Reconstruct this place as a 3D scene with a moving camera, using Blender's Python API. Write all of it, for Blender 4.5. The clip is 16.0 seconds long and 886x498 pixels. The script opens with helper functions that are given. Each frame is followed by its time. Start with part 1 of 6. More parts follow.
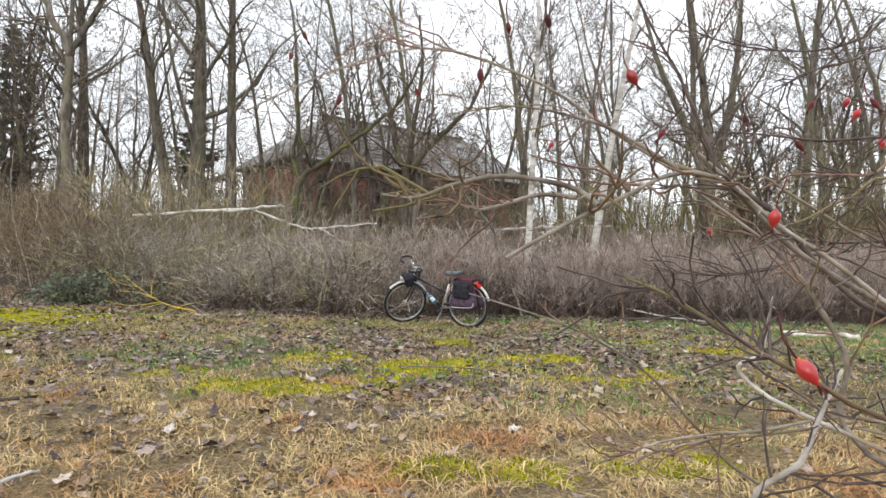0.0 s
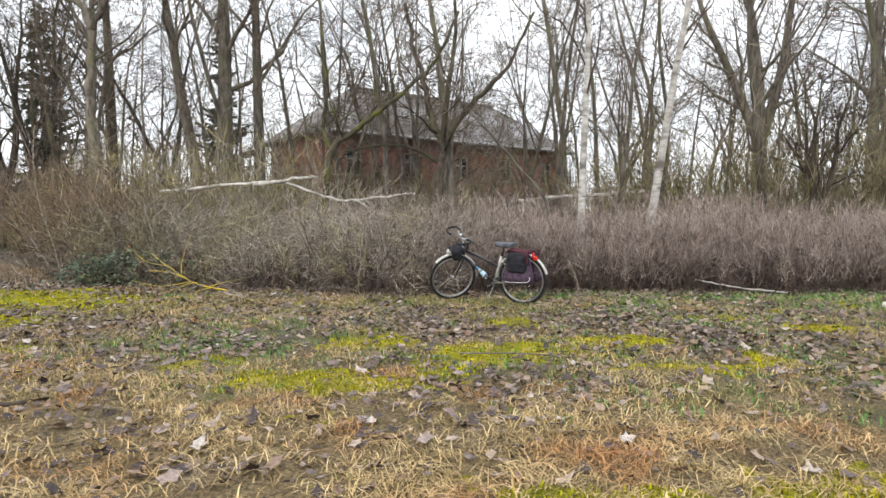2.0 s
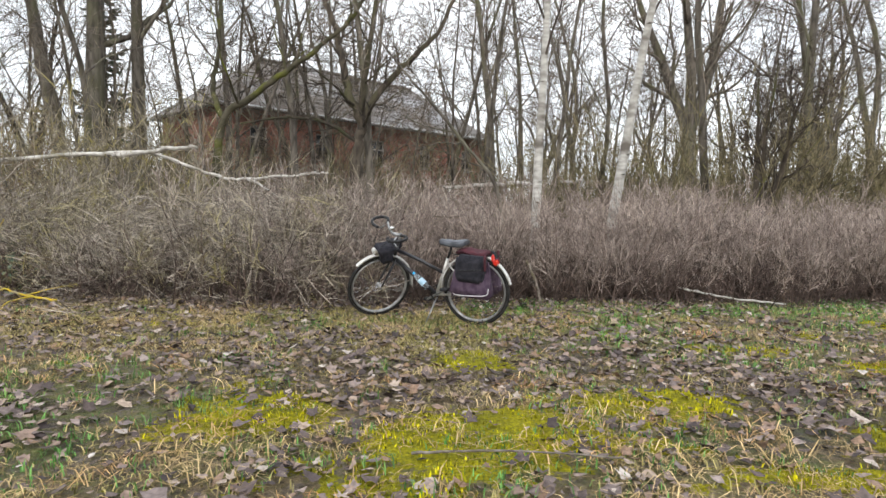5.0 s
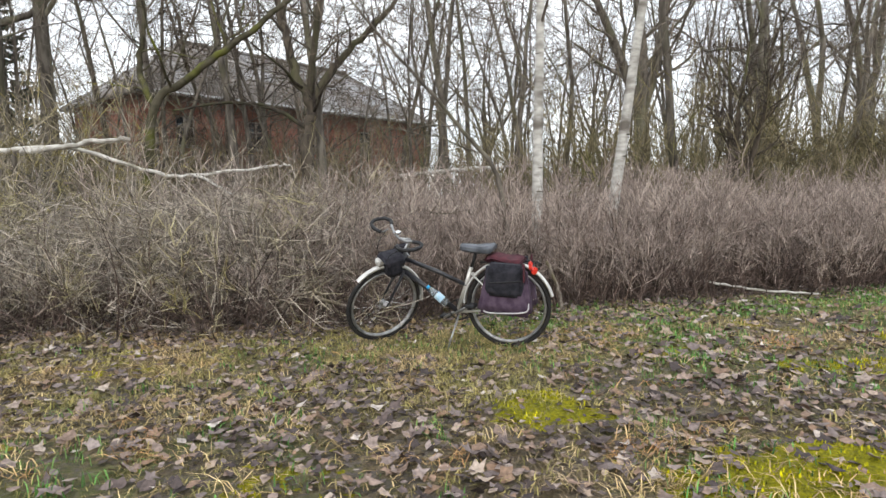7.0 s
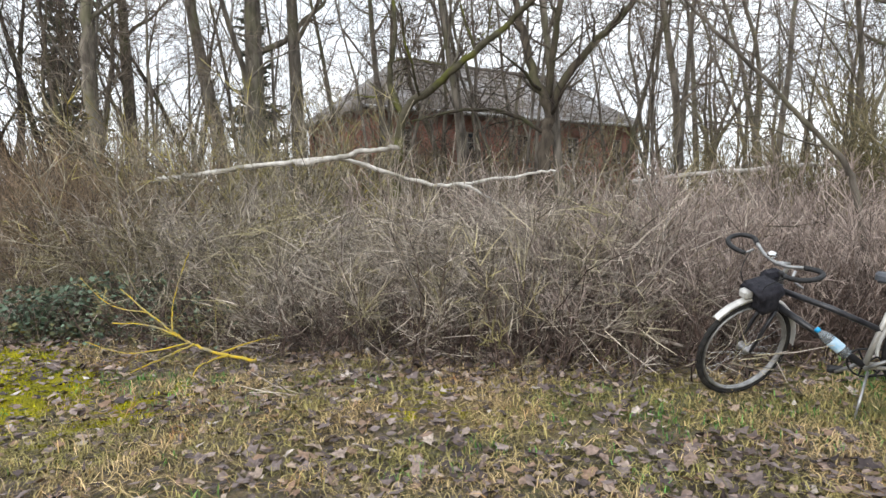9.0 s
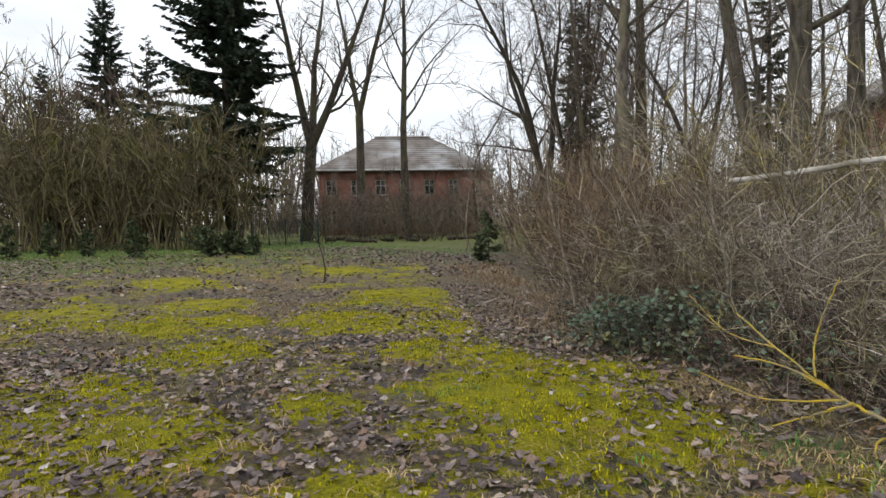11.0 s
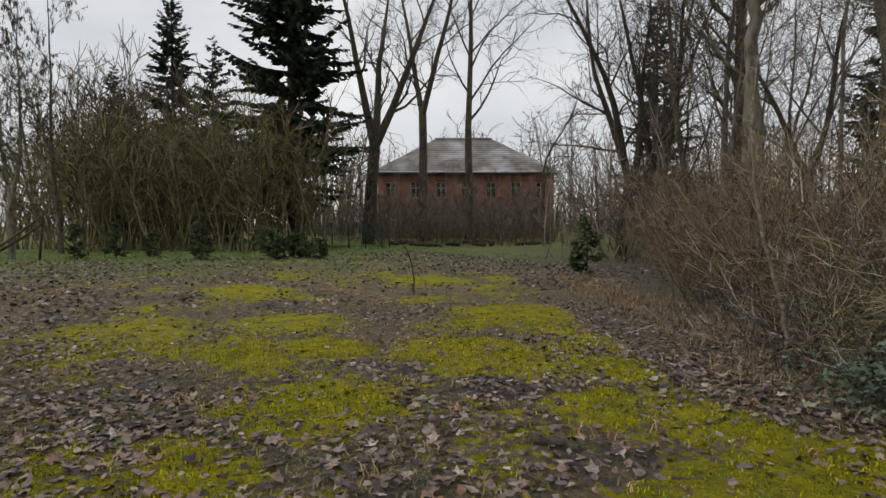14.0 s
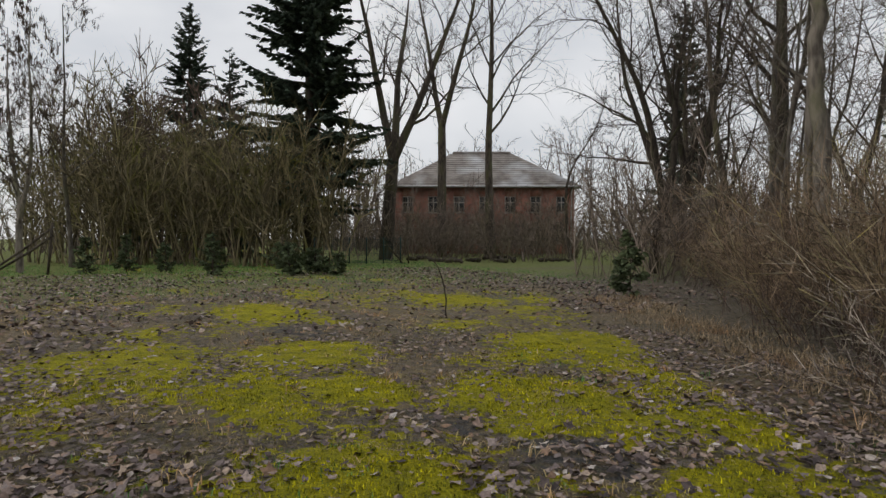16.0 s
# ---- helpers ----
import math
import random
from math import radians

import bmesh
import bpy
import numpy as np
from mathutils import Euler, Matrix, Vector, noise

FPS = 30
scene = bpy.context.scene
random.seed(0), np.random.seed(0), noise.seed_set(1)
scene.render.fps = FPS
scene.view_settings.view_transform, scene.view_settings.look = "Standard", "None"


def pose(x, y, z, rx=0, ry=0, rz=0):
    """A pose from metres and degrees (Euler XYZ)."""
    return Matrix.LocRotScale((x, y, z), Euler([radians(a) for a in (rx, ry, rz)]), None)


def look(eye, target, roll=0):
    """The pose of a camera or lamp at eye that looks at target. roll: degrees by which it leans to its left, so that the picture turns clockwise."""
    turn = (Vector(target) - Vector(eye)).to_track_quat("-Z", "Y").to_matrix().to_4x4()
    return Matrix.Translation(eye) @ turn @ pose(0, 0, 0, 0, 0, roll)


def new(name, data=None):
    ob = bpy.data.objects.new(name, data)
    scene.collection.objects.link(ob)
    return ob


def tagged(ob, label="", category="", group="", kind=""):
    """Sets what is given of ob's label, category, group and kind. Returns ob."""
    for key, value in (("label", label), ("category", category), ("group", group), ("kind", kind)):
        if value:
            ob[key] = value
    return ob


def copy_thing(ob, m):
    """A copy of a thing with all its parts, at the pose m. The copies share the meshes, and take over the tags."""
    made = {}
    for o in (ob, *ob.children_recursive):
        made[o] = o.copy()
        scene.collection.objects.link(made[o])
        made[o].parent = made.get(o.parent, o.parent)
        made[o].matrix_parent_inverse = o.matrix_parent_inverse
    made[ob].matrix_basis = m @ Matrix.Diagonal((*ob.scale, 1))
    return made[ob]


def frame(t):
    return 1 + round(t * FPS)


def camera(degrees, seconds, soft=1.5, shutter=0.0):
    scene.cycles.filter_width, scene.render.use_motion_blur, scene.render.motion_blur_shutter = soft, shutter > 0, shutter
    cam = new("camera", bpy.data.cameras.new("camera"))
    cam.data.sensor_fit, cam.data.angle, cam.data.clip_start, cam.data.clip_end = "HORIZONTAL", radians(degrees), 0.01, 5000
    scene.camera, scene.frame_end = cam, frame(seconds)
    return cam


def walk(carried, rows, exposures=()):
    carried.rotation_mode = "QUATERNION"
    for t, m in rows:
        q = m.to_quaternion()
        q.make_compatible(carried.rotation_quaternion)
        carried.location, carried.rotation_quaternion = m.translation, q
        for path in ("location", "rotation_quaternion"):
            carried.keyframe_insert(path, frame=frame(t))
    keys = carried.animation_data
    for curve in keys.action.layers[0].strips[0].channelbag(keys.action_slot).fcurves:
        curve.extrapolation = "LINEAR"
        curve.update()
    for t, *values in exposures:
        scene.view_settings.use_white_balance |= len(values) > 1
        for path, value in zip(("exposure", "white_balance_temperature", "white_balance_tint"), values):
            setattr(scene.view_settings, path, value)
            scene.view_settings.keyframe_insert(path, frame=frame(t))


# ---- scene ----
cam = camera(72.5, 16.0)
PATH = [
    (0, (0.322, 2.03, 1.18), (0.091, 4.017, 1.179), 1.0),
    (0.5, (0.225, 2.21, 1.132), (-0.207, 4.163, 1.106), 0.6),
    (1, (0.124, 2.353, 1.134), (-0.396, 4.284, 1.094), 0.8),
    (1.5, (-0.021, 2.525, 1.133), (-0.535, 4.457, 1.065), 0.2),
    (2, (-0.089, 2.816, 1.141), (-0.41, 4.787, 1.048), -0.3),
    (2.5, (-0.193, 3.096, 1.134), (-0.405, 5.082, 1.03), -0.2),
    (3, (-0.298, 3.432, 1.124), (-0.437, 5.424, 1.017), -1.1),
    (3.5, (-0.355, 3.832, 1.146), (-0.464, 5.826, 1.036), -0.7),
    (3.7, (-0.407, 3.989, 1.129), (-0.511, 5.983, 1.02), -0.4),
    (5.8, (-0.757, 5.632, 1.165), (-0.73, 7.626, 1.014), 0.3),
    (6, (-0.839, 5.738, 1.182), (-0.774, 7.731, 1.025), -0.8),
    (6.5, (-1.083, 5.977, 1.211), (-0.913, 7.963, 1.042), -1.1),
    (7, (-1.296, 6.256, 1.243), (-1.114, 8.24, 1.065), -1.2),
    (7.5, (-1.551, 6.521, 1.255), (-1.416, 8.508, 1.073), 0.0),
    (8, (-1.784, 6.778, 1.257), (-1.72, 8.769, 1.077), -1.8),
    (8.5, (-2.015, 7.047, 1.291), (-2.126, 9.037, 1.123), -1.8),
    (9, (-2.371, 7.202, 1.289), (-2.807, 9.149, 1.152), -1.7),
    (9.5, (-2.776, 7.336, 1.304), (-3.67, 9.12, 1.183), -1.4),
    (10, (-3.202, 7.498, 1.339), (-4.472, 9.04, 1.226), 0.7),
    (10.2, (-3.37, 7.505, 1.367), (-4.758, 8.941, 1.257), 0.7),
    (12.3, (-4.872, 7.448, 1.391), (-6.64, 8.379, 1.305), -0.8),
    (12.5, (-5.024, 7.47, 1.388), (-6.79, 8.404, 1.299), 0.6),
    (13, (-5.375, 7.411, 1.398), (-7.1, 8.42, 1.309), -0.4),
    (13.5, (-5.7, 7.448, 1.386), (-7.425, 8.455, 1.298), -0.4),
    (14, (-6.057, 7.525, 1.417), (-7.792, 8.518, 1.333), -0.2),
    (14.5, (-6.395, 7.564, 1.429), (-8.14, 8.538, 1.365), 0.0),
    (15, (-6.71, 7.691, 1.413), (-8.461, 8.656, 1.361), 0.1),
    (15.5, (-7.033, 7.751, 1.425), (-8.788, 8.709, 1.381), 0.1),
    (16, (-7.334, 7.79, 1.419), (-9.091, 8.744, 1.385), 0.1),
]
EXPO = [(0.0, 0.58, 6480, 10), (3.7, 0.55, 6500, 10), (6.0, 0.53, 6450, 9), (8.5, 0.54, 6420, 9), (9.5, 0.62, 6350, 10), (10.2, 0.42, 6400, 10), (12.3, -0.62, 6580, 11), (16.0, -0.62, 6620, 11)]
walk(cam, [(t, look(eye, target, roll)) for t, eye, target, roll in PATH], EXPO)

# ---------- sky and light: a bright overcast winter day ----------
world = bpy.data.worlds.new("overcast_sky")
scene.world = world
world.use_nodes = True
wn, wl = world.node_tree.nodes, world.node_tree.links
sky = wn.new("ShaderNodeTexSky")
sky.sky_type = "NISHITA"
sky.sun_disc = False
sky.sun_elevation, sky.sun_rotation = radians(24), radians(200)
sky_gain = wn.new("ShaderNodeVectorMath")
sky_gain.operation = "SCALE"
sky_gain.inputs["Scale"].default_value = 0.10
wl.new(sky.outputs[0], sky_gain.inputs[0])
sky_xy = wn.new("ShaderNodeTexCoord")
sky_map = wn.new("ShaderNodeMapping")
sky_map.inputs["Scale"].default_value = (1.0, 1.0, 2.6)
wl.new(sky_xy.outputs["Generated"], sky_map.inputs[0])
cloud = wn.new("ShaderNodeTexNoise")
cloud.inputs["Scale"].default_value, cloud.inputs["Detail"].default_value = 2.2, 6
wl.new(sky_map.outputs[0], cloud.inputs[0])
cloud_ramp = wn.new("ShaderNodeValToRGB")
cloud_ramp.color_ramp.elements[0].position, cloud_ramp.color_ramp.elements[1].position = 0.3, 0.68
cloud_ramp.color_ramp.elements[0].color = (0.92, 0.97, 1.04, 1)
cloud_ramp.color_ramp.elements[1].color = (1.40, 1.42, 1.44, 1)
wl.new(cloud.outputs[0], cloud_ramp.inputs[0])
sky_mix = wn.new("ShaderNodeMix")
sky_mix.data_type = "RGBA"
sky_mix.inputs[0].default_value = 0.86
wl.new(sky_gain.outputs[0], sky_mix.inputs[6])
wl.new(cloud_ramp.outputs[0], sky_mix.inputs[7])
wl.new(sky_mix.outputs[2], wn["Background"].inputs[0])
wn["Background"].inputs[1].default_value = 1.1

sun_data = bpy.data.lights.new("sun", "SUN")
sun_data.energy, sun_data.angle, sun_data.color = 0.7, radians(25), (1.0, 0.95, 0.88)
sun = new("sun", sun_data)
sun.matrix_world = look((-6, -14, 12), (0, 10, 0))


# ---------- materials ----------
def shade(name, a, b, scale=8.0, rough=0.8, metal=0.0, bump=0.0, bump_scale=60.0, vary=0.15, stretch=(1, 1, 1), third=None, spec=0.3, island=False, detail=6):
    """Two or three colours mixed by noise at two scales, varied piece by piece, with fine relief."""
    m = bpy.data.materials.new(name)
    m.use_nodes = True
    n, l = m.node_tree.nodes, m.node_tree.links
    p = n["Principled BSDF"]
    p.inputs["Roughness"].default_value, p.inputs["Metallic"].default_value = rough, metal
    p.inputs["Specular IOR Level"].default_value = spec
    xy = n.new("ShaderNodeTexCoord")
    mp = n.new("ShaderNodeMapping")
    mp.inputs["Scale"].default_value = stretch
    l.new(xy.outputs["Object"], mp.inputs[0])
    no = n.new("ShaderNodeTexNoise")
    no.inputs["Scale"].default_value, no.inputs["Detail"].default_value = scale, detail
    l.new(mp.outputs[0], no.inputs[0])
    ra = n.new("ShaderNodeValToRGB")
    ra.color_ramp.elements[0].position, ra.color_ramp.elements[1].position = 0.36, 0.64
    ra.color_ramp.elements[0].color, ra.color_ramp.elements[1].color = (*a, 1), (*b, 1)
    l.new(no.outputs[0], ra.inputs[0])
    colour = ra.outputs[0]
    if third:
        n2 = n.new("ShaderNodeTexNoise")
        n2.inputs["Scale"].default_value, n2.inputs["Detail"].default_value = scale * 0.23, 5
        l.new(mp.outputs[0], n2.inputs[0])
        r2 = n.new("ShaderNodeValToRGB")
        r2.color_ramp.elements[0].position, r2.color_ramp.elements[1].position = 0.5, 0.66
        l.new(n2.outputs[0], r2.inputs[0])
        mx = n.new("ShaderNodeMix")
        mx.data_type = "RGBA"
        l.new(r2.outputs[0], mx.inputs[0])
        l.new(colour, mx.inputs[6])
        mx.inputs[7].default_value = (*third, 1)
        colour = mx.outputs[2]
    if vary:
        hs = n.new("ShaderNodeHueSaturation")
        mr = n.new("ShaderNodeMapRange")
        mr.inputs[3].default_value, mr.inputs[4].default_value = 1 - vary * 2, 1 + vary * 2
        if island:
            src = n.new("ShaderNodeNewGeometry").outputs["Random Per Island"]
        else:
            src = n.new("ShaderNodeObjectInfo").outputs["Random"]
        l.new(src, mr.inputs[0])
        l.new(mr.outputs[0], hs.inputs["Value"])
        l.new(colour, hs.inputs["Color"])
        colour = hs.outputs[0]
    l.new(colour, p.inputs["Base Color"])
    if bump:
        n3 = n.new("ShaderNodeTexNoise")
        n3.inputs["Scale"].default_value, n3.inputs["Detail"].default_value = bump_scale, 4
        l.new(mp.outputs[0], n3.inputs[0])
        bp = n.new("ShaderNodeBump")
        bp.inputs["Strength"].default_value, bp.inputs["Distance"].default_value = bump, 0.02
        l.new(n3.outputs[0], bp.inputs["Height"])
        l.new(bp.outputs[0], p.inputs["Normal"])
    return m


M_BARK = shade("bark", (0.07, 0.06, 0.05), (0.20, 0.175, 0.145), 9, 0.9, bump=0.9, bump_scale=30, stretch=(1, 1, 0.25), third=(0.13, 0.125, 0.075))
M_BARK_DARK = shade("dark_bark", (0.035, 0.028, 0.022), (0.10, 0.082, 0.062), 9, 0.9, bump=0.7, bump_scale=30, stretch=(1, 1, 0.25), third=(0.085, 0.085, 0.04))
M_BARK_MOSS = shade("mossy_bark", (0.045, 0.042, 0.022), (0.10, 0.088, 0.06), 6, 0.9, bump=0.8, bump_scale=30, third=(0.14, 0.15, 0.02))
M_TWIG = shade("twig", (0.10, 0.08, 0.06), (0.21, 0.17, 0.135), 5, 0.85, vary=0.25, island=True)
M_TWIG_DARK = shade("dark_twig", (0.04, 0.031, 0.026), (0.095, 0.075, 0.06), 5, 0.85, vary=0.2, island=True)
M_LICHEN = shade("lichen_twig", (0.17, 0.145, 0.115), (0.34, 0.30, 0.23), 14, 0.9, vary=0.34, third=(0.33, 0.28, 0.07), island=True)
M_YELLOW = shade("yellow_lichen", (0.55, 0.36, 0.02), (0.42, 0.34, 0.06), 25, 0.9, bump=0.4, vary=0.15, third=(0.30, 0.25, 0.14), island=True)
M_SHRUB = shade("red_brown_shrub", (0.20, 0.155, 0.135), (0.40, 0.33, 0.285), 3, 0.85, vary=0.34, island=True)
# stem colour holds the shade low in the shrubs; twigs above stay sky-lit pale
M_STEM_SHADED = shade("shaded_stem", (0.075, 0.052, 0.044), (0.16, 0.115, 0.095), 3, 0.85, vary=0.3, island=True)
M_YARD = shade("yard_shrub", (0.125, 0.086, 0.056), (0.27, 0.195, 0.13), 3, 0.85, vary=0.4, third=(0.17, 0.15, 0.075), island=True)
M_VEIL = shade("house_bush_twig", (0.13, 0.10, 0.08), (0.26, 0.21, 0.17), 3, 0.85, vary=0.34, third=(0.19, 0.16, 0.10), island=True)
M_COPPICE = shade("coppice_twig", (0.12, 0.10, 0.06), (0.24, 0.20, 0.115), 3, 0.85, vary=0.32, third=(0.15, 0.145, 0.04), island=True)
M_SHRUB_GREY = shade("grey_brown_shrub", (0.21, 0.18, 0.15), (0.44, 0.385, 0.325), 3, 0.85, vary=0.4, third=(0.28, 0.245, 0.11), island=True)
M_SHRUB_GREEN = shade("olive_shrub", (0.13, 0.11, 0.065), (0.25, 0.21, 0.125), 3, 0.85, vary=0.3, third=(0.16, 0.155, 0.04), island=True)
M_RUST = shade("rust_brown_twig", (0.08, 0.056, 0.045), (0.16, 0.115, 0.09), 3, 0.85, vary=0.32, island=True)
M_CANE = shade("rose_cane", (0.11, 0.085, 0.068), (0.31, 0.27, 0.23), 22, 0.75, bump=0.25, bump_scale=90, vary=0.14, third=(0.15, 0.125, 0.075))
M_CANE_PALE = shade("pale_rose_cane", (0.26, 0.23, 0.20), (0.52, 0.49, 0.45), 24, 0.75, bump=0.25, bump_scale=90, vary=0.1, third=(0.22, 0.18, 0.12))
M_CANE_RED = shade("red_brown_rose_cane", (0.11, 0.062, 0.048), (0.24, 0.15, 0.12), 22, 0.65, bump=0.2, bump_scale=90, vary=0.14, third=(0.16, 0.13, 0.05))
M_CANE_DARK = shade("dark_rose_cane", (0.05, 0.036, 0.032), (0.13, 0.10, 0.088), 22, 0.75, bump=0.2, bump_scale=90, vary=0.14)
M_HIP = shade("rose_hip", (0.24, 0.012, 0.014), (0.40, 0.03, 0.022), 30, 0.3, vary=0.2, spec=0.6)
M_HIP_DARK = shade("shrivelled_hip", (0.05, 0.012, 0.012), (0.12, 0.02, 0.018), 60, 0.6, bump=0.5, vary=0.3)
M_BIRCH = shade("birch_bark", (0.36, 0.34, 0.31), (0.60, 0.58, 0.54), 7, 0.7, bump=0.4, bump_scale=40, stretch=(1, 1, 2.5), third=(0.15, 0.13, 0.11), vary=0.06)
M_LOG = shade("bleached_log", (0.42, 0.39, 0.35), (0.68, 0.65, 0.60), 10, 0.75, bump=0.4, bump_scale=30, third=(0.26, 0.24, 0.19), vary=0.1)
M_NEEDLE = shade("spruce_needles", (0.038, 0.062, 0.044), (0.09, 0.12, 0.082), 4, 0.75, vary=0.35, island=True)
M_NEEDLE_GREY = shade("grey_green_needles", (0.06, 0.075, 0.055), (0.12, 0.14, 0.10), 4, 0.75, vary=0.35, island=True)
M_NEEDLE_LIGHT = shade("young_needles", (0.07, 0.095, 0.045), (0.13, 0.16, 0.08), 4, 0.75, vary=0.3, island=True)
M_STRAW = shade("dry_grass", (0.34, 0.235, 0.10), (0.60, 0.45, 0.235), 6, 0.85, vary=0.3, third=(0.42, 0.21, 0.085), island=True)
M_MIXED = shade("olive_grass", (0.19, 0.175, 0.055), (0.40, 0.33, 0.13), 5, 0.85, vary=0.32, third=(0.45, 0.33, 0.17), island=True)
M_HAY = shade("matted_grass", (0.20, 0.145, 0.085), (0.42, 0.32, 0.20), 4, 0.9, vary=0.36, third=(0.30, 0.17, 0.085), island=True)
M_GRASS = shade("green_grass", (0.07, 0.18, 0.035), (0.16, 0.33, 0.085), 3, 0.75, vary=0.3, third=(0.22, 0.27, 0.09), island=True)
# darker third tone and wide variation paint shadow pockets between the sprigs
M_MOSS = shade("moss_sprigs", (0.24, 0.23, 0.004), (0.52, 0.46, 0.004), 9, 0.9, vary=0.38, third=(0.15, 0.165, 0.010), island=True)


def leaf_material(name, joined):
    """Fallen leaves: most dark mauve-grey, some brown, a few pale, each with blotches and fine relief."""
    m = bpy.data.materials.new(name)
    m.use_nodes = True
    n, l = m.node_tree.nodes, m.node_tree.links
    p = n["Principled BSDF"]
    p.inputs["Roughness"].default_value, p.inputs["Specular IOR Level"].default_value = 0.62, 0.22
    src = n.new("ShaderNodeNewGeometry").outputs["Random Per Island"] if joined else n.new("ShaderNodeObjectInfo").outputs["Random"]
    ra = n.new("ShaderNodeValToRGB")
    cr = ra.color_ramp
    cr.elements[0].position, cr.elements[0].color = 0.0, (0.045, 0.035, 0.034, 1)
    cr.elements[1].position, cr.elements[1].color = 1.0, (0.50, 0.45, 0.41, 1)
    for at, c in ((0.28, (0.12, 0.09, 0.082)), (0.5, (0.20, 0.16, 0.148)), (0.66, (0.24, 0.15, 0.095)), (0.82, (0.29, 0.235, 0.215)), (0.94, (0.36, 0.27, 0.20))):
        cr.elements.new(at).color = (*c, 1)
    l.new(src, ra.inputs[0])
    xy = n.new("ShaderNodeTexCoord")
    no = n.new("ShaderNodeTexNoise")
    no.inputs["Scale"].default_value, no.inputs["Detail"].default_value = 45, 6
    l.new(xy.outputs["Object"], no.inputs[0])
    mr = n.new("ShaderNodeMapRange")
    mr.inputs[1].default_value, mr.inputs[2].default_value, mr.inputs[3].default_value, mr.inputs[4].default_value = 0.3, 0.7, 0.6, 1.35
    l.new(no.outputs[0], mr.inputs[0])
    hs = n.new("ShaderNodeHueSaturation")
    l.new(mr.outputs[0], hs.inputs["Value"])
    l.new(ra.outputs[0], hs.inputs["Color"])
    l.new(hs.outputs[0], p.inputs["Base Color"])
    bp = n.new("ShaderNodeBump")
    bp.inputs["Strength"].default_value, bp.inputs["Distance"].default_value = 0.4, 0.01
    l.new(no.outputs[0], bp.inputs["Height"])
    l.new(bp.outputs[0], p.inputs["Normal"])
    return m


M_LEAF = leaf_material("fallen_leaf", True)
M_LEAF_ONE = leaf_material("fallen_leaf_single", False)
M_BRAMBLE = shade("bramble_leaf", (0.06, 0.095, 0.06), (0.135, 0.18, 0.125), 8, 0.6, vary=0.32, third=(0.12, 0.10, 0.03), island=True)
M_KEYS = shade("seed_bunch", (0.06, 0.045, 0.032), (0.12, 0.09, 0.06), 5, 0.9, vary=0.25, island=True)
# pale third tone paints bright reflections on the tiles
M_TILE = shade("roof_tiles", (0.15, 0.13, 0.115), (0.27, 0.24, 0.215), 1.2, 0.5, bump=0.4, bump_scale=8, third=(0.46, 0.46, 0.47), vary=0.1)
M_FRAME = shade("window_paint", (0.30, 0.27, 0.24), (0.42, 0.39, 0.35), 4, 0.6, vary=0.05)
M_GUTTER = shade("gutter_zinc", (0.36, 0.36, 0.36), (0.52, 0.52, 0.52), 2, 0.45, 0.3, vary=0.05)
M_PANE = shade("window_pane", (0.018, 0.022, 0.026), (0.05, 0.058, 0.066), 2, 0.12, vary=0.2, spec=0.7)
M_POST = shade("green_fence_paint", (0.008, 0.035, 0.035), (0.02, 0.06, 0.055), 20, 0.5, bump=0.1, vary=0.1)
M_NET = shade("netting", (0.010, 0.045, 0.05), (0.025, 0.075, 0.08), 14, 0.85, bump=0.5, bump_scale=220, vary=0.1)
M_CONCRETE = shade("old_concrete", (0.22, 0.21, 0.19), (0.36, 0.34, 0.31), 5, 0.9, bump=0.4, vary=0.08)
# bicycle
M_TYRE = shade("tyre_rubber", (0.012, 0.012, 0.012), (0.035, 0.032, 0.030), 30, 0.8, bump=0.3, bump_scale=200, vary=0)
M_ALLOY = shade("alloy", (0.26, 0.26, 0.26), (0.42, 0.42, 0.42), 20, 0.4, 0.75, vary=0)
M_GUARD = shade("silver_mudguard", (0.52, 0.51, 0.49), (0.70, 0.69, 0.66), 12, 0.35, 0.25, vary=0)
M_PAINT_BLACK = shade("black_paint", (0.012, 0.012, 0.016), (0.03, 0.03, 0.035), 20, 0.3, vary=0, spec=0.5)
M_PAINT_SILVER = shade("silver_paint", (0.45, 0.44, 0.41), (0.60, 0.58, 0.55), 14, 0.35, 0.4, vary=0)
M_BLACK = shade("black_plastic", (0.010, 0.010, 0.011), (0.028, 0.028, 0.03), 40, 0.55, bump=0.2, vary=0)
M_CLOTH = shade("black_bag_cloth", (0.012, 0.012, 0.017), (0.032, 0.031, 0.040), 25, 0.85, bump=0.4, bump_scale=160, vary=0)
M_PURPLE = shade("purple_bag_cloth", (0.055, 0.033, 0.058), (0.10, 0.068, 0.10), 18, 0.85, bump=0.4, bump_scale=140, vary=0)
M_MAROON = shade("maroon_bag_trim", (0.045, 0.012, 0.018), (0.085, 0.02, 0.028), 20, 0.8, vary=0)
M_PIPING = shade("grey_piping", (0.42, 0.40, 0.42), (0.58, 0.56, 0.57), 20, 0.6, vary=0)
M_SADDLE = shade("saddle_vinyl", (0.05, 0.055, 0.065), (0.13, 0.14, 0.16), 10, 0.45, bump=0.2, vary=0)
M_RED = shade("red_reflector", (0.62, 0.02, 0.015), (0.80, 0.06, 0.03), 30, 0.25, vary=0, spec=0.7)
M_CHROME = shade("chrome", (0.66, 0.66, 0.66), (0.8, 0.8, 0.8), 20, 0.2, 0.95, vary=0)
M_BLUE = shade("blue_cap", (0.02, 0.30, 0.62), (0.04, 0.40, 0.72), 20, 0.4, vary=0)
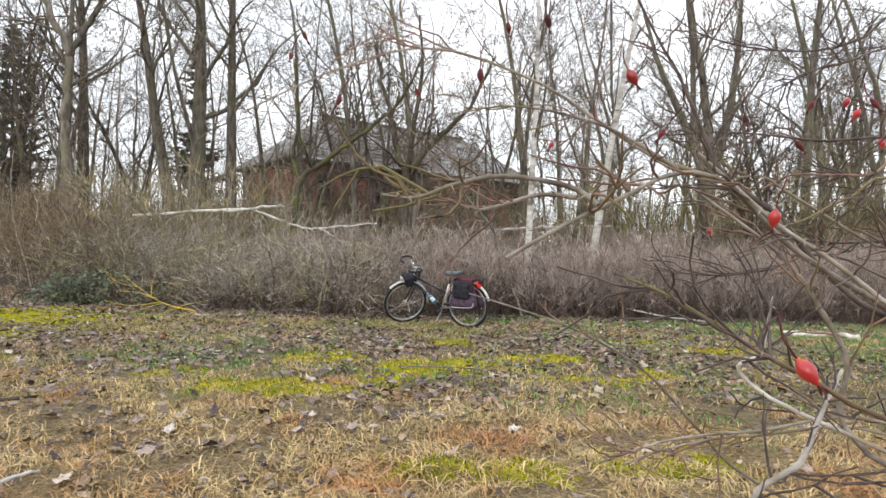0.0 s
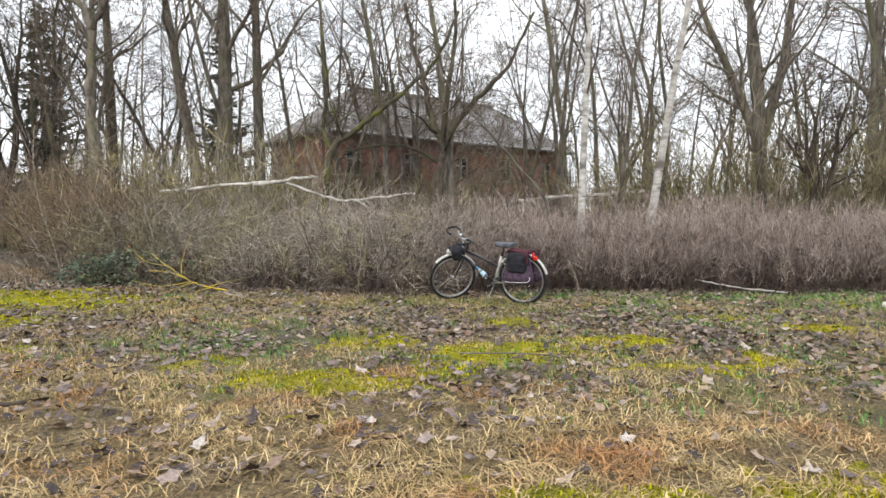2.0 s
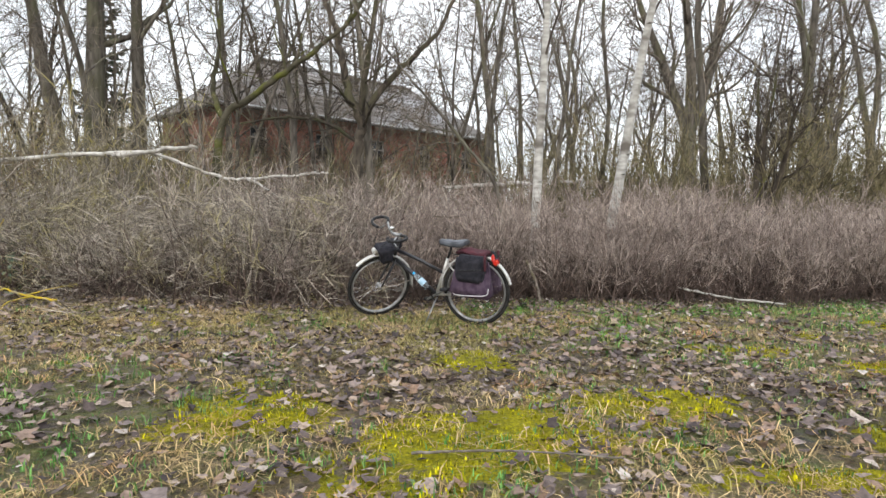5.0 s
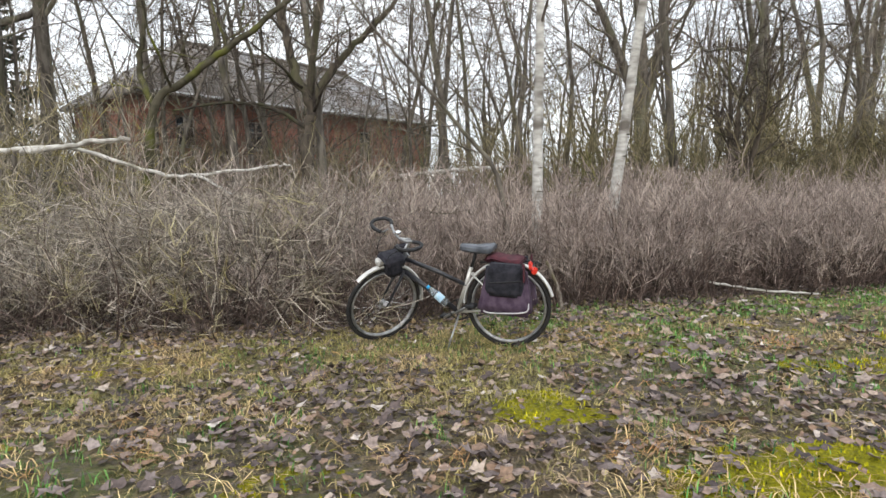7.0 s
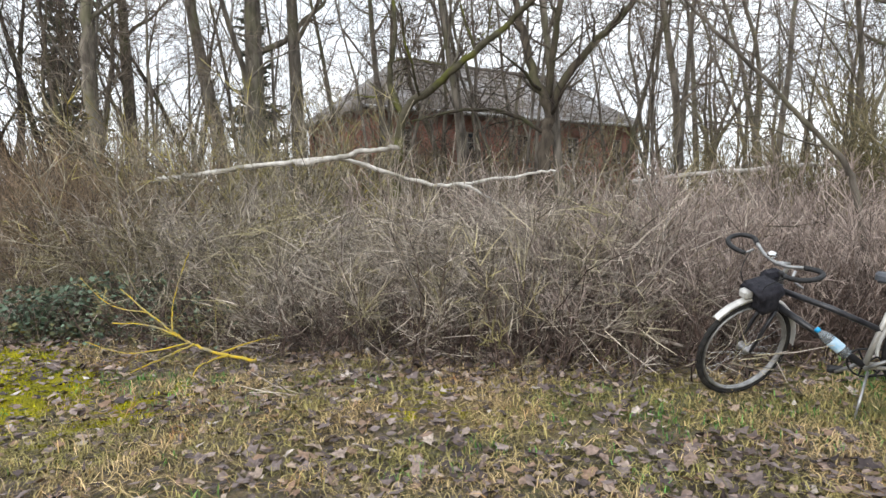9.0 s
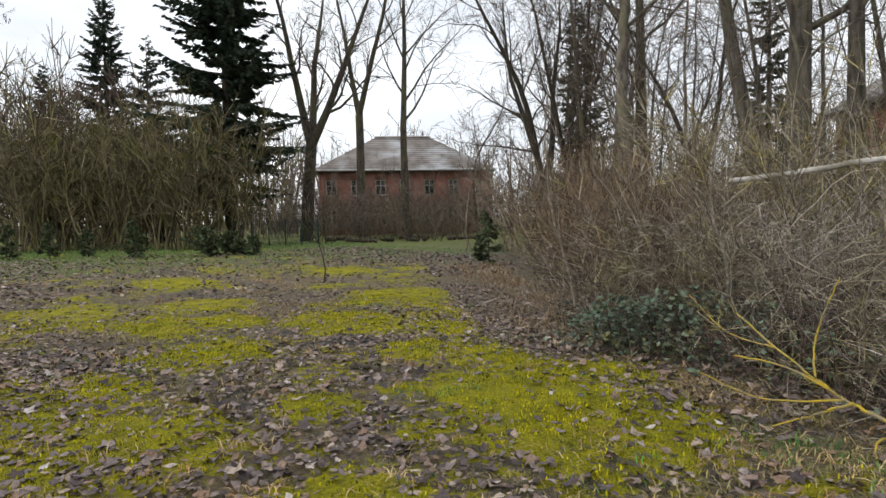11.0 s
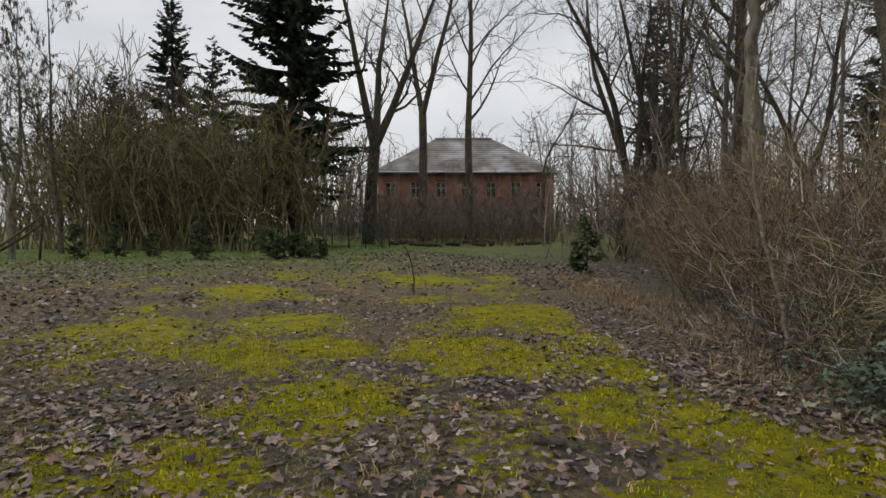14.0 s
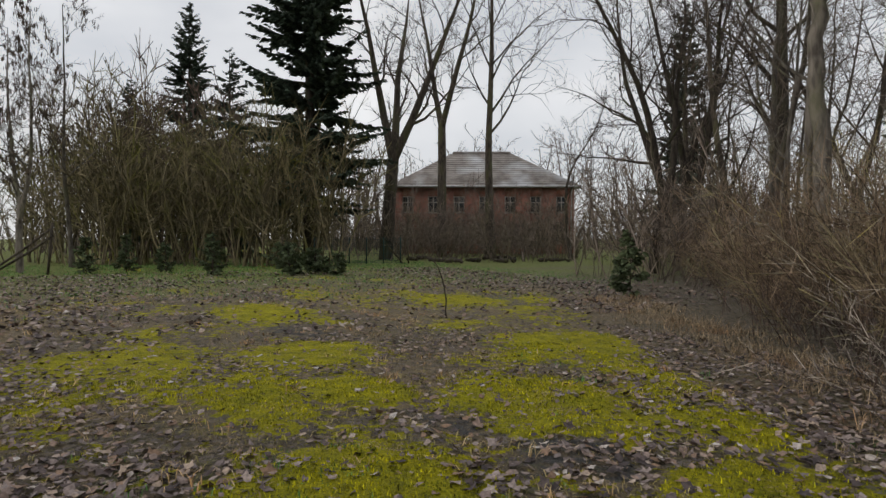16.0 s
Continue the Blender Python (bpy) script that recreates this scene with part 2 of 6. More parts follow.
M_LABEL = shade("bottle_label", (0.30, 0.50, 0.66), (0.52, 0.66, 0.76), 30, 0.5, vary=0)


def glass_material(name, tint):
    m = bpy.data.materials.new(name)
    m.use_nodes = True
    p = m.node_tree.nodes["Principled BSDF"]
    p.inputs["Base Color"].default_value = (*tint, 1)
    p.inputs["Roughness"].default_value, p.inputs["Transmission Weight"].default_value, p.inputs["IOR"].default_value = 0.12, 0.85, 1.3
    return m


M_BOTTLE = glass_material("clear_bottle", (0.85, 0.93, 0.98))


def brick_material():
    m = bpy.data.materials.new("red_brick")
    m.use_nodes = True
    n, l = m.node_tree.nodes, m.node_tree.links
    p = n["Principled BSDF"]
    p.inputs["Roughness"].default_value = 0.9
    xy = n.new("ShaderNodeTexCoord")
    sep, com, add = n.new("ShaderNodeSeparateXYZ"), n.new("ShaderNodeCombineXYZ"), n.new("ShaderNodeMath")
    l.new(xy.outputs["Object"], sep.inputs[0])
    l.new(sep.outputs[0], add.inputs[0])
    l.new(sep.outputs[1], add.inputs[1])
    l.new(add.outputs[0], com.inputs[0])
    l.new(sep.outputs[2], com.inputs[1])
    br = n.new("ShaderNodeTexBrick")
    br.inputs["Scale"].default_value = 1.0
    br.inputs["Brick Width"].default_value, br.inputs["Row Height"].default_value, br.inputs["Mortar Size"].default_value = 0.25, 0.075, 0.010
    br.inputs["Color1"].default_value, br.inputs["Color2"].default_value = (0.38, 0.12, 0.078, 1), (0.28, 0.085, 0.058, 1)
    br.inputs["Mortar"].default_value = (0.30, 0.25, 0.21, 1)
    l.new(com.outputs[0], br.inputs[0])
    no = n.new("ShaderNodeTexNoise")
    no.inputs["Scale"].default_value, no.inputs["Detail"].default_value = 0.9, 7
    l.new(xy.outputs["Object"], no.inputs[0])
    ra = n.new("ShaderNodeValToRGB")
    ra.color_ramp.elements[0].position, ra.color_ramp.elements[1].position = 0.35, 0.75
    l.new(no.outputs[0], ra.inputs[0])
    mx = n.new("ShaderNodeMix")
    mx.data_type = "RGBA"
    l.new(ra.outputs[0], mx.inputs[0])
    l.new(br.outputs[0], mx.inputs[6])
    mx.inputs[7].default_value = (0.17, 0.075, 0.05, 1)
    l.new(mx.outputs[2], p.inputs["Base Color"])
    bp = n.new("ShaderNodeBump")
    bp.inputs["Strength"].default_value, bp.inputs["Distance"].default_value = 0.5, 0.01
    l.new(br.outputs[1], bp.inputs["Height"])
    bp.invert = True
    l.new(bp.outputs[0], p.inputs["Normal"])
    return m


M_BRICK = brick_material()


def ground_material():
    """Litter, asphalt, moss, dry grass and green grass laid over one another by the sheet's own masks, broken up by noise."""
    m = bpy.data.materials.new("ground_cover")
    m.use_nodes = True
    n, l = m.node_tree.nodes, m.node_tree.links
    p = n["Principled BSDF"]
    p.inputs["Roughness"].default_value = 0.85
    p.inputs["Specular IOR Level"].default_value = 0.25
    xy = n.new("ShaderNodeTexCoord")

    def noise_of(scale, detail=6, rough=0.6):
        t = n.new("ShaderNodeTexNoise")
        t.inputs["Scale"].default_value, t.inputs["Detail"].default_value, t.inputs["Roughness"].default_value = scale, detail, rough
        l.new(xy.outputs["Object"], t.inputs[0])
        return t.outputs[0]

    def ramp(src, a, b, p0=0.35, p1=0.65):
        r = n.new("ShaderNodeValToRGB")
        r.color_ramp.elements[0].position, r.color_ramp.elements[1].position = p0, p1
        r.color_ramp.elements[0].color, r.color_ramp.elements[1].color = (*a, 1), (*b, 1)
        l.new(src, r.inputs[0])
        return r.outputs[0]

    def over(low, high, mask_name, scale, soft=0.12, push=0.55):
        at = n.new("ShaderNodeAttribute")
        at.attribute_name = mask_name
        mul, add = n.new("ShaderNodeMath"), n.new("ShaderNodeMath")
        mul.operation, add.operation = "MULTIPLY_ADD", "ADD"
        l.new(noise_of(scale, 8, 0.65), mul.inputs[0])
        mul.inputs[1].default_value, mul.inputs[2].default_value = push * 2, -push
        l.new(mul.outputs[0], add.inputs[0])
        l.new(at.outputs["Fac"], add.inputs[1])
        mr = n.new("ShaderNodeMapRange")
        mr.inputs[1].default_value, mr.inputs[2].default_value = 0.5 - soft, 0.5 + soft
        l.new(add.outputs[0], mr.inputs[0])
        mx = n.new("ShaderNodeMix")
        mx.data_type = "RGBA"
        l.new(mr.outputs[0], mx.inputs[0])
        l.new(low, mx.inputs[6])
        l.new(high, mx.inputs[7])
        return mx.outputs[2]

    vor = n.new("ShaderNodeTexVoronoi")
    vor.inputs["Scale"].default_value = 17
    l.new(xy.outputs["Object"], vor.inputs[0])
    cells = ramp(vor.outputs["Color"], (0.05, 0.04, 0.038), (0.25, 0.21, 0.20), 0.15, 0.85)
    litter = n.new("ShaderNodeMix")
    litter.data_type = "RGBA"
    l.new(ramp(noise_of(24), (0, 0, 0), (1, 1, 1)), litter.inputs[0])
    l.new(cells, litter.inputs[6])
    l.new(ramp(noise_of(70), (0.06, 0.052, 0.03), (0.22, 0.185, 0.085)), litter.inputs[7])
    base = litter.outputs[2]
    base = over(base, ramp(noise_of(120), (0.055, 0.053, 0.05), (0.12, 0.115, 0.11)), "bare", 5, 0.10, 0.5)
    base = over(base, ramp(noise_of(45), (0.13, 0.095, 0.052), (0.42, 0.31, 0.165)), "dry", 7, 0.25, 0.8)
    base = over(base, ramp(noise_of(40), (0.095, 0.13, 0.03), (0.24, 0.25, 0.08)), "green", 6, 0.25, 0.8)
    deep = ramp(noise_of(30), (0.085, 0.09, 0.006), (0.36, 0.34, 0.004))
    bright = ramp(noise_of(55), (0.20, 0.19, 0.004), (0.56, 0.50, 0.004))
    mossy = n.new("ShaderNodeMix")
    mossy.data_type = "RGBA"
    l.new(ramp(noise_of(3.5), (0, 0, 0), (1, 1, 1), 0.38, 0.6), mossy.inputs[0])
    l.new(deep, mossy.inputs[6])
    l.new(bright, mossy.inputs[7])
    base = over(base, mossy.outputs[2], "moss", 8, 0.05, 1.15)
    l.new(base, p.inputs["Base Color"])
    bp = n.new("ShaderNodeBump")
    bp.inputs["Strength"].default_value, bp.inputs["Distance"].default_value = 1.0, 0.06
    l.new(noise_of(30, 10, 0.75), bp.inputs["Height"])
    l.new(bp.outputs[0], p.inputs["Normal"])
    return m


M_GROUND = ground_material()


# ---------- mesh building ----------
class Geo:
    """Collects tubes, strips and plates, and turns them into one mesh."""

    def __init__(self):
        self.v, self.q, self.t, self.n = [], [], [], 0

    def add(self, verts, quads=None, tris=None):
        verts = np.asarray(verts, float).reshape(-1, 3)
        if quads is not None and len(quads):
            self.q.append(np.asarray(quads, int) + self.n)
        if tris is not None and len(tris):
            self.t.append(np.asarray(tris, int) + self.n)
        self.v.append(verts)
        self.n += len(verts)

    def tube(self, pts, radii, sides=6, cap=False):
        pts = np.asarray(pts, float)
        k = len(pts)
        radii = np.broadcast_to(np.asarray(radii, float), (k,))
        tan = np.gradient(pts, axis=0)
        tan /= np.linalg.norm(tan, axis=1)[:, None] + 1e-12
        ref = np.array((0.31, 0.93, 0.2)) if abs(tan[0] @ np.array((0.31, 0.93, 0.2))) < 0.9 else np.array((0.95, -0.2, 0.25))
        u = np.cross(tan, ref)
        u /= np.linalg.norm(u, axis=1)[:, None] + 1e-12
        w = np.cross(tan, u)
        a = np.arange(sides) * (2 * math.pi / sides)
        ring = np.cos(a)[None, :, None] * u[:, None] + np.sin(a)[None, :, None] * w[:, None]
        verts = pts[:, None] + ring * radii[:, None, None]
        self.add(verts.reshape(-1, 3), tube_faces(k, sides))
        if cap:
            base, j = self.n - k * sides, np.arange(sides)
            last = base + (k - 1) * sides
            self.add([pts[0], pts[-1]])
            c = self.n - 2
            self.t.append(np.stack([base + (j + 1) % sides, base + j, np.full(sides, c)], 1))
            self.t.append(np.stack([last + j, last + (j + 1) % sides, np.full(sides, c + 1)], 1))

    def ribbon(self, pts, radii, rng):
        """A thin flat strip along a line, for twigs too fine to be round."""
        pts = np.asarray(pts, float)
        k = len(pts)
        radii = np.asarray(radii, float) * 1.25 * np.ones(k)
        x, y, z = (pts[-1] - pts[0]).tolist()
        a, b, c = rng.normal(0, 1, 3).tolist()
        u = np.array((y * c - z * b, z * a - x * c, x * b - y * a))
        u /= math.sqrt(u @ u) + 1e-12
        s = u * radii[:, None]
        v = np.empty((2 * k, 3))
        v[0::2], v[1::2] = pts - s, pts + s
        self.add(v, RIBBON[:k - 1])

    def box(self, c, s, turn=None):
        v = np.array([(x, y, z) for x in (-0.5, 0.5) for y in (-0.5, 0.5) for z in (-0.5, 0.5)]) * np.asarray(s)
        if turn is not None:
            v = v @ np.array(turn.to_3x3()).T
        self.add(v + np.asarray(c), [(0, 1, 3, 2), (4, 6, 7, 5), (0, 4, 5, 1), (2, 3, 7, 6), (0, 2, 6, 4), (1, 5, 7, 3)])

    def mesh(self, name, material, smooth=True):
        me = bpy.data.meshes.new(name)
        v = np.concatenate(self.v)
        q = np.concatenate(self.q) if self.q else np.zeros((0, 4), int)
        t = np.concatenate(self.t) if self.t else np.zeros((0, 3), int)
        me.vertices.add(len(v))
        me.vertices.foreach_set("co", v.astype(np.float32).ravel())
        me.loops.add(q.size + t.size)
        me.loops.foreach_set("vertex_index", np.concatenate([q.ravel(), t.ravel()]).astype(np.int32))
        me.polygons.add(len(q) + len(t))
        starts = np.concatenate([np.arange(len(q)) * 4, q.size + np.arange(len(t)) * 3]).astype(np.int32)
        me.polygons.foreach_set("loop_start", starts)
        me.update(calc_edges=True)
        me.validate()
        if smooth:
            me.polygons.foreach_set("use_smooth", np.ones(len(me.polygons), bool))
        me.materials.append(material)
        return me


FACES = {}
RIBBON = np.array([(2 * i, 2 * i + 1, 2 * i + 3, 2 * i + 2) for i in range(12)])


def tube_faces(k, s):
    if (k, s) not in FACES:
        i, j = np.meshgrid(np.arange(k - 1), np.arange(s), indexing="ij")
        i, j = i.ravel(), j.ravel()
        FACES[(k, s)] = np.stack([i * s + j, i * s + (j + 1) % s, (i + 1) * s + (j + 1) % s, (i + 1) * s + j], 1)
    return FACES[(k, s)]


def part(name, geo, material, parent, label="", smooth=True):
    """One mesh object under a thing or under a part."""
    me = geo if isinstance(geo, bpy.types.Mesh) else geo.mesh(name, material, smooth)
    ob = new(name, me)
    ob.parent = parent
    return tagged(ob, label)


def bevelled(name, c, s, material, parent, width=0.01, turn=None, label="", shape=None):
    """A box with rounded edges, its corners moved by shape(co) where given."""
    bm = bmesh.new()
    bmesh.ops.create_cube(bm, size=1)
    bmesh.ops.subdivide_edges(bm, edges=bm.edges[:], cuts=3, use_grid_fill=True)
    for v in bm.verts:
        v.co = Vector((v.co.x * s[0], v.co.y * s[1], v.co.z * s[2]))
        if shape:
            v.co = Vector(shape(v.co))
    bmesh.ops.bevel(bm, geom=[e for e in bm.edges if e.calc_face_angle(0) > 0.6], offset=width, segments=2, affect="EDGES")
    if turn is not None:
        bmesh.ops.transform(bm, matrix=turn, verts=bm.verts)
    bmesh.ops.translate(bm, vec=c, verts=bm.verts)
    me = bpy.data.meshes.new(name)
    bm.to_mesh(me)
    bm.free()
    me.polygons.foreach_set("use_smooth", np.ones(len(me.polygons), bool))
    me.materials.append(material)
    return part(name, me, material, parent, label)


def empty(name, m=None):
    ob = new(name)
    ob.empty_display_size = 0.1
    if m is not None:
        ob.matrix_world = m
    return ob


def spline(points, k):
    """A smooth line of k points through a few control points."""
    p = np.asarray(points, float)
    s = np.linspace(0, len(p) - 1, k)
    out = []
    for x in s:
        i = min(int(x), len(p) - 2)
        f = x - i
        p0, p1, p2, p3 = p[max(i - 1, 0)], p[i], p[i + 1], p[min(i + 2, len(p) - 1)]
        out.append(0.5 * (2 * p1 + (p2 - p0) * f + (2 * p0 - 5 * p1 + 4 * p2 - p3) * f * f + (3 * p1 - p0 - 3 * p2 + p3) * f**3))
    return np.array(out)


def vnoise(x, y, seed=0):
    """Smooth value noise from 0 to 1."""
    x, y = np.asarray(x, float), np.asarray(y, float)
    xi, yi = np.floor(x).astype(np.int64), np.floor(y).astype(np.int64)
    fx, fy = x - xi, y - yi
    fx, fy = fx * fx * (3 - 2 * fx), fy * fy * (3 - 2 * fy)

    def h(a, b):
        k = (a * 374761393 + b * 668265263 + seed * 974634777) & 0xFFFFFFFF
        k = ((k ^ (k >> 13)) * 1274126177) & 0xFFFFFFFF
        return ((k ^ (k >> 16)) & 0xFFFF) / 65535.0

    return (h(xi, yi) * (1 - fx) + h(xi + 1, yi) * fx) * (1 - fy) + (h(xi, yi + 1) * (1 - fx) + h(xi + 1, yi + 1) * fx) * fy


def fbm(x, y, seed=0):
    return 0.55 * vnoise(x, y, seed) + 0.28 * vnoise(x * 2.1, y * 2.1, seed + 1) + 0.17 * vnoise(x * 4.3, y * 4.3, seed + 2)


# ---------- ground ----------
BIKE = Vector((-0.83, 11.23, 0.0))
MOSS = [(-0.45, 8.1, 0.62, 0.5), (-1.75, 8.3, 0.5, 0.25), (-1.7, 6.95, 0.75, 0.3), (-0.4, 9.65, 0.3, 0.35), (0.55, 8.55, 0.6, 0.28), (1.0, 7.5, 0.5, 0.14), (1.55, 7.95, 0.3, 0.25), (-2.9, 7.1, 0.3, 0.25), (-7.2, 10.6, 1.3, 0.9)]
MOSS += [(-8.2, 11.6, 1.2, 0.9), (-13.6, 13.3, 1.3, 1.1), (-9.5, 10.8, 0.5, 0.5), (-10.6, 8.95, 0.85, 0.7), (-9.65, 7.95, 0.7, 0.35), (-11.5, 11.0, 1.1, 0.9), (-14.7, 9.85, 1.0, 0.9), (-8.3, 8.0, 0.7, 0.5), (-8.2, 9.2, 0.4, 0.4), (-15.3, 7.7, 0.8, 1.1)]
MOSS += [(-19.2, 10.3, 1.7, 1.0), (-19.4, 14.7, 1.4, 1.1), (-10.2, 11.9, 0.6, 0.45), (-12.6, 9.7, 0.8, 0.5), (-6.3, 8.7, 0.7, 0.5), (1.2, 5.6, 0.4, 0.2), (0.1, 5.2, 0.6, 0.2), (2.8, 9.6, 0.35, 0.2)]
BARE = [(0.94, 7.97, 0.42, 0.26), (-8.5, 8.8, 0.3, 0.26), (-8.55, 10.05, 0.35, 0.3), (-16.5, 10.4, 0.9, 0.6), (-10.4, 10.3, 0.4, 0.35), (-6.2, 8.2, 0.4, 0.25), (-11.4, 10.1, 0.4, 0.2)]


def spots(x, y, table):
    best = np.full(np.shape(x), -9.0)
    wx = x + 0.35 * (fbm(x * 2.2, y * 2.2, 31) - 0.5) * 2
    wy = y + 0.35 * (fbm(x * 2.2, y * 2.2, 37) - 0.5) * 2
    for cx, cy, rx, ry in table:
        best = np.maximum(best, 1 - np.hypot((wx - cx) / rx, (wy - cy) / ry))
    return best


HX = np.array([-60, -20, -13, -9.2, -6.4, -3.4, -1.5, 0.5, 3.5, 9, 30, 60], float)
HY = np.array([24, 19.5, 15.6, 13.5, 12.5, 12.1, 12.15, 12.6, 13.0, 13.4, 15, 18], float)


def hedge_y(x):
    """Where the foot of the thicket runs."""
    return np.interp(x, HX, HY)


def masks(x, y):
    """moss, dry grass, green grass and bare asphalt, 0 to 1."""
    x, y = np.asarray(x, float), np.asarray(y, float)
    past = y - hedge_y(x)
    lawn = np.clip((-x - 20) / 6, 0, 1)
    west = np.clip((-x - 4.5) / 2, 0, 1)
    open_ = np.clip(-past / 1.0, 0, 1)
    moss = np.clip(0.5 + 0.9 * spots(x, y, MOSS), 0, 1)
    moss = np.maximum(moss, open_ * west * (1 - 0.5 * lawn) * np.clip(1.5 * fbm(x * 0.75, y * 1.1, 3) - 0.38, 0, 1) * np.clip((y - 5.6) / 1.5, 0, 1))
    moss = np.maximum(moss, open_ * np.clip(2.6 * fbm(x * 1.5, y * 1.5, 43) - 1.4, 0, 0.6) * np.clip((y - 5) / 2, 0, 1))
    bare = np.clip(0.45 + 0.9 * spots(x, y, BARE), 0, 1)
    moss = moss * np.clip(1.35 - 1.3 * bare, 0, 1) * np.clip(1.4 - past * 0.8, 0, 1)
    start = np.clip((7.6 - y) / 2.2, 0, 1) * np.clip((x + 5.5) / 2, 0, 1)
    verge = np.clip((6.9 - y) / 1.2, 0, 1) * np.clip((-x - 4.5) / 2, 0, 1)
    dry = np.clip(0.33 + 0.6 * start + 0.2 * verge + 0.45 * (fbm(x * 0.7, y * 0.9, 11) - 0.45), 0, 1) * np.clip(1 - past, 0, 1)
    dry = np.maximum(dry, 0.55 * np.exp(-((past + 1.3) / 0.5) ** 2) * np.clip((x + 6) / 2, 0, 1) * np.clip(2.2 * fbm(x * 1.1, y, 19) - 0.4, 0, 1))
    green = np.exp(-((past + 0.6) / 0.55) ** 2) * np.clip((x + 1.3) / 0.8, 0, 1) * np.clip(1.7 * fbm(x * 1.3, y * 1.3, 23) + 0.3, 0, 0.98)
    green = np.maximum(green, lawn * (0.25 + 0.62 * fbm(x * 0.5, y * 0.5, 29)))
    green = np.maximum(green, 0.95 * np.clip((-x - 31) / 3, 0, 1))
    green = np.maximum(green, (0.7 - 0.45 * west) * open_ * np.clip(1.8 * fbm(x * 0.9, y * 0.9, 41) - 0.42, 0, 1) * np.clip((y - 5.2) / 2.5, 0, 1))
    strip = np.clip((-x - 7.5) / 1.0, 0, 1)
    moss = moss * (1 - strip * np.clip((past + 1.9) / 0.6, 0, 1))
    return moss, dry, green, bare


def gz(x, y):
    """Height of the ground."""
    x, y = np.asarray(x, float), np.asarray(y, float)
    calm = np.clip((np.hypot(x - BIKE.x, y - BIKE.y) - 0.7) / 1.0, 0, 1)
    z = 0.05 * (fbm(x * 0.8, y * 0.8, 5) - 0.5) + 0.035 * (fbm(x * 3.1, y * 3.1, 8) - 0.5)
    rough = np.clip((7.6 - y) / 2.5, 0, 1) * np.clip((y + 6) / 4, 0, 1)
    z = z + rough * 0.15 * (fbm(x * 2.1, y * 2.1, 14) - 0.5)
    return z * calm


def axis(lo, hi, step, far):
    inner = np.arange(lo, hi + 1e-6, step)
    out = step * 1.35 ** np.arange(1, 40)
    out = np.cumsum(out)
    out = out[out < far]
    return np.concatenate([lo - out[::-1], inner, hi + out])


def build_ground():
    xs, ys = axis(-22, 7, 0.085, 900), axis(2.5, 17, 0.085, 900)
    X, Y = np.meshgrid(xs, ys)
    X, Y = X.ravel(), Y.ravel()
    moss, dry, green, bare = masks(X, Y)
    Z = gz(X, Y) + 0.018 * np.clip((moss - 0.45) * 4, 0, 1)
    g = Geo()
    nx, ny = len(xs), len(ys)
    i, j = np.meshgrid(np.arange(ny - 1), np.arange(nx - 1), indexing="ij")
    a = (i * nx + j).ravel()
    g.add(np.stack([X, Y, Z], 1), np.stack([a, a + 1, a + nx + 1, a + nx], 1))
    me = g.mesh("ground", M_GROUND)
    for name, values in (("moss", moss), ("dry", dry), ("green", green), ("bare", bare)):
        at = me.attributes.new(name, "FLOAT", "POINT")
        at.data.foreach_set("value", values.astype(np.float32))
    return tagged(new("ground", me), "mossy asphalt yard with dry grass and fallen leaves", "ground", kind="structure")


GROUND = build_ground()


def blades(g, x, y, z, yaw, height, lean, width, rng):
    """A curved blade of three faces at every place."""
    n = len(x)
    d = np.stack([np.cos(yaw), np.sin(yaw), np.zeros(n)], 1)
    s = np.stack([-np.sin(yaw), np.cos(yaw), np.zeros(n)], 1) * width[:, None]
    b = np.stack([x, y, z], 1)
    up = np.array((0, 0, 1.0))
    mid = b + d * (lean * 0.35)[:, None] + up * (height * 0.62)[:, None]
    tip = b + d * lean[:, None] + up * (height * (1 - 0.25 * np.clip(lean / (height + 1e-6), 0, 3)))[:, None]
    v = np.stack([b - s, b + s, mid - s * 0.8, mid + s * 0.8, tip], 1)
    k = np.arange(n)[:, None] * 5
    g.add(v.reshape(-1, 3), k + np.array([[0, 1, 3, 2]]), k + np.array([[2, 3, 4]]))


def scatter(rng, n, x0, x1, y0, y1, weight):
    """Random places, kept by the chance that weight(x, y) gives."""
    x, y = rng.uniform(x0, x1, n), rng.uniform(y0, y1, n)
    keep = rng.uniform(0, 1, n) < weight(x, y)
    return x[keep], y[keep]


def tufts(g, rng, x, y, count, h, lean, width, spread):
    m = len(x)
    size = rng.uniform(0.5, 1.25, m)
    bx = np.repeat(x, count) + rng.normal(0, spread, m * count)
    by = np.repeat(y, count) + rng.normal(0, spread, m * count)
    sz = np.repeat(size, count)
    n = m * count
    blades(g, bx, by, gz(bx, by) - 0.005, rng.uniform(0, 6.283, n), h * sz * rng.uniform(0.5, 1.2, n), lean * sz * rng.uniform(0.3, 1.5, n), width * rng.uniform(0.6, 1.3, n), rng)


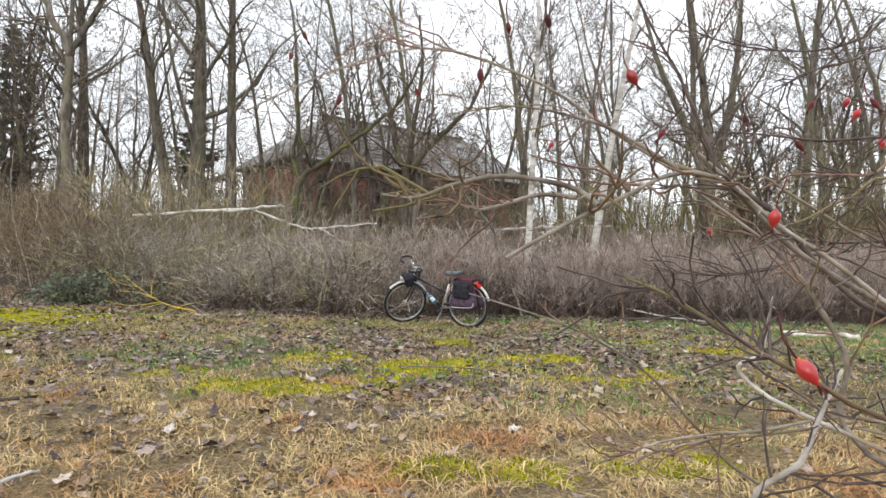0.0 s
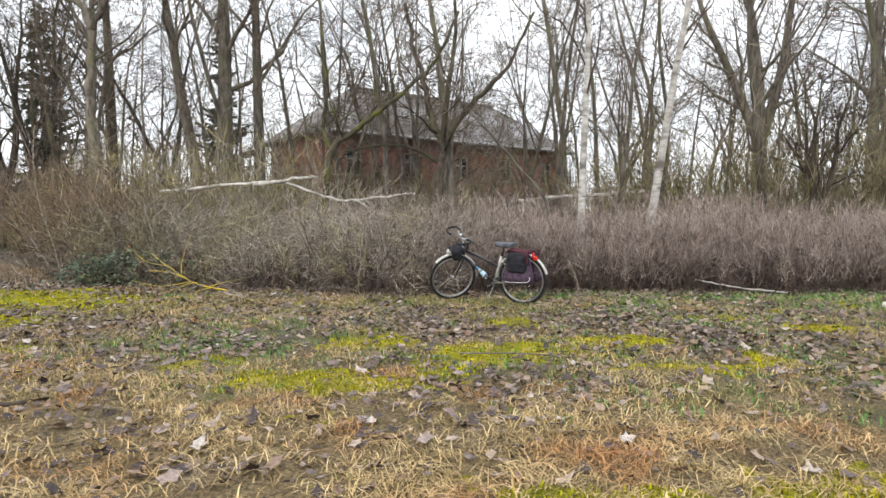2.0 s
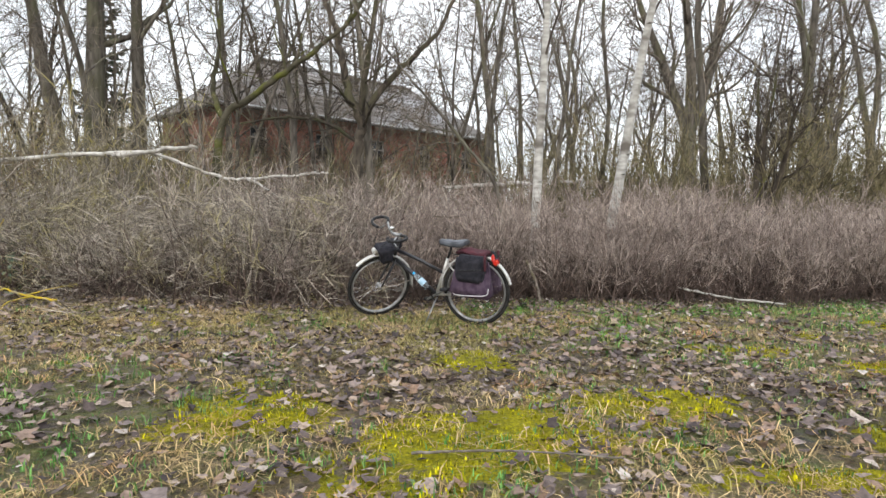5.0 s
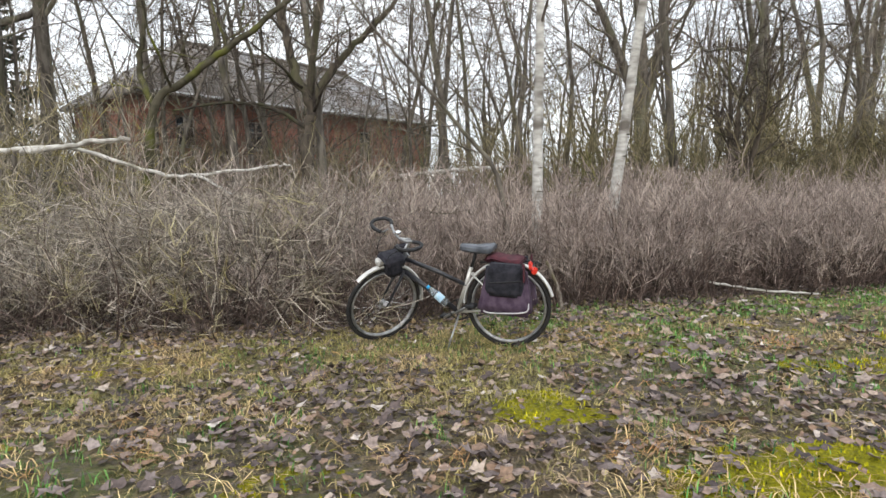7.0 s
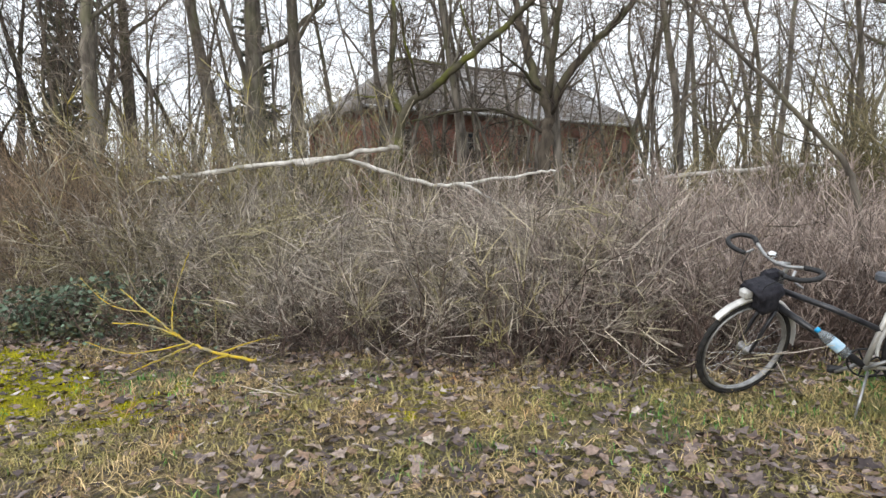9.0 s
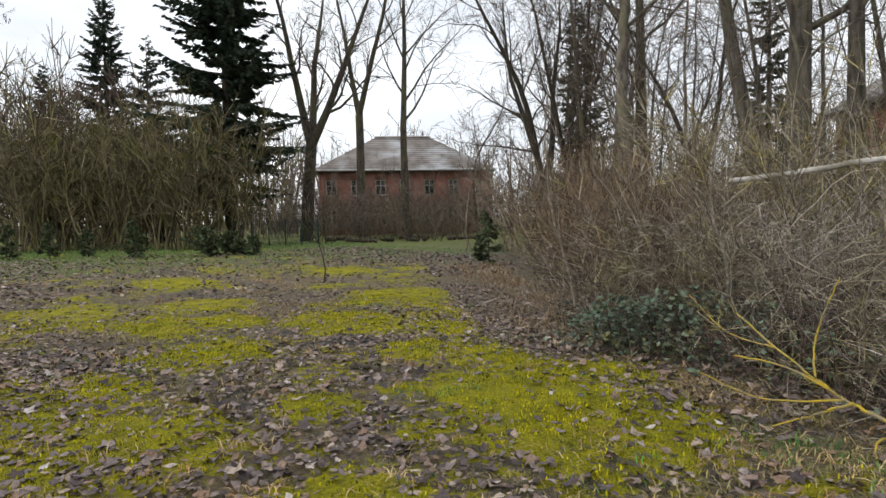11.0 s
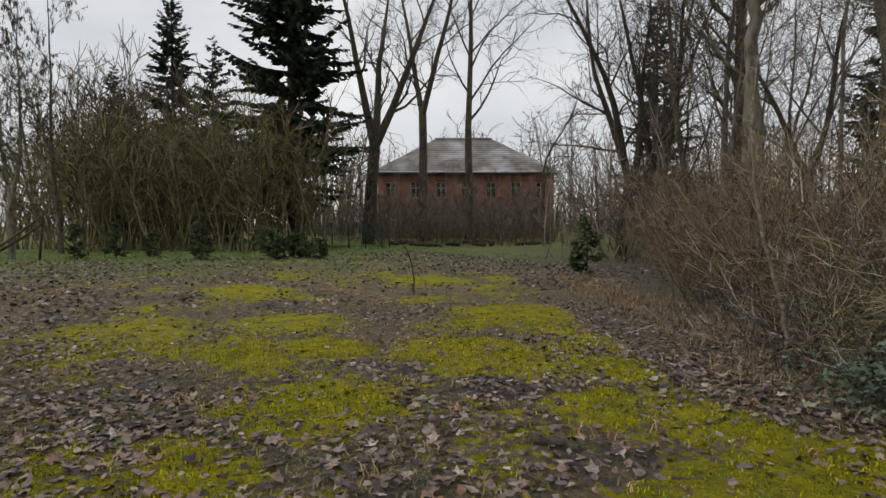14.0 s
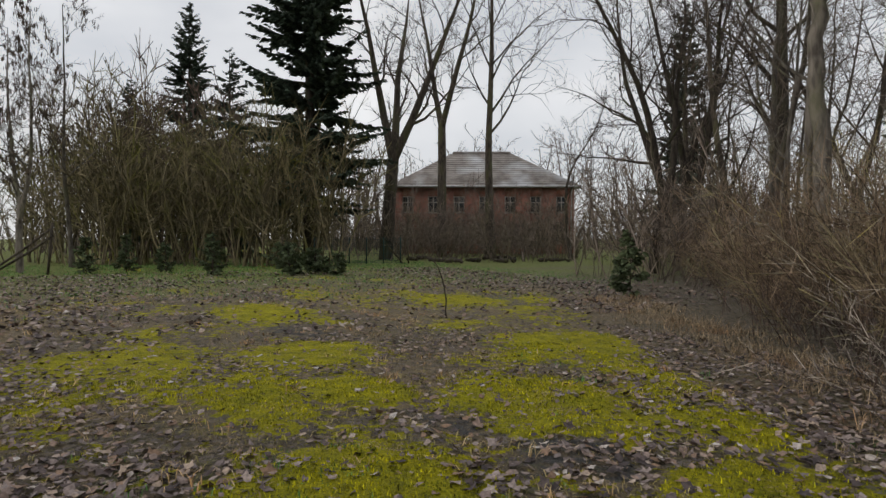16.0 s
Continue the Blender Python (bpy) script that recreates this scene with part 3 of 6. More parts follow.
def build_grass():
    rng = np.random.default_rng(3)
    clump = lambda x, y: np.clip(2.6 * fbm(x * 1.7, y * 1.7, 61) - 0.75, 0, 1)
    g = Geo()
    x, y = scatter(rng, 30000, -7, 6, 2.2, 12.5, lambda x, y: np.clip(masks(x, y)[1] * 1.2 - 0.25, 0, 1) * clump(x, y) * np.clip(1.5 - 0.09 * y, 0, 1))
    tufts(g, rng, x, y, 15, 0.07, 0.17, 0.0026, 0.055)
    x, y = scatter(rng, 7000, -24, -4, 2.2, 13, lambda x, y: np.clip(masks(x, y)[1] * 1.0 - 0.2, 0, 1) * clump(x, y))
    tufts(g, rng, x, y, 11, 0.09, 0.11, 0.0034, 0.05)
    tagged(new("dry_grass", g.mesh("dry_grass", M_STRAW)), "flattened straw-coloured winter grass on the yard", "grass", kind="stuff")
    g = Geo()
    x, y = scatter(rng, 3400, -18, -8.2, 11, 21, lambda x, y: np.exp(-((y - hedge_y(x) + 0.2) / 0.75) ** 2))
    tufts(g, rng, x, y, 13, 0.16, 0.2, 0.003, 0.09)
    x, y = scatter(rng, 9500, -16, 4, 2.4, 12.5, lambda x, y: np.clip(6 * fbm(x * 1.9, y * 1.9, 87) - 3.5, 0, 1))
    tufts(g, rng, x, y, 12, 0.065, 0.12, 0.0026, 0.05)
    tagged(new("matted_grass", g.mesh("matted_grass", M_HAY)), "matted grey-brown dead grass in tufts and fringes", "grass", kind="stuff")
    g = Geo()
    x, y = scatter(rng, 27000, -13, 5.5, 4.5, 12.8, lambda x, y: np.clip(0.75 - masks(x, y)[0] * 0.8, 0, 1) * (1 - masks(x, y)[3]) * np.clip(2.2 * fbm(x * 1.2, y * 1.2, 67) - 0.4, 0, 1) * np.clip((y - 5.2) / 2.5, 0.15, 1))
    tufts(g, rng, x, y, 7, 0.05, 0.06, 0.003, 0.05)
    x, y = scatter(rng, 2300, -5.5, 0.2, 9.6, 11.9, lambda x, y: np.clip(3 * fbm(x * 1.5, y * 1.5, 91) - 1.0, 0, 1))
    tufts(g, rng, x, y, 10, 0.07, 0.11, 0.0026, 0.06)
    tagged(new("olive_grass", g.mesh("olive_grass", M_MIXED)), "thin olive-yellow winter grass between the leaves", "grass", kind="stuff")
    g = Geo()
    x, y = scatter(rng, 16000, -14, 6, 4, 15, lambda x, y: np.clip(masks(x, y)[2] * 1.5 - 0.2, 0, 1))
    tufts(g, rng, x, y, 11, 0.062, 0.035, 0.0036, 0.05)
    x, y = scatter(rng, 9000, -44, -19, 3, 24, lambda x, y: np.clip(masks(x, y)[2] * 0.9, 0, 1))
    tufts(g, rng, x, y, 6, 0.09, 0.04, 0.006, 0.12)
    tagged(new("green_grass", g.mesh("green_grass", M_GRASS)), "short green grass along the foot of the hedge", "grass", kind="stuff")
    g = Geo()
    x, y = scatter(rng, 430000, -14, 4, 4.6, 13, lambda x, y: np.clip((masks(x, y)[0] - 0.42) * 2.2, 0, 1) * np.clip(3.0 * fbm(x * 5, y * 5, 71) - 0.8, 0, 1))
    n = len(x)
    blades(g, x, y, gz(x, y) + 0.012, rng.uniform(0, 6.283, n), rng.uniform(0.008, 0.034, n), rng.uniform(0, 0.02, n), rng.uniform(0.002, 0.006, n), rng)
    tagged(new("moss", g.mesh("moss", M_MOSS)), "bright yellow-green moss cushions on old asphalt", "moss", kind="stuff")


def leaf_shape(lobes=5):
    """Outline of a lobed leaf and its middle, in the plane, one long."""
    out = []
    for i in range(10):
        a = 2 * math.pi * i / 10
        r = 0.5 * (1.0 if i % 2 == 0 else 0.62) * (1.15 if i == 0 else 1.0)
        out.append((r * math.cos(a), r * math.sin(a) * 0.85, 0.06 * math.sin(3 * a)))
    out.append((0, 0, 0.02))
    return np.array(out), np.array([(i, (i + 1) % 10, 10) for i in range(10)])


def plain_leaf():
    """A folded pointed leaf of six corners."""
    v = np.array([(-0.5, 0, 0.02), (-0.12, 0.3, 0.06), (0.5, 0.02, 0.0), (-0.08, -0.32, 0.07), (0.16, 0.26, 0.0), (0.12, -0.24, 0.05)])
    return v, np.array([(0, 2, 1), (1, 2, 4), (0, 3, 5), (0, 5, 2)])


def leaves_at(g, rng, x, y, z, size, tilt, lobed=True):
    v0, t0 = leaf_shape() if lobed else plain_leaf()
    n = len(x)
    curl = rng.uniform(-0.5, 0.9, n)[:, None]
    v = np.repeat(v0[None], n, 0) * size[:, None, None]
    v[:, :, :2] *= rng.uniform(0.68, 1.22, (n, len(v0), 1))
    v[:, :, 2] += curl * (v[:, :, 0] ** 2 + 0.5 * v[:, :, 1] ** 2) / size[:, None]
    a, b, c = rng.uniform(0, 6.283, n), rng.normal(0, tilt, n), rng.normal(0, tilt, n)
    ca, sa, cb, sb, cc, sc = np.cos(a), np.sin(a), np.cos(b), np.sin(b), np.cos(c), np.sin(c)
    o, i = np.zeros(n), np.ones(n)
    rz = np.stack([ca, -sa, o, sa, ca, o, o, o, i], 1).reshape(n, 3, 3)
    rx = np.stack([i, o, o, o, cb, -sb, o, sb, cb], 1).reshape(n, 3, 3)
    ry = np.stack([cc, o, sc, o, i, o, -sc, o, cc], 1).reshape(n, 3, 3)
    v = np.einsum("nij,nkj->nki", rz @ rx @ ry, v)
    v += np.stack([x, y, z], 1)[:, None]
    g.add(v.reshape(-1, 3), None, (np.arange(n)[:, None, None] * len(v0) + t0[None]).reshape(-1, 3))


def build_litter():
    rng = np.random.default_rng(5)

    def weight(x, y):
        moss, dry, green, bare = masks(x, y)
        past = y - hedge_y(x)
        w = 0.15 + 0.85 * np.clip(2.6 * fbm(x * 0.9, y * 0.9, 51) - 0.85, 0, 1) + 0.8 * np.exp(-((past - 0.1) / 0.6) ** 2) + 1.0 * np.clip((8.4 - y) / 1.0, 0, 1) * np.clip((-x - 6.5) / 1.5, 0, 1) + 0.9 * np.exp(-((past + 1.3) / 0.6) ** 2) * np.clip((-x - 7) / 1.5, 0, 1)
        return np.clip(w * (1 - 0.72 * np.clip(moss * 2 - 0.8, 0, 1)) * np.clip(1.15 - 0.9 * dry, 0.3, 1), 0, 1)

    g = Geo()
    x, y = scatter(rng, 15000, -12, 3, 4.0, 12.6, weight)
    n = len(x)
    leaves_at(g, rng, x, y, gz(x, y) + rng.uniform(0.012, 0.04, n), rng.uniform(0.045, 0.12, n), 0.3)
    x, y = scatter(rng, 80000, -16, 6, 3.0, 15, weight)
    n = len(x)
    leaves_at(g, rng, x, y, gz(x, y) + rng.uniform(0.008, 0.03, n), rng.uniform(0.03, 0.09, n), 0.26, False)
    x, y = scatter(rng, 26000, -34, -16, 4, 22, lambda x, y: 0.7 * weight(x, y))
    n = len(x)
    leaves_at(g, rng, x, y, gz(x, y) + rng.uniform(0.012, 0.035, n), rng.uniform(0.07, 0.15, n), 0.3, False)
    tagged(new("leaf_litter", g.mesh("leaf_litter", M_LEAF)), "grey-brown fallen maple leaves scattered over the yard", "leaves", kind="stuff")
    # single leaves close to the line walked
    kinds = []
    for k in range(6):
        g1 = Geo()
        r1 = np.random.default_rng(70 + k)
        leaves_at(g1, r1, np.zeros(1), np.zeros(1), np.zeros(1), np.array([0.115]), 0.12)
        kinds.append(g1.mesh("leaf", M_LEAF_ONE))
    x, y = scatter(rng, 900, -10.5, 1.8, 5.0, 11, lambda x, y: 0.75 * weight(x, y))
    for k in range(min(260, len(x))):
        ob = new("leaf", kinds[k % 6])
        ob.parent = GROUND
        ob.matrix_basis = pose(x[k], y[k], float(gz(x[k], y[k])) + rng.uniform(0.022, 0.04), rng.normal(0, 9), rng.normal(0, 9), rng.uniform(0, 360)) @ Matrix.Scale(rng.uniform(0.7, 1.25), 4)


# ---------- trees ----------
def side_way(d, angle, roll):
    """A direction that leaves d at an angle, turned round d by roll."""
    x, y, z = float(d[0]), float(d[1]), float(d[2])
    a, b, c = (0.2, 0.3, 0.93) if abs(z) < 0.8 else (0.9, 0.3, 0.1)
    ux, uy, uz = y * c - z * b, z * a - x * c, x * b - y * a
    n = math.sqrt(ux * ux + uy * uy + uz * uz)
    ux, uy, uz = ux / n, uy / n, uz / n
    wx, wy, wz = y * uz - z * uy, z * ux - x * uz, x * uy - y * ux
    p, q, r = math.cos(angle), math.cos(roll) * math.sin(angle), math.sin(roll) * math.sin(angle)
    ox, oy, oz = x * p + ux * q + wx * r, y * p + uy * q + wy * r, z * p + uz * q + wz * r
    n = math.sqrt(ox * ox + oy * oy + oz * oz)
    return np.array((ox / n, oy / n, oz / n))


def limb(rng, p, d, length, k, wander, lift):
    """A line of k points that sets out from p along d, wanders and turns upward."""
    step = length / (k - 1)
    px, py, pz = float(p[0]), float(p[1]), float(p[2])
    x, y, z = float(d[0]), float(d[1]), float(d[2])
    pts = [(px, py, pz)]
    for a, b, c in rng.normal(0, wander, (k - 1, 3)).tolist():
        x, y, z = x + a, y + b, z + c + lift
        n = step / math.sqrt(x * x + y * y + z * z)
        px, py, pz = px + x * n, py + y * n, pz + z * n
        x, y, z = x * n / step, y * n / step, z * n / step
        pts.append((px, py, pz))
    return np.array(pts)


def branch_out(rng, big, fine, pts, radii, level, counts, start=0.25, angle=0.75, reach=0.42, lift=0.06, thin=0.5, least=0.004):
    """Branches along a line, and theirs in turn: big takes the limbs, fine the twigs."""
    length = np.linalg.norm(np.diff(pts, axis=0), axis=1).sum()
    k = len(pts)
    for i in range(counts[0]):
        s = start + (1 - start) * (i + rng.uniform(0, 1)) / counts[0]
        f = s * (k - 1)
        j = min(int(f), k - 2)
        p = pts[j] + (pts[j + 1] - pts[j]) * (f - j)
        d = pts[j + 1] - pts[j]
        d /= np.linalg.norm(d)
        r0 = (radii[j] + (radii[j + 1] - radii[j]) * (f - j)) * thin
        size = length * reach * (1.15 - 0.7 * s) * rng.uniform(0.6, 1.3)
        w = side_way(d, angle * rng.uniform(0.6, 1.35), rng.uniform(0, 6.283))
        n = (7, 5, 4, 3)[min(level, 3)]
        line = limb(rng, p, w, size, n, 0.19 if level == 0 else 0.26, lift)
        r = np.linspace(max(r0, least), least * 0.6, n)
        if level < 2:
            (big if level == 0 else fine).tube(line, r, (6, 3)[level])
        else:
            fine.ribbon(line, r, rng)
        if len(counts) > 1:
            branch_out(rng, big, fine, line, r, level + 1, counts[1:], 0.15, angle, 0.5, lift, 0.6, least * 0.85)


def shaped_tree(seed, runs, bark, twig, label, counts=(10, 5, 7)):
    """A bare tree with a trunk and boughs that run as given, each with twigs of its own."""
    rng = np.random.default_rng(seed)
    first = np.asarray(runs[0][0][0], float)
    ob = empty("tree", pose(*first))
    for i, (pts, r0, r1) in enumerate(runs):
        line = spline(np.asarray(pts, float) - first, 5 * len(pts))
        line[1:-1] += rng.normal(0, r0 * 0.2, line[1:-1].shape)
        r = np.linspace(r0, r1, len(line))
        g, big, fine = Geo(), Geo(), Geo()
        g.tube(line, r, 9, cap=True)
        stem = part("trunk" if i == 0 else "bough", g, bark, ob)
        branch_out(rng, big, fine, line, r, 0, counts, 0.35 if i == 0 else 0.12, 0.95, 0.3, 0.03, 0.4, 0.007)
        tagged(part("limb_mass", big, bark, stem), kind="stuff")
        tagged(part("twig_mass", fine, twig, stem), kind="stuff")
    return tagged(ob, label, "tree")


def tree(seed, height, radius, counts=(11, 5, 5), fork=0, lean=(0.0, 0.0), clear=0.28, bark=M_BARK, twig=M_TWIG, wander=0.045, angle=0.7, lift=0.07, keys=0, spread=0.42, ivy=0, least=0.0085):
    """A bare tree as an Empty with a trunk, a crown of limbs and twigs, and what hangs on them."""
    rng = np.random.default_rng(seed)
    counts = (counts[0] + 2, counts[1] + 2, counts[2] * 2)
    trunk, limbs, twigs = Geo(), Geo(), Geo()
    stems = []
    base = np.array((0, 0, -0.15))
    way = np.array((lean[0], lean[1], 1.0))
    way /= np.linalg.norm(way)
    if not fork:
        line = limb(rng, base, way, height, 12, wander, 0.01)
        stems.append((line, np.linspace(radius, radius * 0.13, 12)))
    else:
        low = limb(rng, base, way, height * clear, 5, wander * 0.6, 0.01)
        trunk.tube(low, np.linspace(radius * 1.05, radius * 0.85, 5), 9)
        for i in range(fork):
            w = side_way(way, rng.uniform(0.16, 0.42), 6.283 * (i + rng.uniform(0, 0.5)) / fork)
            line = limb(rng, low[-1] - way * 0.1, w, height * (1 - clear) * rng.uniform(0.8, 1.05), 10, wander * 1.5, 0.05)
            stems.append((line, np.linspace(radius * 0.68, radius * 0.1, 10)))
    for line, r in stems:
        rr = r.copy()
        if not fork:
            rr[0] *= 1.35
        trunk.tube(line, rr, 9)
        branch_out(rng, limbs, twigs, line, r, 0, counts, clear if not fork else 0.12, angle, spread if not fork else spread * 0.95, lift, 0.42, least)
    ob = empty("tree")
    part("trunk", trunk, bark, ob)
    crown = part("crown", limbs, bark, ob)
    tagged(part("twig_mass", twigs, twig, crown), kind="stuff")
    if keys:
        g = Geo()
        tips = np.concatenate(twigs.v)[:, :]
        pick = tips[rng.integers(0, len(tips), keys)]
        for p in pick:
            for _ in range(3):
                q = p + rng.normal(0, 0.03, 3)
                g.tube(np.array([q, q - np.array((0.01, 0.0, rng.uniform(0.10, 0.2)))]), (0.012, 0.018), 3)
        tagged(part("seed_mass", g, M_KEYS, ob, "brown hanging bunches of dry seeds"), kind="stuff")
    return ob


def at_tree(ob, x, y, turn=0.0, size=1.0):
    ob.matrix_world = pose(x, y, 0.0, 0, 0, turn) @ Matrix.Scale(size, 4)
    return ob


GREY_TREE = "bare leafless tree with grey-brown bark in the wood"
DARK_TREE = "tall bare dark-barked tree at the yard's far edge"


def build_wood():
    # kinds that repeat through the wood
    kinds = [
        tree(11, 13, 0.115, (10, 6, 6), wander=0.05, angle=0.9, lift=0.045, least=0.0065),
        tree(12, 12, 0.09, (9, 6, 6), wander=0.05, lean=(0.06, 0), angle=0.95, lift=0.04, least=0.0065),
        tree(13, 14, 0.15, (7, 6, 5), fork=2, clear=0.26, wander=0.07, angle=0.9, lift=0.045, least=0.0065),
        tree(14, 11, 0.08, (10, 6, 5), lean=(-0.1, 0.03), wander=0.06, angle=0.95, lift=0.04, least=0.0065),
        tree(15, 14, 0.17, (6, 6, 5), fork=3, clear=0.2, wander=0.08, angle=0.95, lift=0.04, least=0.0065),
        tree(16, 10, 0.065, (10, 6, 5), wander=0.05, clear=0.18, angle=1.0, lift=0.03, least=0.0065),
    ]
    spots_ = [(-5.3, 23.6, 0), (0.2, 25.9, 1), (1.0, 27.9, 0), (2.3, 24.0, 1), (3.5, 23.1, 3), (12.7, 27.6, 0), (14.0, 26.6, 2), (-11.4, 28.3, 5), (-11.9, 31.2, 0), (-9.4, 29.4, 1), (-8.3, 33.4, 4), (-8.0, 26.2, 3), (-7.2, 21.4, 5), (-9.0, 27.8, 0), (-13.2, 26.0, 1), (-4.1, 26.5, 5), (-16.8, 22.6, 5), (-12.9, 21.0, 5), (-1.0, 30.0, 3), (-6.2, 31.0, 1), (-10.5, 30.0, 3), (3.0, 36.5, 0), (-3.6, 24.2, 5), (-0.6, 22.6, 5)]
    spots_ += [(-24, 35, 1), (-27, 38, 0), (-30, 36.5, 3), (-22, 38, 5), (-32, 41, 1), (-26, 42, 2), (-34, 46, 0), (-29, 45, 3), (-36, 41, 5), (-19.5, 36, 3), (-7.5, 29.5, 5), (-5.0, 28.6, 3), (-2.4, 28.2, 5), (-4.4, 32.4, 5), (0.6, 33.0, 3), (-6.6, 34.6, 5)]
    rng = random.Random(21)
    free = []
    while len(free) < 80:
        x, y = rng.uniform(-27, 36), rng.uniform(20, 52)
        if y < 17.5 + 0.12 * abs(x) or (x < -16 and y < 26 + (-x - 16) * 0.9):
            continue
        if any(math.hypot(x - a, y - b) < 2.0 for a, b, _ in spots_ + free) or (-21 < x < 4 and y > 34.5 + 0.9 * (x + 12.5) * (x > -12.5)):
            continue
        free.append((x, y, rng.randrange(6)))
    used = set()
    for x, y, k in spots_ + free:
        turn, size = rng.uniform(0, 360), rng.uniform(0.85, 1.25)
        if k in used:
            copy_thing(kinds[k], pose(x, y, 0, 0, 0, turn) @ Matrix.Scale(size, 4))
        else:
            used.add(k)
            tagged(kinds[k], GREY_TREE, "tree", "trees of the wood")
            at_tree(kinds[k], x, y, turn, size)
    # single trees with a shape of their own
    def single(ob, x, y, label, turn=0.0):
        tagged(at_tree(ob, x, y, turn), label, "tree")

    single(tree(31, 17, 0.36, (11, 6, 5), clear=0.35, wander=0.02, lean=(0.02, 0)), -11.4, 23.2, "thick straight grey-barked tree of a close cluster")
    single(tree(32, 16, 0.27, (9, 5, 5), clear=0.4, wander=0.03, lean=(-0.28, 0.03)), -12.0, 23.5, "tall bare tree leaning out of a close cluster")
    single(tree(33, 17, 0.25, (10, 5, 5), clear=0.35, wander=0.02), -10.4, 24.0, "straight bare tree beside thicker trunks")
    shaped_tree(30, [([(-14.88, 21.12, -0.1), (-14.91, 21.14, 3.46), (-15.02, 21.15, 5.52), (-15.02, 21.2, 7.68), (-15.67, 21.06, 9.21), (-16.4, 20.9, 11.05), (-16.95, 20.81, 13.72)], 0.2, 0.06), ([(-15.02, 21.2, 7.57), (-14.37, 21.4, 8.82), (-13.84, 21.56, 9.96), (-13.24, 21.77, 11.92), (-12.88, 21.91, 14.19)], 0.12, 0.04)], M_BARK, M_TWIG, "tall grey tree forking into two even stems", (10, 5, 6))
    shaped_tree(34, [([(-5.6, 17.6, -0.1), (-5.5, 17.6, 1.9), (-5.33, 17.6, 2.95), (-4.77, 17.6, 3.39), (-4.06, 17.6, 3.93), (-3.35, 17.65, 4.43), (-2.6, 17.7, 5.2), (-2.1, 17.8, 6.3)], 0.095, 0.03), ([(-5.35, 17.6, 2.9), (-5.6, 17.7, 3.6), (-5.5, 17.8, 4.6), (-5.7, 17.9, 6.2)], 0.07, 0.02)], M_BARK_MOSS, M_TWIG_DARK, "mossy crooked tree leaning at a slant")
    shaped_tree(35, [([(-3.05, 20.4, -0.1), (-3.04, 20.4, 1.38), (-3.03, 20.4, 2.53), (-2.94, 20.4, 3.41), (-3.28, 20.4, 4.17), (-3.49, 20.5, 5.15), (-3.75, 20.6, 5.9), (-4.1, 20.7, 7.6)], 0.17, 0.05), ([(-2.94, 20.4, 3.3), (-2.4, 20.35, 4.16), (-1.62, 20.3, 4.91), (-0.96, 20.3, 5.66), (-0.3, 20.3, 7.0)], 0.10, 0.035), ([(-2.97, 20.4, 3.4), (-2.75, 20.2, 4.91), (-2.5, 20.1, 6.6), (-2.6, 20.0, 8.2)], 0.09, 0.03), ([(-3.02, 20.4, 2.8), (-3.9, 20.3, 3.3), (-5.0, 20.2, 3.35), (-5.9, 20.2, 3.2)], 0.055, 0.02)], M_BARK_DARK, M_TWIG_DARK, "spreading bare tree forking into crooked limbs")
    single(tree(36, 15, 0.33, (8, 6, 5), fork=3, clear=0.3), 8.7, 29.0, "thick bare oak with spreading upright limbs")
    single(tree(37, 5.0, 0.12, (8, 5, 4), fork=3, clear=0.25, wander=0.09, bark=M_BARK_DARK, twig=M_TWIG_DARK), 6.7, 19.7, "small dark crooked tree forked near its foot")
    single(tree(38, 15, 0.20, (10, 6, 5), clear=0.3), 10.2, 24.4, "straight bare tree with a dark mossy trunk")
    shaped_tree(39, [([(0.3, 13.25, -0.05), (0.12, 13.2, 0.7), (0.02, 13.2, 1.3), (-0.08, 13.2, 1.59), (-0.46, 13.2, 2.04), (-0.78, 13.2, 2.43), (-1.15, 13.2, 2.83), (-1.5, 13.2, 3.25), (-2.0, 13.2, 3.9)], 0.034, 0.010)], M_BARK, M_TWIG, "thin bare tree leaning over the thicket", (8, 4, 4))
    single(tree(40, 13, 0.17, (9, 5, 5), fork=2, clear=0.25, wander=0.05, ivy=1), -18.6, 25.5, "forked bare tree with lichen-covered boughs")
    # the far side of the yard
    single(tree(51, 24, 0.36, (8, 6, 5), fork=2, clear=0.42, wander=0.03, bark=M_BARK_DARK, twig=M_TWIG_DARK), -48.0, 29.8, DARK_TREE, 30)
    single(tree(52, 24, 0.36, (12, 6, 5), clear=0.36, wander=0.025, bark=M_BARK_DARK, twig=M_TWIG_DARK), -44.6, 32.0, DARK_TREE, 80)
    single(tree(53, 23, 0.46, (8, 6, 6), fork=3, clear=0.3, wander=0.03, bark=M_BARK_DARK, twig=M_TWIG_DARK, lean=(0.1, 0.05)), -45.2, 23.9, "stout bare tree with several dark upright stems", 10)
    single(tree(54, 20, 0.38, (11, 7, 6), clear=0.25, wander=0.025, bark=M_BARK_DARK, twig=M_TWIG_DARK), -22.4, 31.6, "stout dark bare tree standing behind the shrubs", 40)
    single(tree(55, 15, 0.26, (8, 6, 5), fork=3, clear=0.22, bark=M_BARK_DARK, twig=M_TWIG_DARK), -25.3, 27.6, "many-stemmed dark bare tree behind the shrubs", 60)
    single(tree(56, 15, 0.24, (8, 6, 5), fork=3, clear=0.2, bark=M_BARK_DARK, twig=M_TWIG_DARK, lean=(-0.1, 0)), -25.1, 30.3, "many-stemmed dark bare tree behind the shrubs", 100)
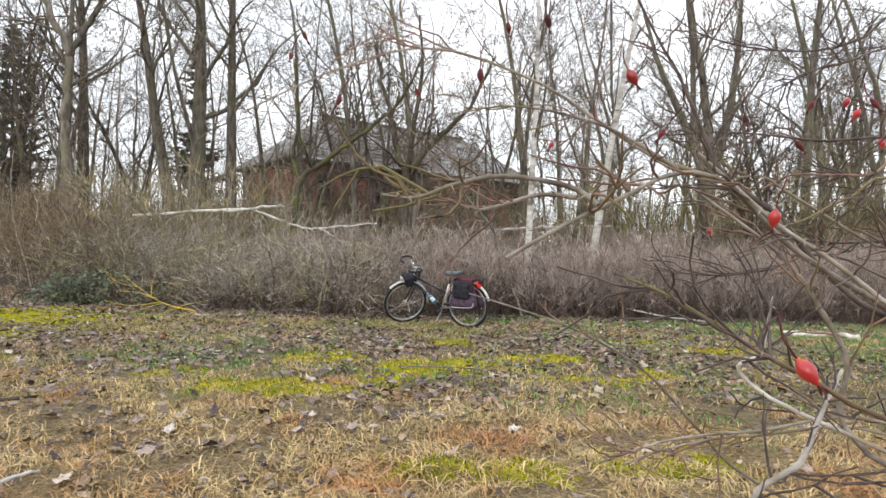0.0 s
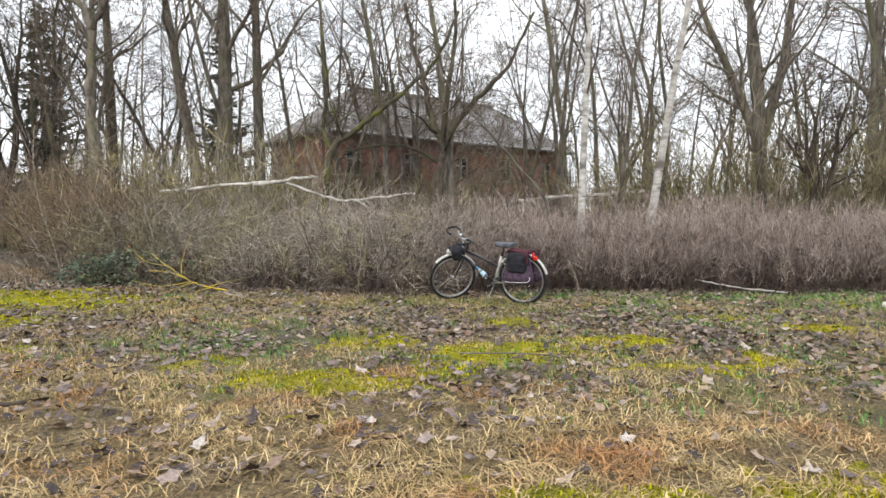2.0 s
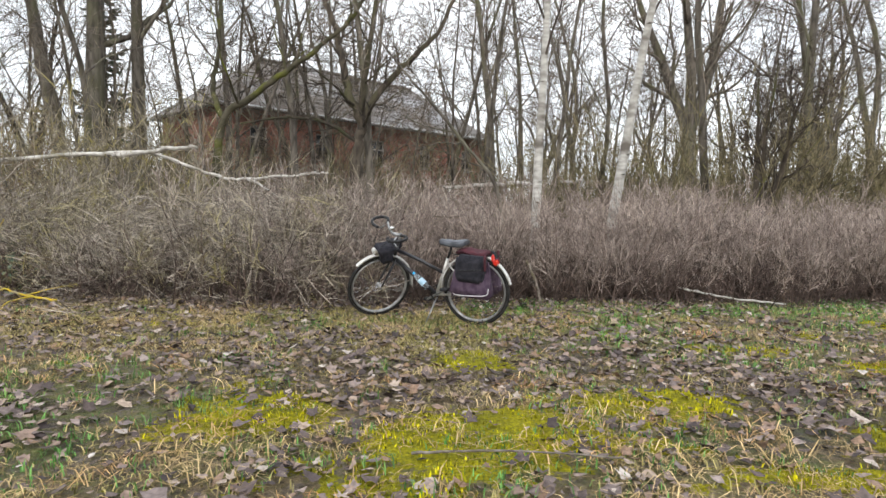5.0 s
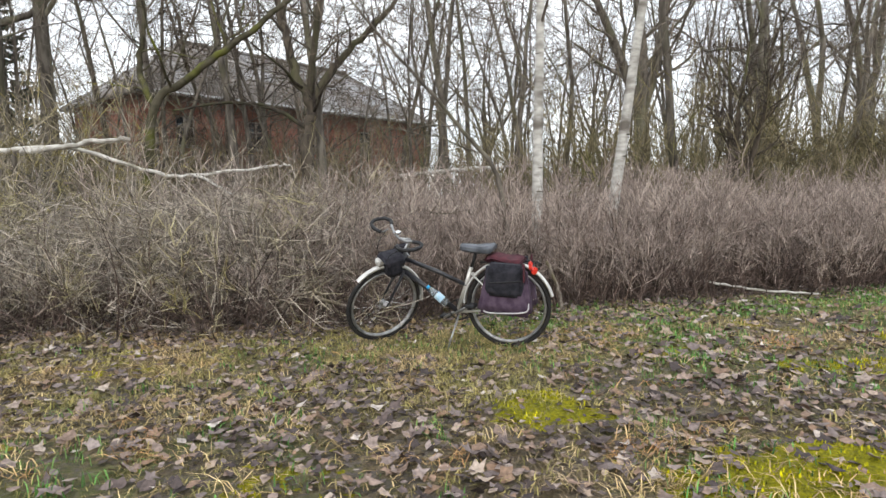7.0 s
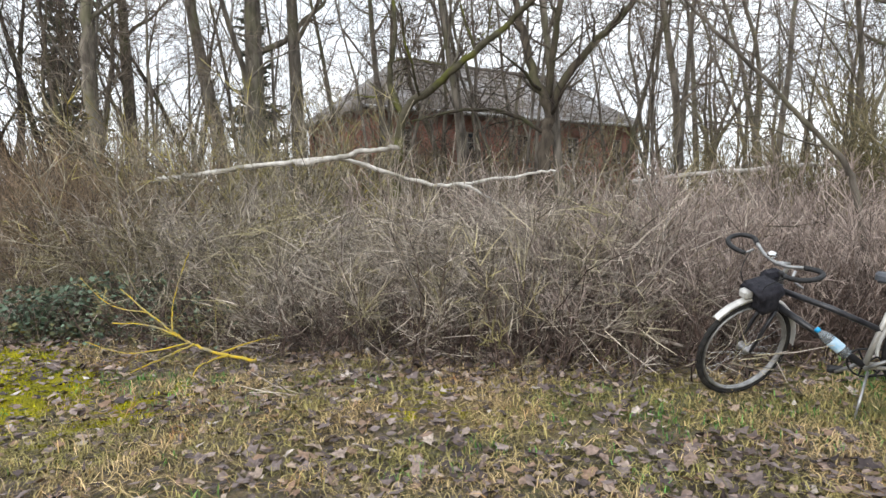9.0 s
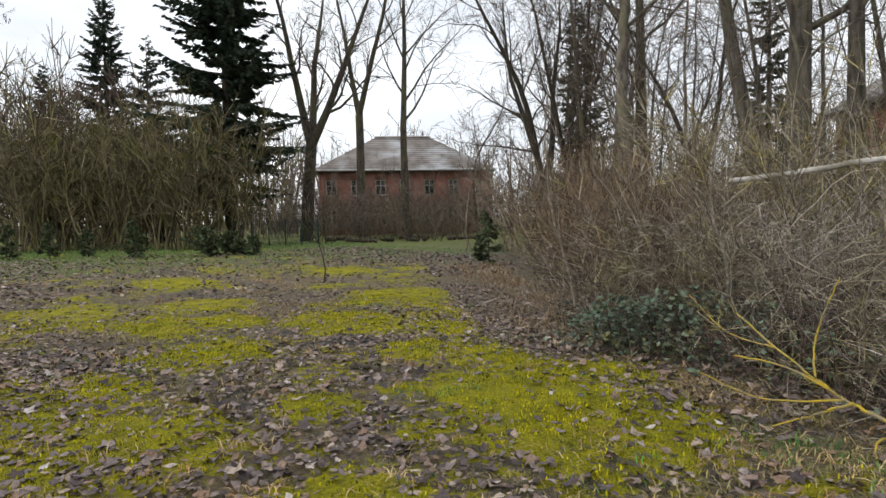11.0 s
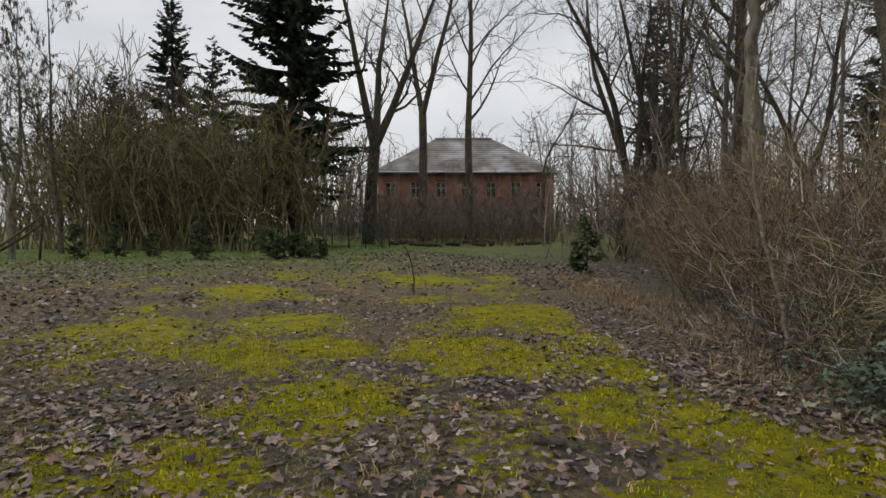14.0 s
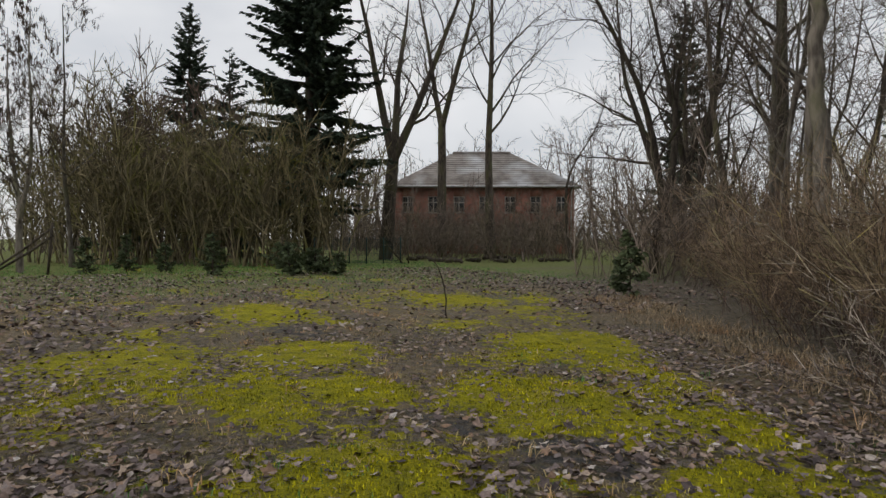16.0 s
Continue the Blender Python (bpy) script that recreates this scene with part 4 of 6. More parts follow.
    single(tree(57, 14, 0.16, (10, 6, 5), clear=0.2, bark=M_BARK_DARK, twig=M_TWIG_DARK, lean=(-0.2, -0.1)), -21.6, 28.0, "slender dark bare tree behind the shrubs", 15)
    single(tree(58, 16, 0.2, (8, 6, 5), fork=2, clear=0.2, bark=M_BARK_DARK, twig=M_TWIG_DARK), -20.4, 33.5, "forked dark bare tree behind the shrubs", 55)
    single(tree(59, 11, 0.13, (10, 6, 5), clear=0.3, wander=0.12, bark=M_BARK_DARK, twig=M_TWIG_DARK), -38.0, 34.0, "crooked small bare tree near the brick house", 75)
    single(tree(60, 11, 0.14, (9, 6, 5), fork=2, clear=0.2, twig=M_TWIG_DARK, keys=420, angle=0.85), -37.0, 4.4, "slender tree hung with dry seed bunches", 0)
    single(tree(61, 11, 0.12, (10, 6, 5), clear=0.2, twig=M_TWIG_DARK, keys=320, angle=0.85), -33.2, 3.2, "slender tree hung with dry seed bunches", 50)
    single(tree(62, 12, 0.12, (10, 6, 5), clear=0.25, twig=M_TWIG_DARK, keys=250), -41.0, 6.0, "slender tree hung with dry seed bunches", 95)
    single(tree(63, 17, 0.16, (9, 6, 5), fork=2, clear=0.3, twig=M_TWIG_DARK, bark=M_BARK_DARK, keys=300), -27.5, 31.5, "bare dark tree hung with dry seed bunches", 5)


def birch(seed, x, y, height, radius, lean, label):
    rng = np.random.default_rng(seed)
    ob = empty("birch")
    way = np.array((lean[0], lean[1], 1.0))
    way /= np.linalg.norm(way)
    line = limb(rng, (0, 0, -0.1), way, height, 14, 0.02, 0.01)
    r = np.linspace(radius * 1.2, radius * 0.25, 14)
    g, big, fine = Geo(), Geo(), Geo()
    g.tube(line, r, 10)
    branch_out(rng, big, fine, line, r, 0, (12, 5, 4), 0.35, 0.6, 0.28, 0.04, 0.35, 0.005)
    part("trunk", g, M_BIRCH, ob, "white peeling bark with dark scars")
    crown = part("crown", big, M_TWIG_DARK, ob)
    tagged(part("twig_mass", fine, M_TWIG_DARK, crown), kind="stuff")
    scars = Geo()
    for _ in range(26):
        j = rng.integers(0, 12)
        f = rng.uniform(0, 1)
        p = line[j] + (line[j + 1] - line[j]) * f
        a = rng.uniform(0, 6.283)
        n = np.array((math.cos(a), math.sin(a), 0))
        s = np.array((-n[1], n[0], 0)) * rng.uniform(0.3, 0.9) * r[j]
        c = p + n * r[j] * 1.0
        scars.tube(np.array([c - s - n * r[j] * 0.12, c, c + s - n * r[j] * 0.12]), (0.003, rng.uniform(0.006, 0.014), 0.003), 4)
    tagged(part("bark_scarring", scars, M_BARK_DARK, ob), kind="stuff")
    ob.matrix_world = pose(x, y, 0)
    return tagged(ob, label, "tree", "birches")


def spruce(seed, height, width, low=0.12, needle=M_NEEDLE, tiers=None, droop=-0.25, sparse=1.0, shape=0.65, thick=1.0):
    """A conifer: a trunk, boughs in whorls and flat drooping needle sprays."""
    rng = np.random.default_rng(seed)
    trunk, boughs, needles = Geo(), Geo(), Geo()
    r0 = height * 0.014
    trunk.tube([(0, 0, -0.1), (0, 0, height * 0.5), (0, 0, height)], (r0, r0 * 0.6, 0.01), 8)
    tiers = tiers or int(height * 2.2)
    spray = []
    for i in range(tiers):
        f = (i + 0.5) / tiers
        z = height * (low + (1 - low) * f)
        reach = width * (1 - f) ** shape * rng.uniform(0.7, 1.12) + 0.12
        for _ in range(max(3, int(rng.integers(6, 10) * sparse))):
            a = rng.uniform(0, 6.283)
            size = reach * rng.uniform(0.6, 1.1)
            d = np.array((math.cos(a), math.sin(a), droop + 0.55 * f + rng.normal(0, 0.2)))
            line = limb(rng, (0, 0, z + rng.uniform(-0.4, 0.4) * min(1, height / 10)), d / np.linalg.norm(d), size, 5, 0.05, 0.06)
            boughs.tube(line, np.linspace(0.012 + 0.012 * size, 0.004, 5), 4)
            count = int((8 + size * 11) * thick)
            for k in range(count):
                s = rng.uniform(0.15, 1.0) * 4
                j = min(int(s), 3)
                p = line[j] + (line[j + 1] - line[j]) * (s - j)
                side = side_way((line[j + 1] - line[j]) / np.linalg.norm(line[j + 1] - line[j]), rng.uniform(0.5, 1.2), rng.uniform(0, 6.283))
                side[2] = side[2] * 0.5 - 0.3
                spray.append((p, side * (0.12 + 0.20 * size ** 0.8 * (1.1 - s / 4)) * rng.uniform(0.7, 1.3)))
    p = np.array([a for a, _ in spray])
    d = np.array([b for _, b in spray])
    n = len(p)
    for turn in (0.0, 1.3):
        u = np.cross(d, np.array((0.0, math.sin(turn), math.cos(turn))))
        u /= np.linalg.norm(u, axis=1)[:, None] + 1e-9
        w = u * (0.018 + 0.21 * np.linalg.norm(d, axis=1))[:, None]
        v = np.stack([p - w * 0.3, p + w * 0.3, p + d * 0.55 + w, p + d * 0.55 - w, p + d * 1.1], 1)
        k = np.arange(n)[:, None] * 5
        needles.add(v.reshape(-1, 3), k + np.array([[0, 1, 2, 3]]), k + np.array([[3, 2, 4]]))
    ob = empty("conifer")
    part("trunk", trunk, M_BARK_DARK, ob)
    tagged(part("bough_mass", boughs, M_BARK_DARK, ob), kind="stuff")
    tagged(part("needle_mass", needles, needle, ob, "dark green needle sprays"), kind="stuff")
    return ob


def build_conifers():
    def put(ob, x, y, label, turn=0):
        tagged(at_tree(ob, x, y, turn), label, "conifer")

    put(spruce(71, 27, 5.4, 0.12, tiers=46, shape=0.42, thick=1.9, droop=-0.15), -42.0, 17.8, "tall dark green spruce with hanging boughs")
    put(spruce(72, 20.5, 5.2, 0.10, tiers=36, thick=1.4), -60.5, 13.2, "tall dark spruce with a pointed top")
    put(spruce(73, 14, 4.0, 0.08), -62.5, 9.0, "dark spruce lower than its neighbour")
    put(spruce(76, 15.5, 4.6, 0.06, tiers=26), -55.5, 15.5, "broad dark spruce between taller ones")
    put(spruce(74, 16.5, 3.6, 0.1, M_NEEDLE_GREY, tiers=34, sparse=0.9, thick=1.2), -34.4, 40.3, "grey-green spruce behind bare trees")
    put(spruce(79, 15, 2.6, 0.12, sparse=0.8), -21.0, 40.5, "dark spruce half hidden among bare trees")
    put(spruce(75, 1.5, 0.5, 0.05, M_NEEDLE_LIGHT, tiers=10, droop=0.1, sparse=0.6), -18.09, 18.83, "small bushy young conifer at the shrubs' edge")
    for k, (x, y, h, w) in enumerate([(-32.0, 11.1, 1.7, 1.0), (-30.6, 13.7, 1.3, 1.6), (-31.2, 14.9, 1.0, 1.3), (-34.6, 6.8, 1.6, 0.55), (-34.9, 8.2, 1.7, 0.5), (-34.4, 9.6, 1.3, 0.5), (-29.8, 15.4, 0.9, 0.4)]):
        put(spruce(80 + k, h * 0.9, w * 0.8, 0.03, M_NEEDLE_LIGHT, tiers=8, droop=0.25, sparse=0.7), x, y, "young green conifer on the grass at the wood's edge")


def shrub(seed, height, spread, stems, twigs, material, thin=0.006, arch=0.0, kids=2, stem=None, raw=False):
    """A bare shrub: upright stems from one foot, each with side twigs."""
    rng = np.random.default_rng(seed)
    a, b = Geo(), Geo()
    for _ in range(stems):
        x, y = rng.normal(0, spread * 0.4, 2)
        d = np.array((x / spread * 0.35 + rng.normal(0, 0.13 + arch), y / spread * 0.35 + rng.normal(0, 0.13 + arch), 1.0))
        size = height * rng.uniform(0.6, 1.15)
        line = limb(rng, (x, y, -0.05), d / np.linalg.norm(d), size, 5, 0.09 + arch * 0.3, 0.02)
        r = np.linspace(thin * rng.uniform(0.7, 1.5), thin * 0.35, 5)
        a.tube(line, r, 3)
        for _ in range(twigs):
            f = rng.uniform(0.12, 1.0) ** 0.75 * 4
            j = min(int(f), 3)
            p = line[j] + (line[j + 1] - line[j]) * (f - j)
            t = line[j + 1] - line[j]
            w = side_way(t / np.linalg.norm(t), rng.uniform(0.3, 1.0), rng.uniform(0, 6.283))
            tw = limb(rng, p, w, size * rng.uniform(0.12, 0.34), 3, 0.15, 0.12)
            b.ribbon(tw, (thin * 0.45, thin * 0.36, thin * 0.22), rng)
            for _ in range(kids):
                w2 = side_way(w, rng.uniform(0.4, 0.9), rng.uniform(0, 6.283))
                b.ribbon(np.array([tw[1], tw[1] + w2 * size * rng.uniform(0.05, 0.14)]), (thin * 0.36, thin * 0.2), rng)
    if raw:
        return a, b
    ob = empty("shrub")
    tagged(part("brush", a, stem or material, ob), kind="stuff")
    tagged(part("twig_mass", b, material, ob), kind="stuff")
    return ob


def plant(kinds, spots_, label, group, rng, low=0.85, high=1.15):
    used = set()
    for x, y in spots_:
        k = rng.randrange(len(kinds))
        m = pose(x, y, float(gz(x, y)), 0, 0, rng.uniform(0, 360)) @ Matrix.Scale(rng.uniform(low, high), 4)
        if k in used:
            copy_thing(kinds[k], m)
        else:
            used.add(k)
            tagged(kinds[k], label, "shrub", group)
            kinds[k].matrix_world = m
    for k, ob in enumerate(kinds):
        if k not in used:
            for o in (*ob.children_recursive, ob):
                bpy.data.objects.remove(o)


def brush_sheet(raws, spots_, material, name, label, rng, low, high):
    """Brushwood that nobody could count: all of it in one object."""
    g = Geo()
    for x, y in spots_:
        s, c = math.sin(a := rng.uniform(0, 6.283)), math.cos(a)
        turn = np.array([(c, -s, 0), (s, c, 0), (0, 0, 1)]) * rng.uniform(low, high)
        for src in raws[rng.randrange(len(raws))]:
            g.add(np.concatenate(src.v) @ turn.T + np.array((x, y, float(gz(x, y)))), np.concatenate(src.q))
    tagged(new(name, g.mesh(name, material)), label, "brushwood", kind="stuff")


def build_thicket():
    rng = random.Random(5)
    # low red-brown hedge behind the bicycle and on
    kinds = [shrub(100 + k, 1.12, 0.75, 66, 16, M_SHRUB, 0.005, arch=0.09, stem=M_STEM_SHADED) for k in range(4)]
    spots_ = []
    for row, back in enumerate((0.45, 1.15, 1.95)):
        x = -2.4 + 0.3 * row
        while x < 9.5:
            spots_.append((x + rng.uniform(-0.2, 0.2), float(hedge_y(x)) + back + rng.uniform(-0.15, 0.15)))
            x += rng.uniform(0.62, 0.85) * (1 + 0.18 * row)
    plant(kinds, spots_, "knee-to-chest-high bare red-brown hedge shrub", "hedge of bare shrubs", rng, 0.9, 1.12)
    kinds = [shrub(110 + k, 1.4, 1.0, 28, 14, M_SHRUB, 0.008, arch=0.06, kids=2, raw=True) for k in range(3)]
    spots_ = []
    for back in (3.0, 4.4, 6.2):
        x = -5.0
        while x < 15:
            spots_.append((x + rng.uniform(-0.4, 0.4), float(hedge_y(x)) + back + rng.uniform(-0.4, 0.4)))
            x += rng.uniform(1.0, 1.5)
    brush_sheet(kinds, spots_, M_SHRUB, "undergrowth", "bare brown undergrowth behind the hedge", rng, 0.9, 1.25)
    # layer added to darken the hedge's foot, with shade in its colour
    kinds = [shrub(190 + k, 0.5, 0.55, 26, 8, M_STEM_SHADED, 0.006, arch=0.35, kids=1, raw=True) for k in range(3)]
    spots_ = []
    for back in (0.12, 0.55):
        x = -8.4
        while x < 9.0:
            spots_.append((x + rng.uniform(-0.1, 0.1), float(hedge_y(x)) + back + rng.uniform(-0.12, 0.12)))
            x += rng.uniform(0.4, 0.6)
    brush_sheet(kinds, spots_, M_STEM_SHADED, "low_brush", "low bare brush added at the hedge's foot, shade put into its colour", rng, 0.75, 1.2)
    # grey tangled brushwood, taller
    kinds = [shrub(120 + k, 1.4, 0.9, 44, 18, M_SHRUB_GREY, 0.0065, arch=0.55, stem=M_STEM_SHADED) for k in range(4)]
    spots_ = []
    for row, back in enumerate((0.35, 1.1, 2.1)):
        x = -9.2
        while x < -2.3:
            spots_.append((x + rng.uniform(-0.2, 0.2), float(hedge_y(x)) + back + rng.uniform(-0.2, 0.2) + (0.7 if -8.6 < x < -5.9 else 0.0)))
            x += rng.uniform(0.62, 0.9)
    plant(kinds, spots_, "grey-brown tangled bare shrub at the yard's edge", "tangled brushwood", rng, 0.75, 1.15)
    # yellowish lichen bushes further back, up to the trees
    kinds = [shrub(130 + k, 2.8, 1.1, 16, 18, M_LICHEN, 0.0085, arch=0.34, kids=3) for k in range(3)]
    spots_ = [(-8.0, 15.6), (-6.9, 16.6), (-6.3, 15.5), (-9.4, 16.8), (-8.4, 18.2), (-10.9, 17.2), (-12.0, 18.6), (-9.8, 19.2), (-7.6, 14.3), (-7.2, 17.8)]
    plant(kinds, spots_, "tall bare bush with yellow lichen on its twigs", "lichen bushes", rng, 0.85, 1.2)
    # olive understorey in the wood
    kinds = [shrub(140 + k, 3.0, 1.5, 24, 13, M_SHRUB_GREEN, 0.013, arch=0.1, kids=2) for k in range(3)]
    spots_ = []
    while len(spots_) < 84:
        x, y = rng.uniform(-16, 26), rng.uniform(21, 36)
        if x > 2.5 or (y > 23 and x < -9.5) or (y > 33 and x < -4):
            spots_.append((x, y))
    spots_ += [(5.5 + 1.3 * i, 20.5 + rng.uniform(0, 1.5)) for i in range(9)] + [(rng.uniform(-9.5, 3), rng.uniform(25, 31)) for _ in range(5)]
    plant(kinds, spots_, "bare olive-brown understorey bush in the wood", "understorey", rng, 0.8, 1.35)
    # brown shrubs at the end of the thicket, next to the open yard
    kinds = [shrub(150 + k, 2.2, 1.0, 40, 20, M_YARD, 0.006, arch=0.24, stem=M_STEM_SHADED) for k in range(3)]
    spots_ = [(-9.0, 14.3), (-10.1, 14.7), (-11.0, 15.4), (-9.9, 15.8), (-8.6, 15.2), (-12.1, 16.3), (-11.2, 16.8), (-13.2, 17.2), (-12.5, 18.2), (-14.4, 18.6), (-13.8, 19.8), (-15.6, 20.0), (-10.6, 18.0), (-16.6, 21.6), (-8.2, 13.9), (-18.5, 23.5), (-19.2, 23.0), (-22.4, 26.6), (-19.8, 26.6)]
    plant(kinds, spots_, "bare red-brown shrub at the end of the thicket", "shrubs beside the yard", rng, 0.75, 1.12)
    # coppice on the far side
    kinds = [shrub(160 + k, 6.5, 1.6, 16, 18, M_COPPICE, 0.04, arch=0.05, kids=3) for k in range(3)]
    spots_ = [(-43.6, 7.0), (-42.6, 8.9), (-42.8, 10.5), (-40.9, 12.0), (-39.0, 13.4), (-40.2, 15.4), (-45.5, 9.2), (-46.0, 12.0), (-44.0, 13.5), (-37.8, 15.0), (-47.5, 5.0), (-43.0, 16.5), (-49, 8), (-37.5, 17.3), (-50, 3.5), (-44.5, 18.5)]
    plant(kinds, spots_, "tall many-stemmed hazel bush without leaves", "hazel coppice", rng, 0.8, 1.2)
    kinds = [shrub(170 + k, 9.0, 1.8, 14, 26, M_RUST, 0.05, arch=0.03, kids=4) for k in range(2)]
    spots_ = [(-55.5, 8.0), (-54.0, 10.5), (-52.5, 12.5), (-57.5, 10.5), (-51.5, 15.0), (-60, 8)]
    plant(kinds, spots_, "big dense red-brown bare bush before the spruces", "red-brown bushes", rng, 0.9, 1.15)
    kinds = [shrub(180 + k, 2.6, 1.6, 16, 14, M_VEIL, 0.013, arch=0.2, kids=3) for k in range(3)]
    spots_ = [(-43 + rng.uniform(-5, 7), 26 + rng.uniform(-3, 11)) for _ in range(17)] + [(-30 + rng.uniform(-4, 6), 33 + rng.uniform(-4, 6)) for _ in range(12)] + [(-22 + rng.uniform(-4, 4), 26 + rng.uniform(-3, 4)) for _ in range(8)] + [(-49.0 + 0.85 * i + rng.uniform(-0.4, 0.4), 26.4 + 1.5 * i + rng.uniform(-0.6, 0.6)) for i in range(9)]
    for _ in range(22):
        along, away = rng.uniform(-4, 18), rng.uniform(2.2, 9.5)
        spots_.append((-60 + 0.485 * along + 0.875 * away, 31.2 + 0.875 * along - 0.485 * away))
    for _ in range(16):
        along, away = rng.uniform(-1, 12), rng.uniform(1.5, 7)
        spots_.append((-12.5 + 0.695 * along + 0.72 * away, 36.2 + 0.72 * along - 0.695 * away))
    plant(kinds, spots_, "bare brown bush in front of the brick house", "bushes by the house", rng, 0.7, 1.5)


def build_tangle():
    """Dead fine shoots lying criss-cross through the brushwood, in one object."""
    rng = np.random.default_rng(53)
    # the second set carries the shade of the hedge's foot in its colour
    for name, material, count, x0, x1, label in (("dead_twigs", M_SHRUB_GREY, 2300, -9.4, -1.4, "grey dead twigs lying criss-cross through the brushwood"), ("dark_twigs", M_STEM_SHADED, 1500, -9.6, 6.5, "fine twigs tangled at the hedge's foot, shade put into their colour")):
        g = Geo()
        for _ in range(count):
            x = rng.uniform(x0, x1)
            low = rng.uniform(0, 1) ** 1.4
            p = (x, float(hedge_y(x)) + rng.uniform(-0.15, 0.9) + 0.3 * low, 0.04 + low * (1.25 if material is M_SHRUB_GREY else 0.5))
            a = rng.uniform(0, 6.283)
            line = limb(rng, p, (math.cos(a), 0.5 * math.sin(a), rng.normal(0.15, 0.55)), rng.uniform(0.25, 1.0), 6, 0.2, -0.03)
            line[:, 2] = np.maximum(line[:, 2], 0.02)
            r = rng.uniform(0.0025, 0.0055)
            g.tube(line, np.linspace(r, r * 0.4, 6), 3)
            for _ in range(4):
                j = int(rng.integers(1, 5))
                d = line[j + 1] - line[j]
                w = side_way(d / (np.linalg.norm(d) + 1e-9), rng.uniform(0.5, 1.1), rng.uniform(0, 6.283))
                g.ribbon(limb(rng, line[j], w, rng.uniform(0.08, 0.3), 4, 0.2, 0.02), np.linspace(r * 0.55, r * 0.25, 4), rng)
        tagged(new(name, g.mesh(name, material)), label, "brushwood", kind="stuff")


def build_far_wood():
    """The wood beyond, all round: too far and too dense to count."""
    rng = np.random.default_rng(77)
    g = Geo()
    n = 0
    while n < 470:
        a = rng.uniform(0, 6.283) if n % 3 else rng.uniform(1.7, 3.6)
        d = rng.uniform(62, 125) if n % 3 else rng.uniform(66, 95)
        x, y = -8 + d * math.cos(a), 14 + d * math.sin(a)
        h = rng.uniform(9, 17)
        line = limb(rng, (x, y, -0.2), (rng.normal(0, 0.06), rng.normal(0, 0.06), 1.0), h, 5, 0.05, 0.01)
        r = np.linspace(0.2, 0.03, 5)
        g.tube(line, r, 4)
        branch_out(rng, g, g, line, r, 2, (11, 4), 0.2, 0.7, 0.4, 0.06, 0.5, 0.03)
        for _ in range(7):
            b = limb(rng, (x + rng.normal(0, 3), y + rng.normal(0, 3), -0.1), (rng.normal(0, 0.2), rng.normal(0, 0.2), 1), rng.uniform(2, 5), 4, 0.1, 0.02)
            g.ribbon(b, np.linspace(0.07, 0.02, 4), rng)
            branch_out(rng, g, g, b, np.linspace(0.05, 0.02, 4), 3, (7,), 0.1, 0.7, 0.5, 0.05, 0.6, 0.02)
        n += 1
    tagged(new("far_wood", g.mesh("far_wood", M_TWIG)), "bare grey-brown wood closing the horizon all round", "wood", kind="stuff")


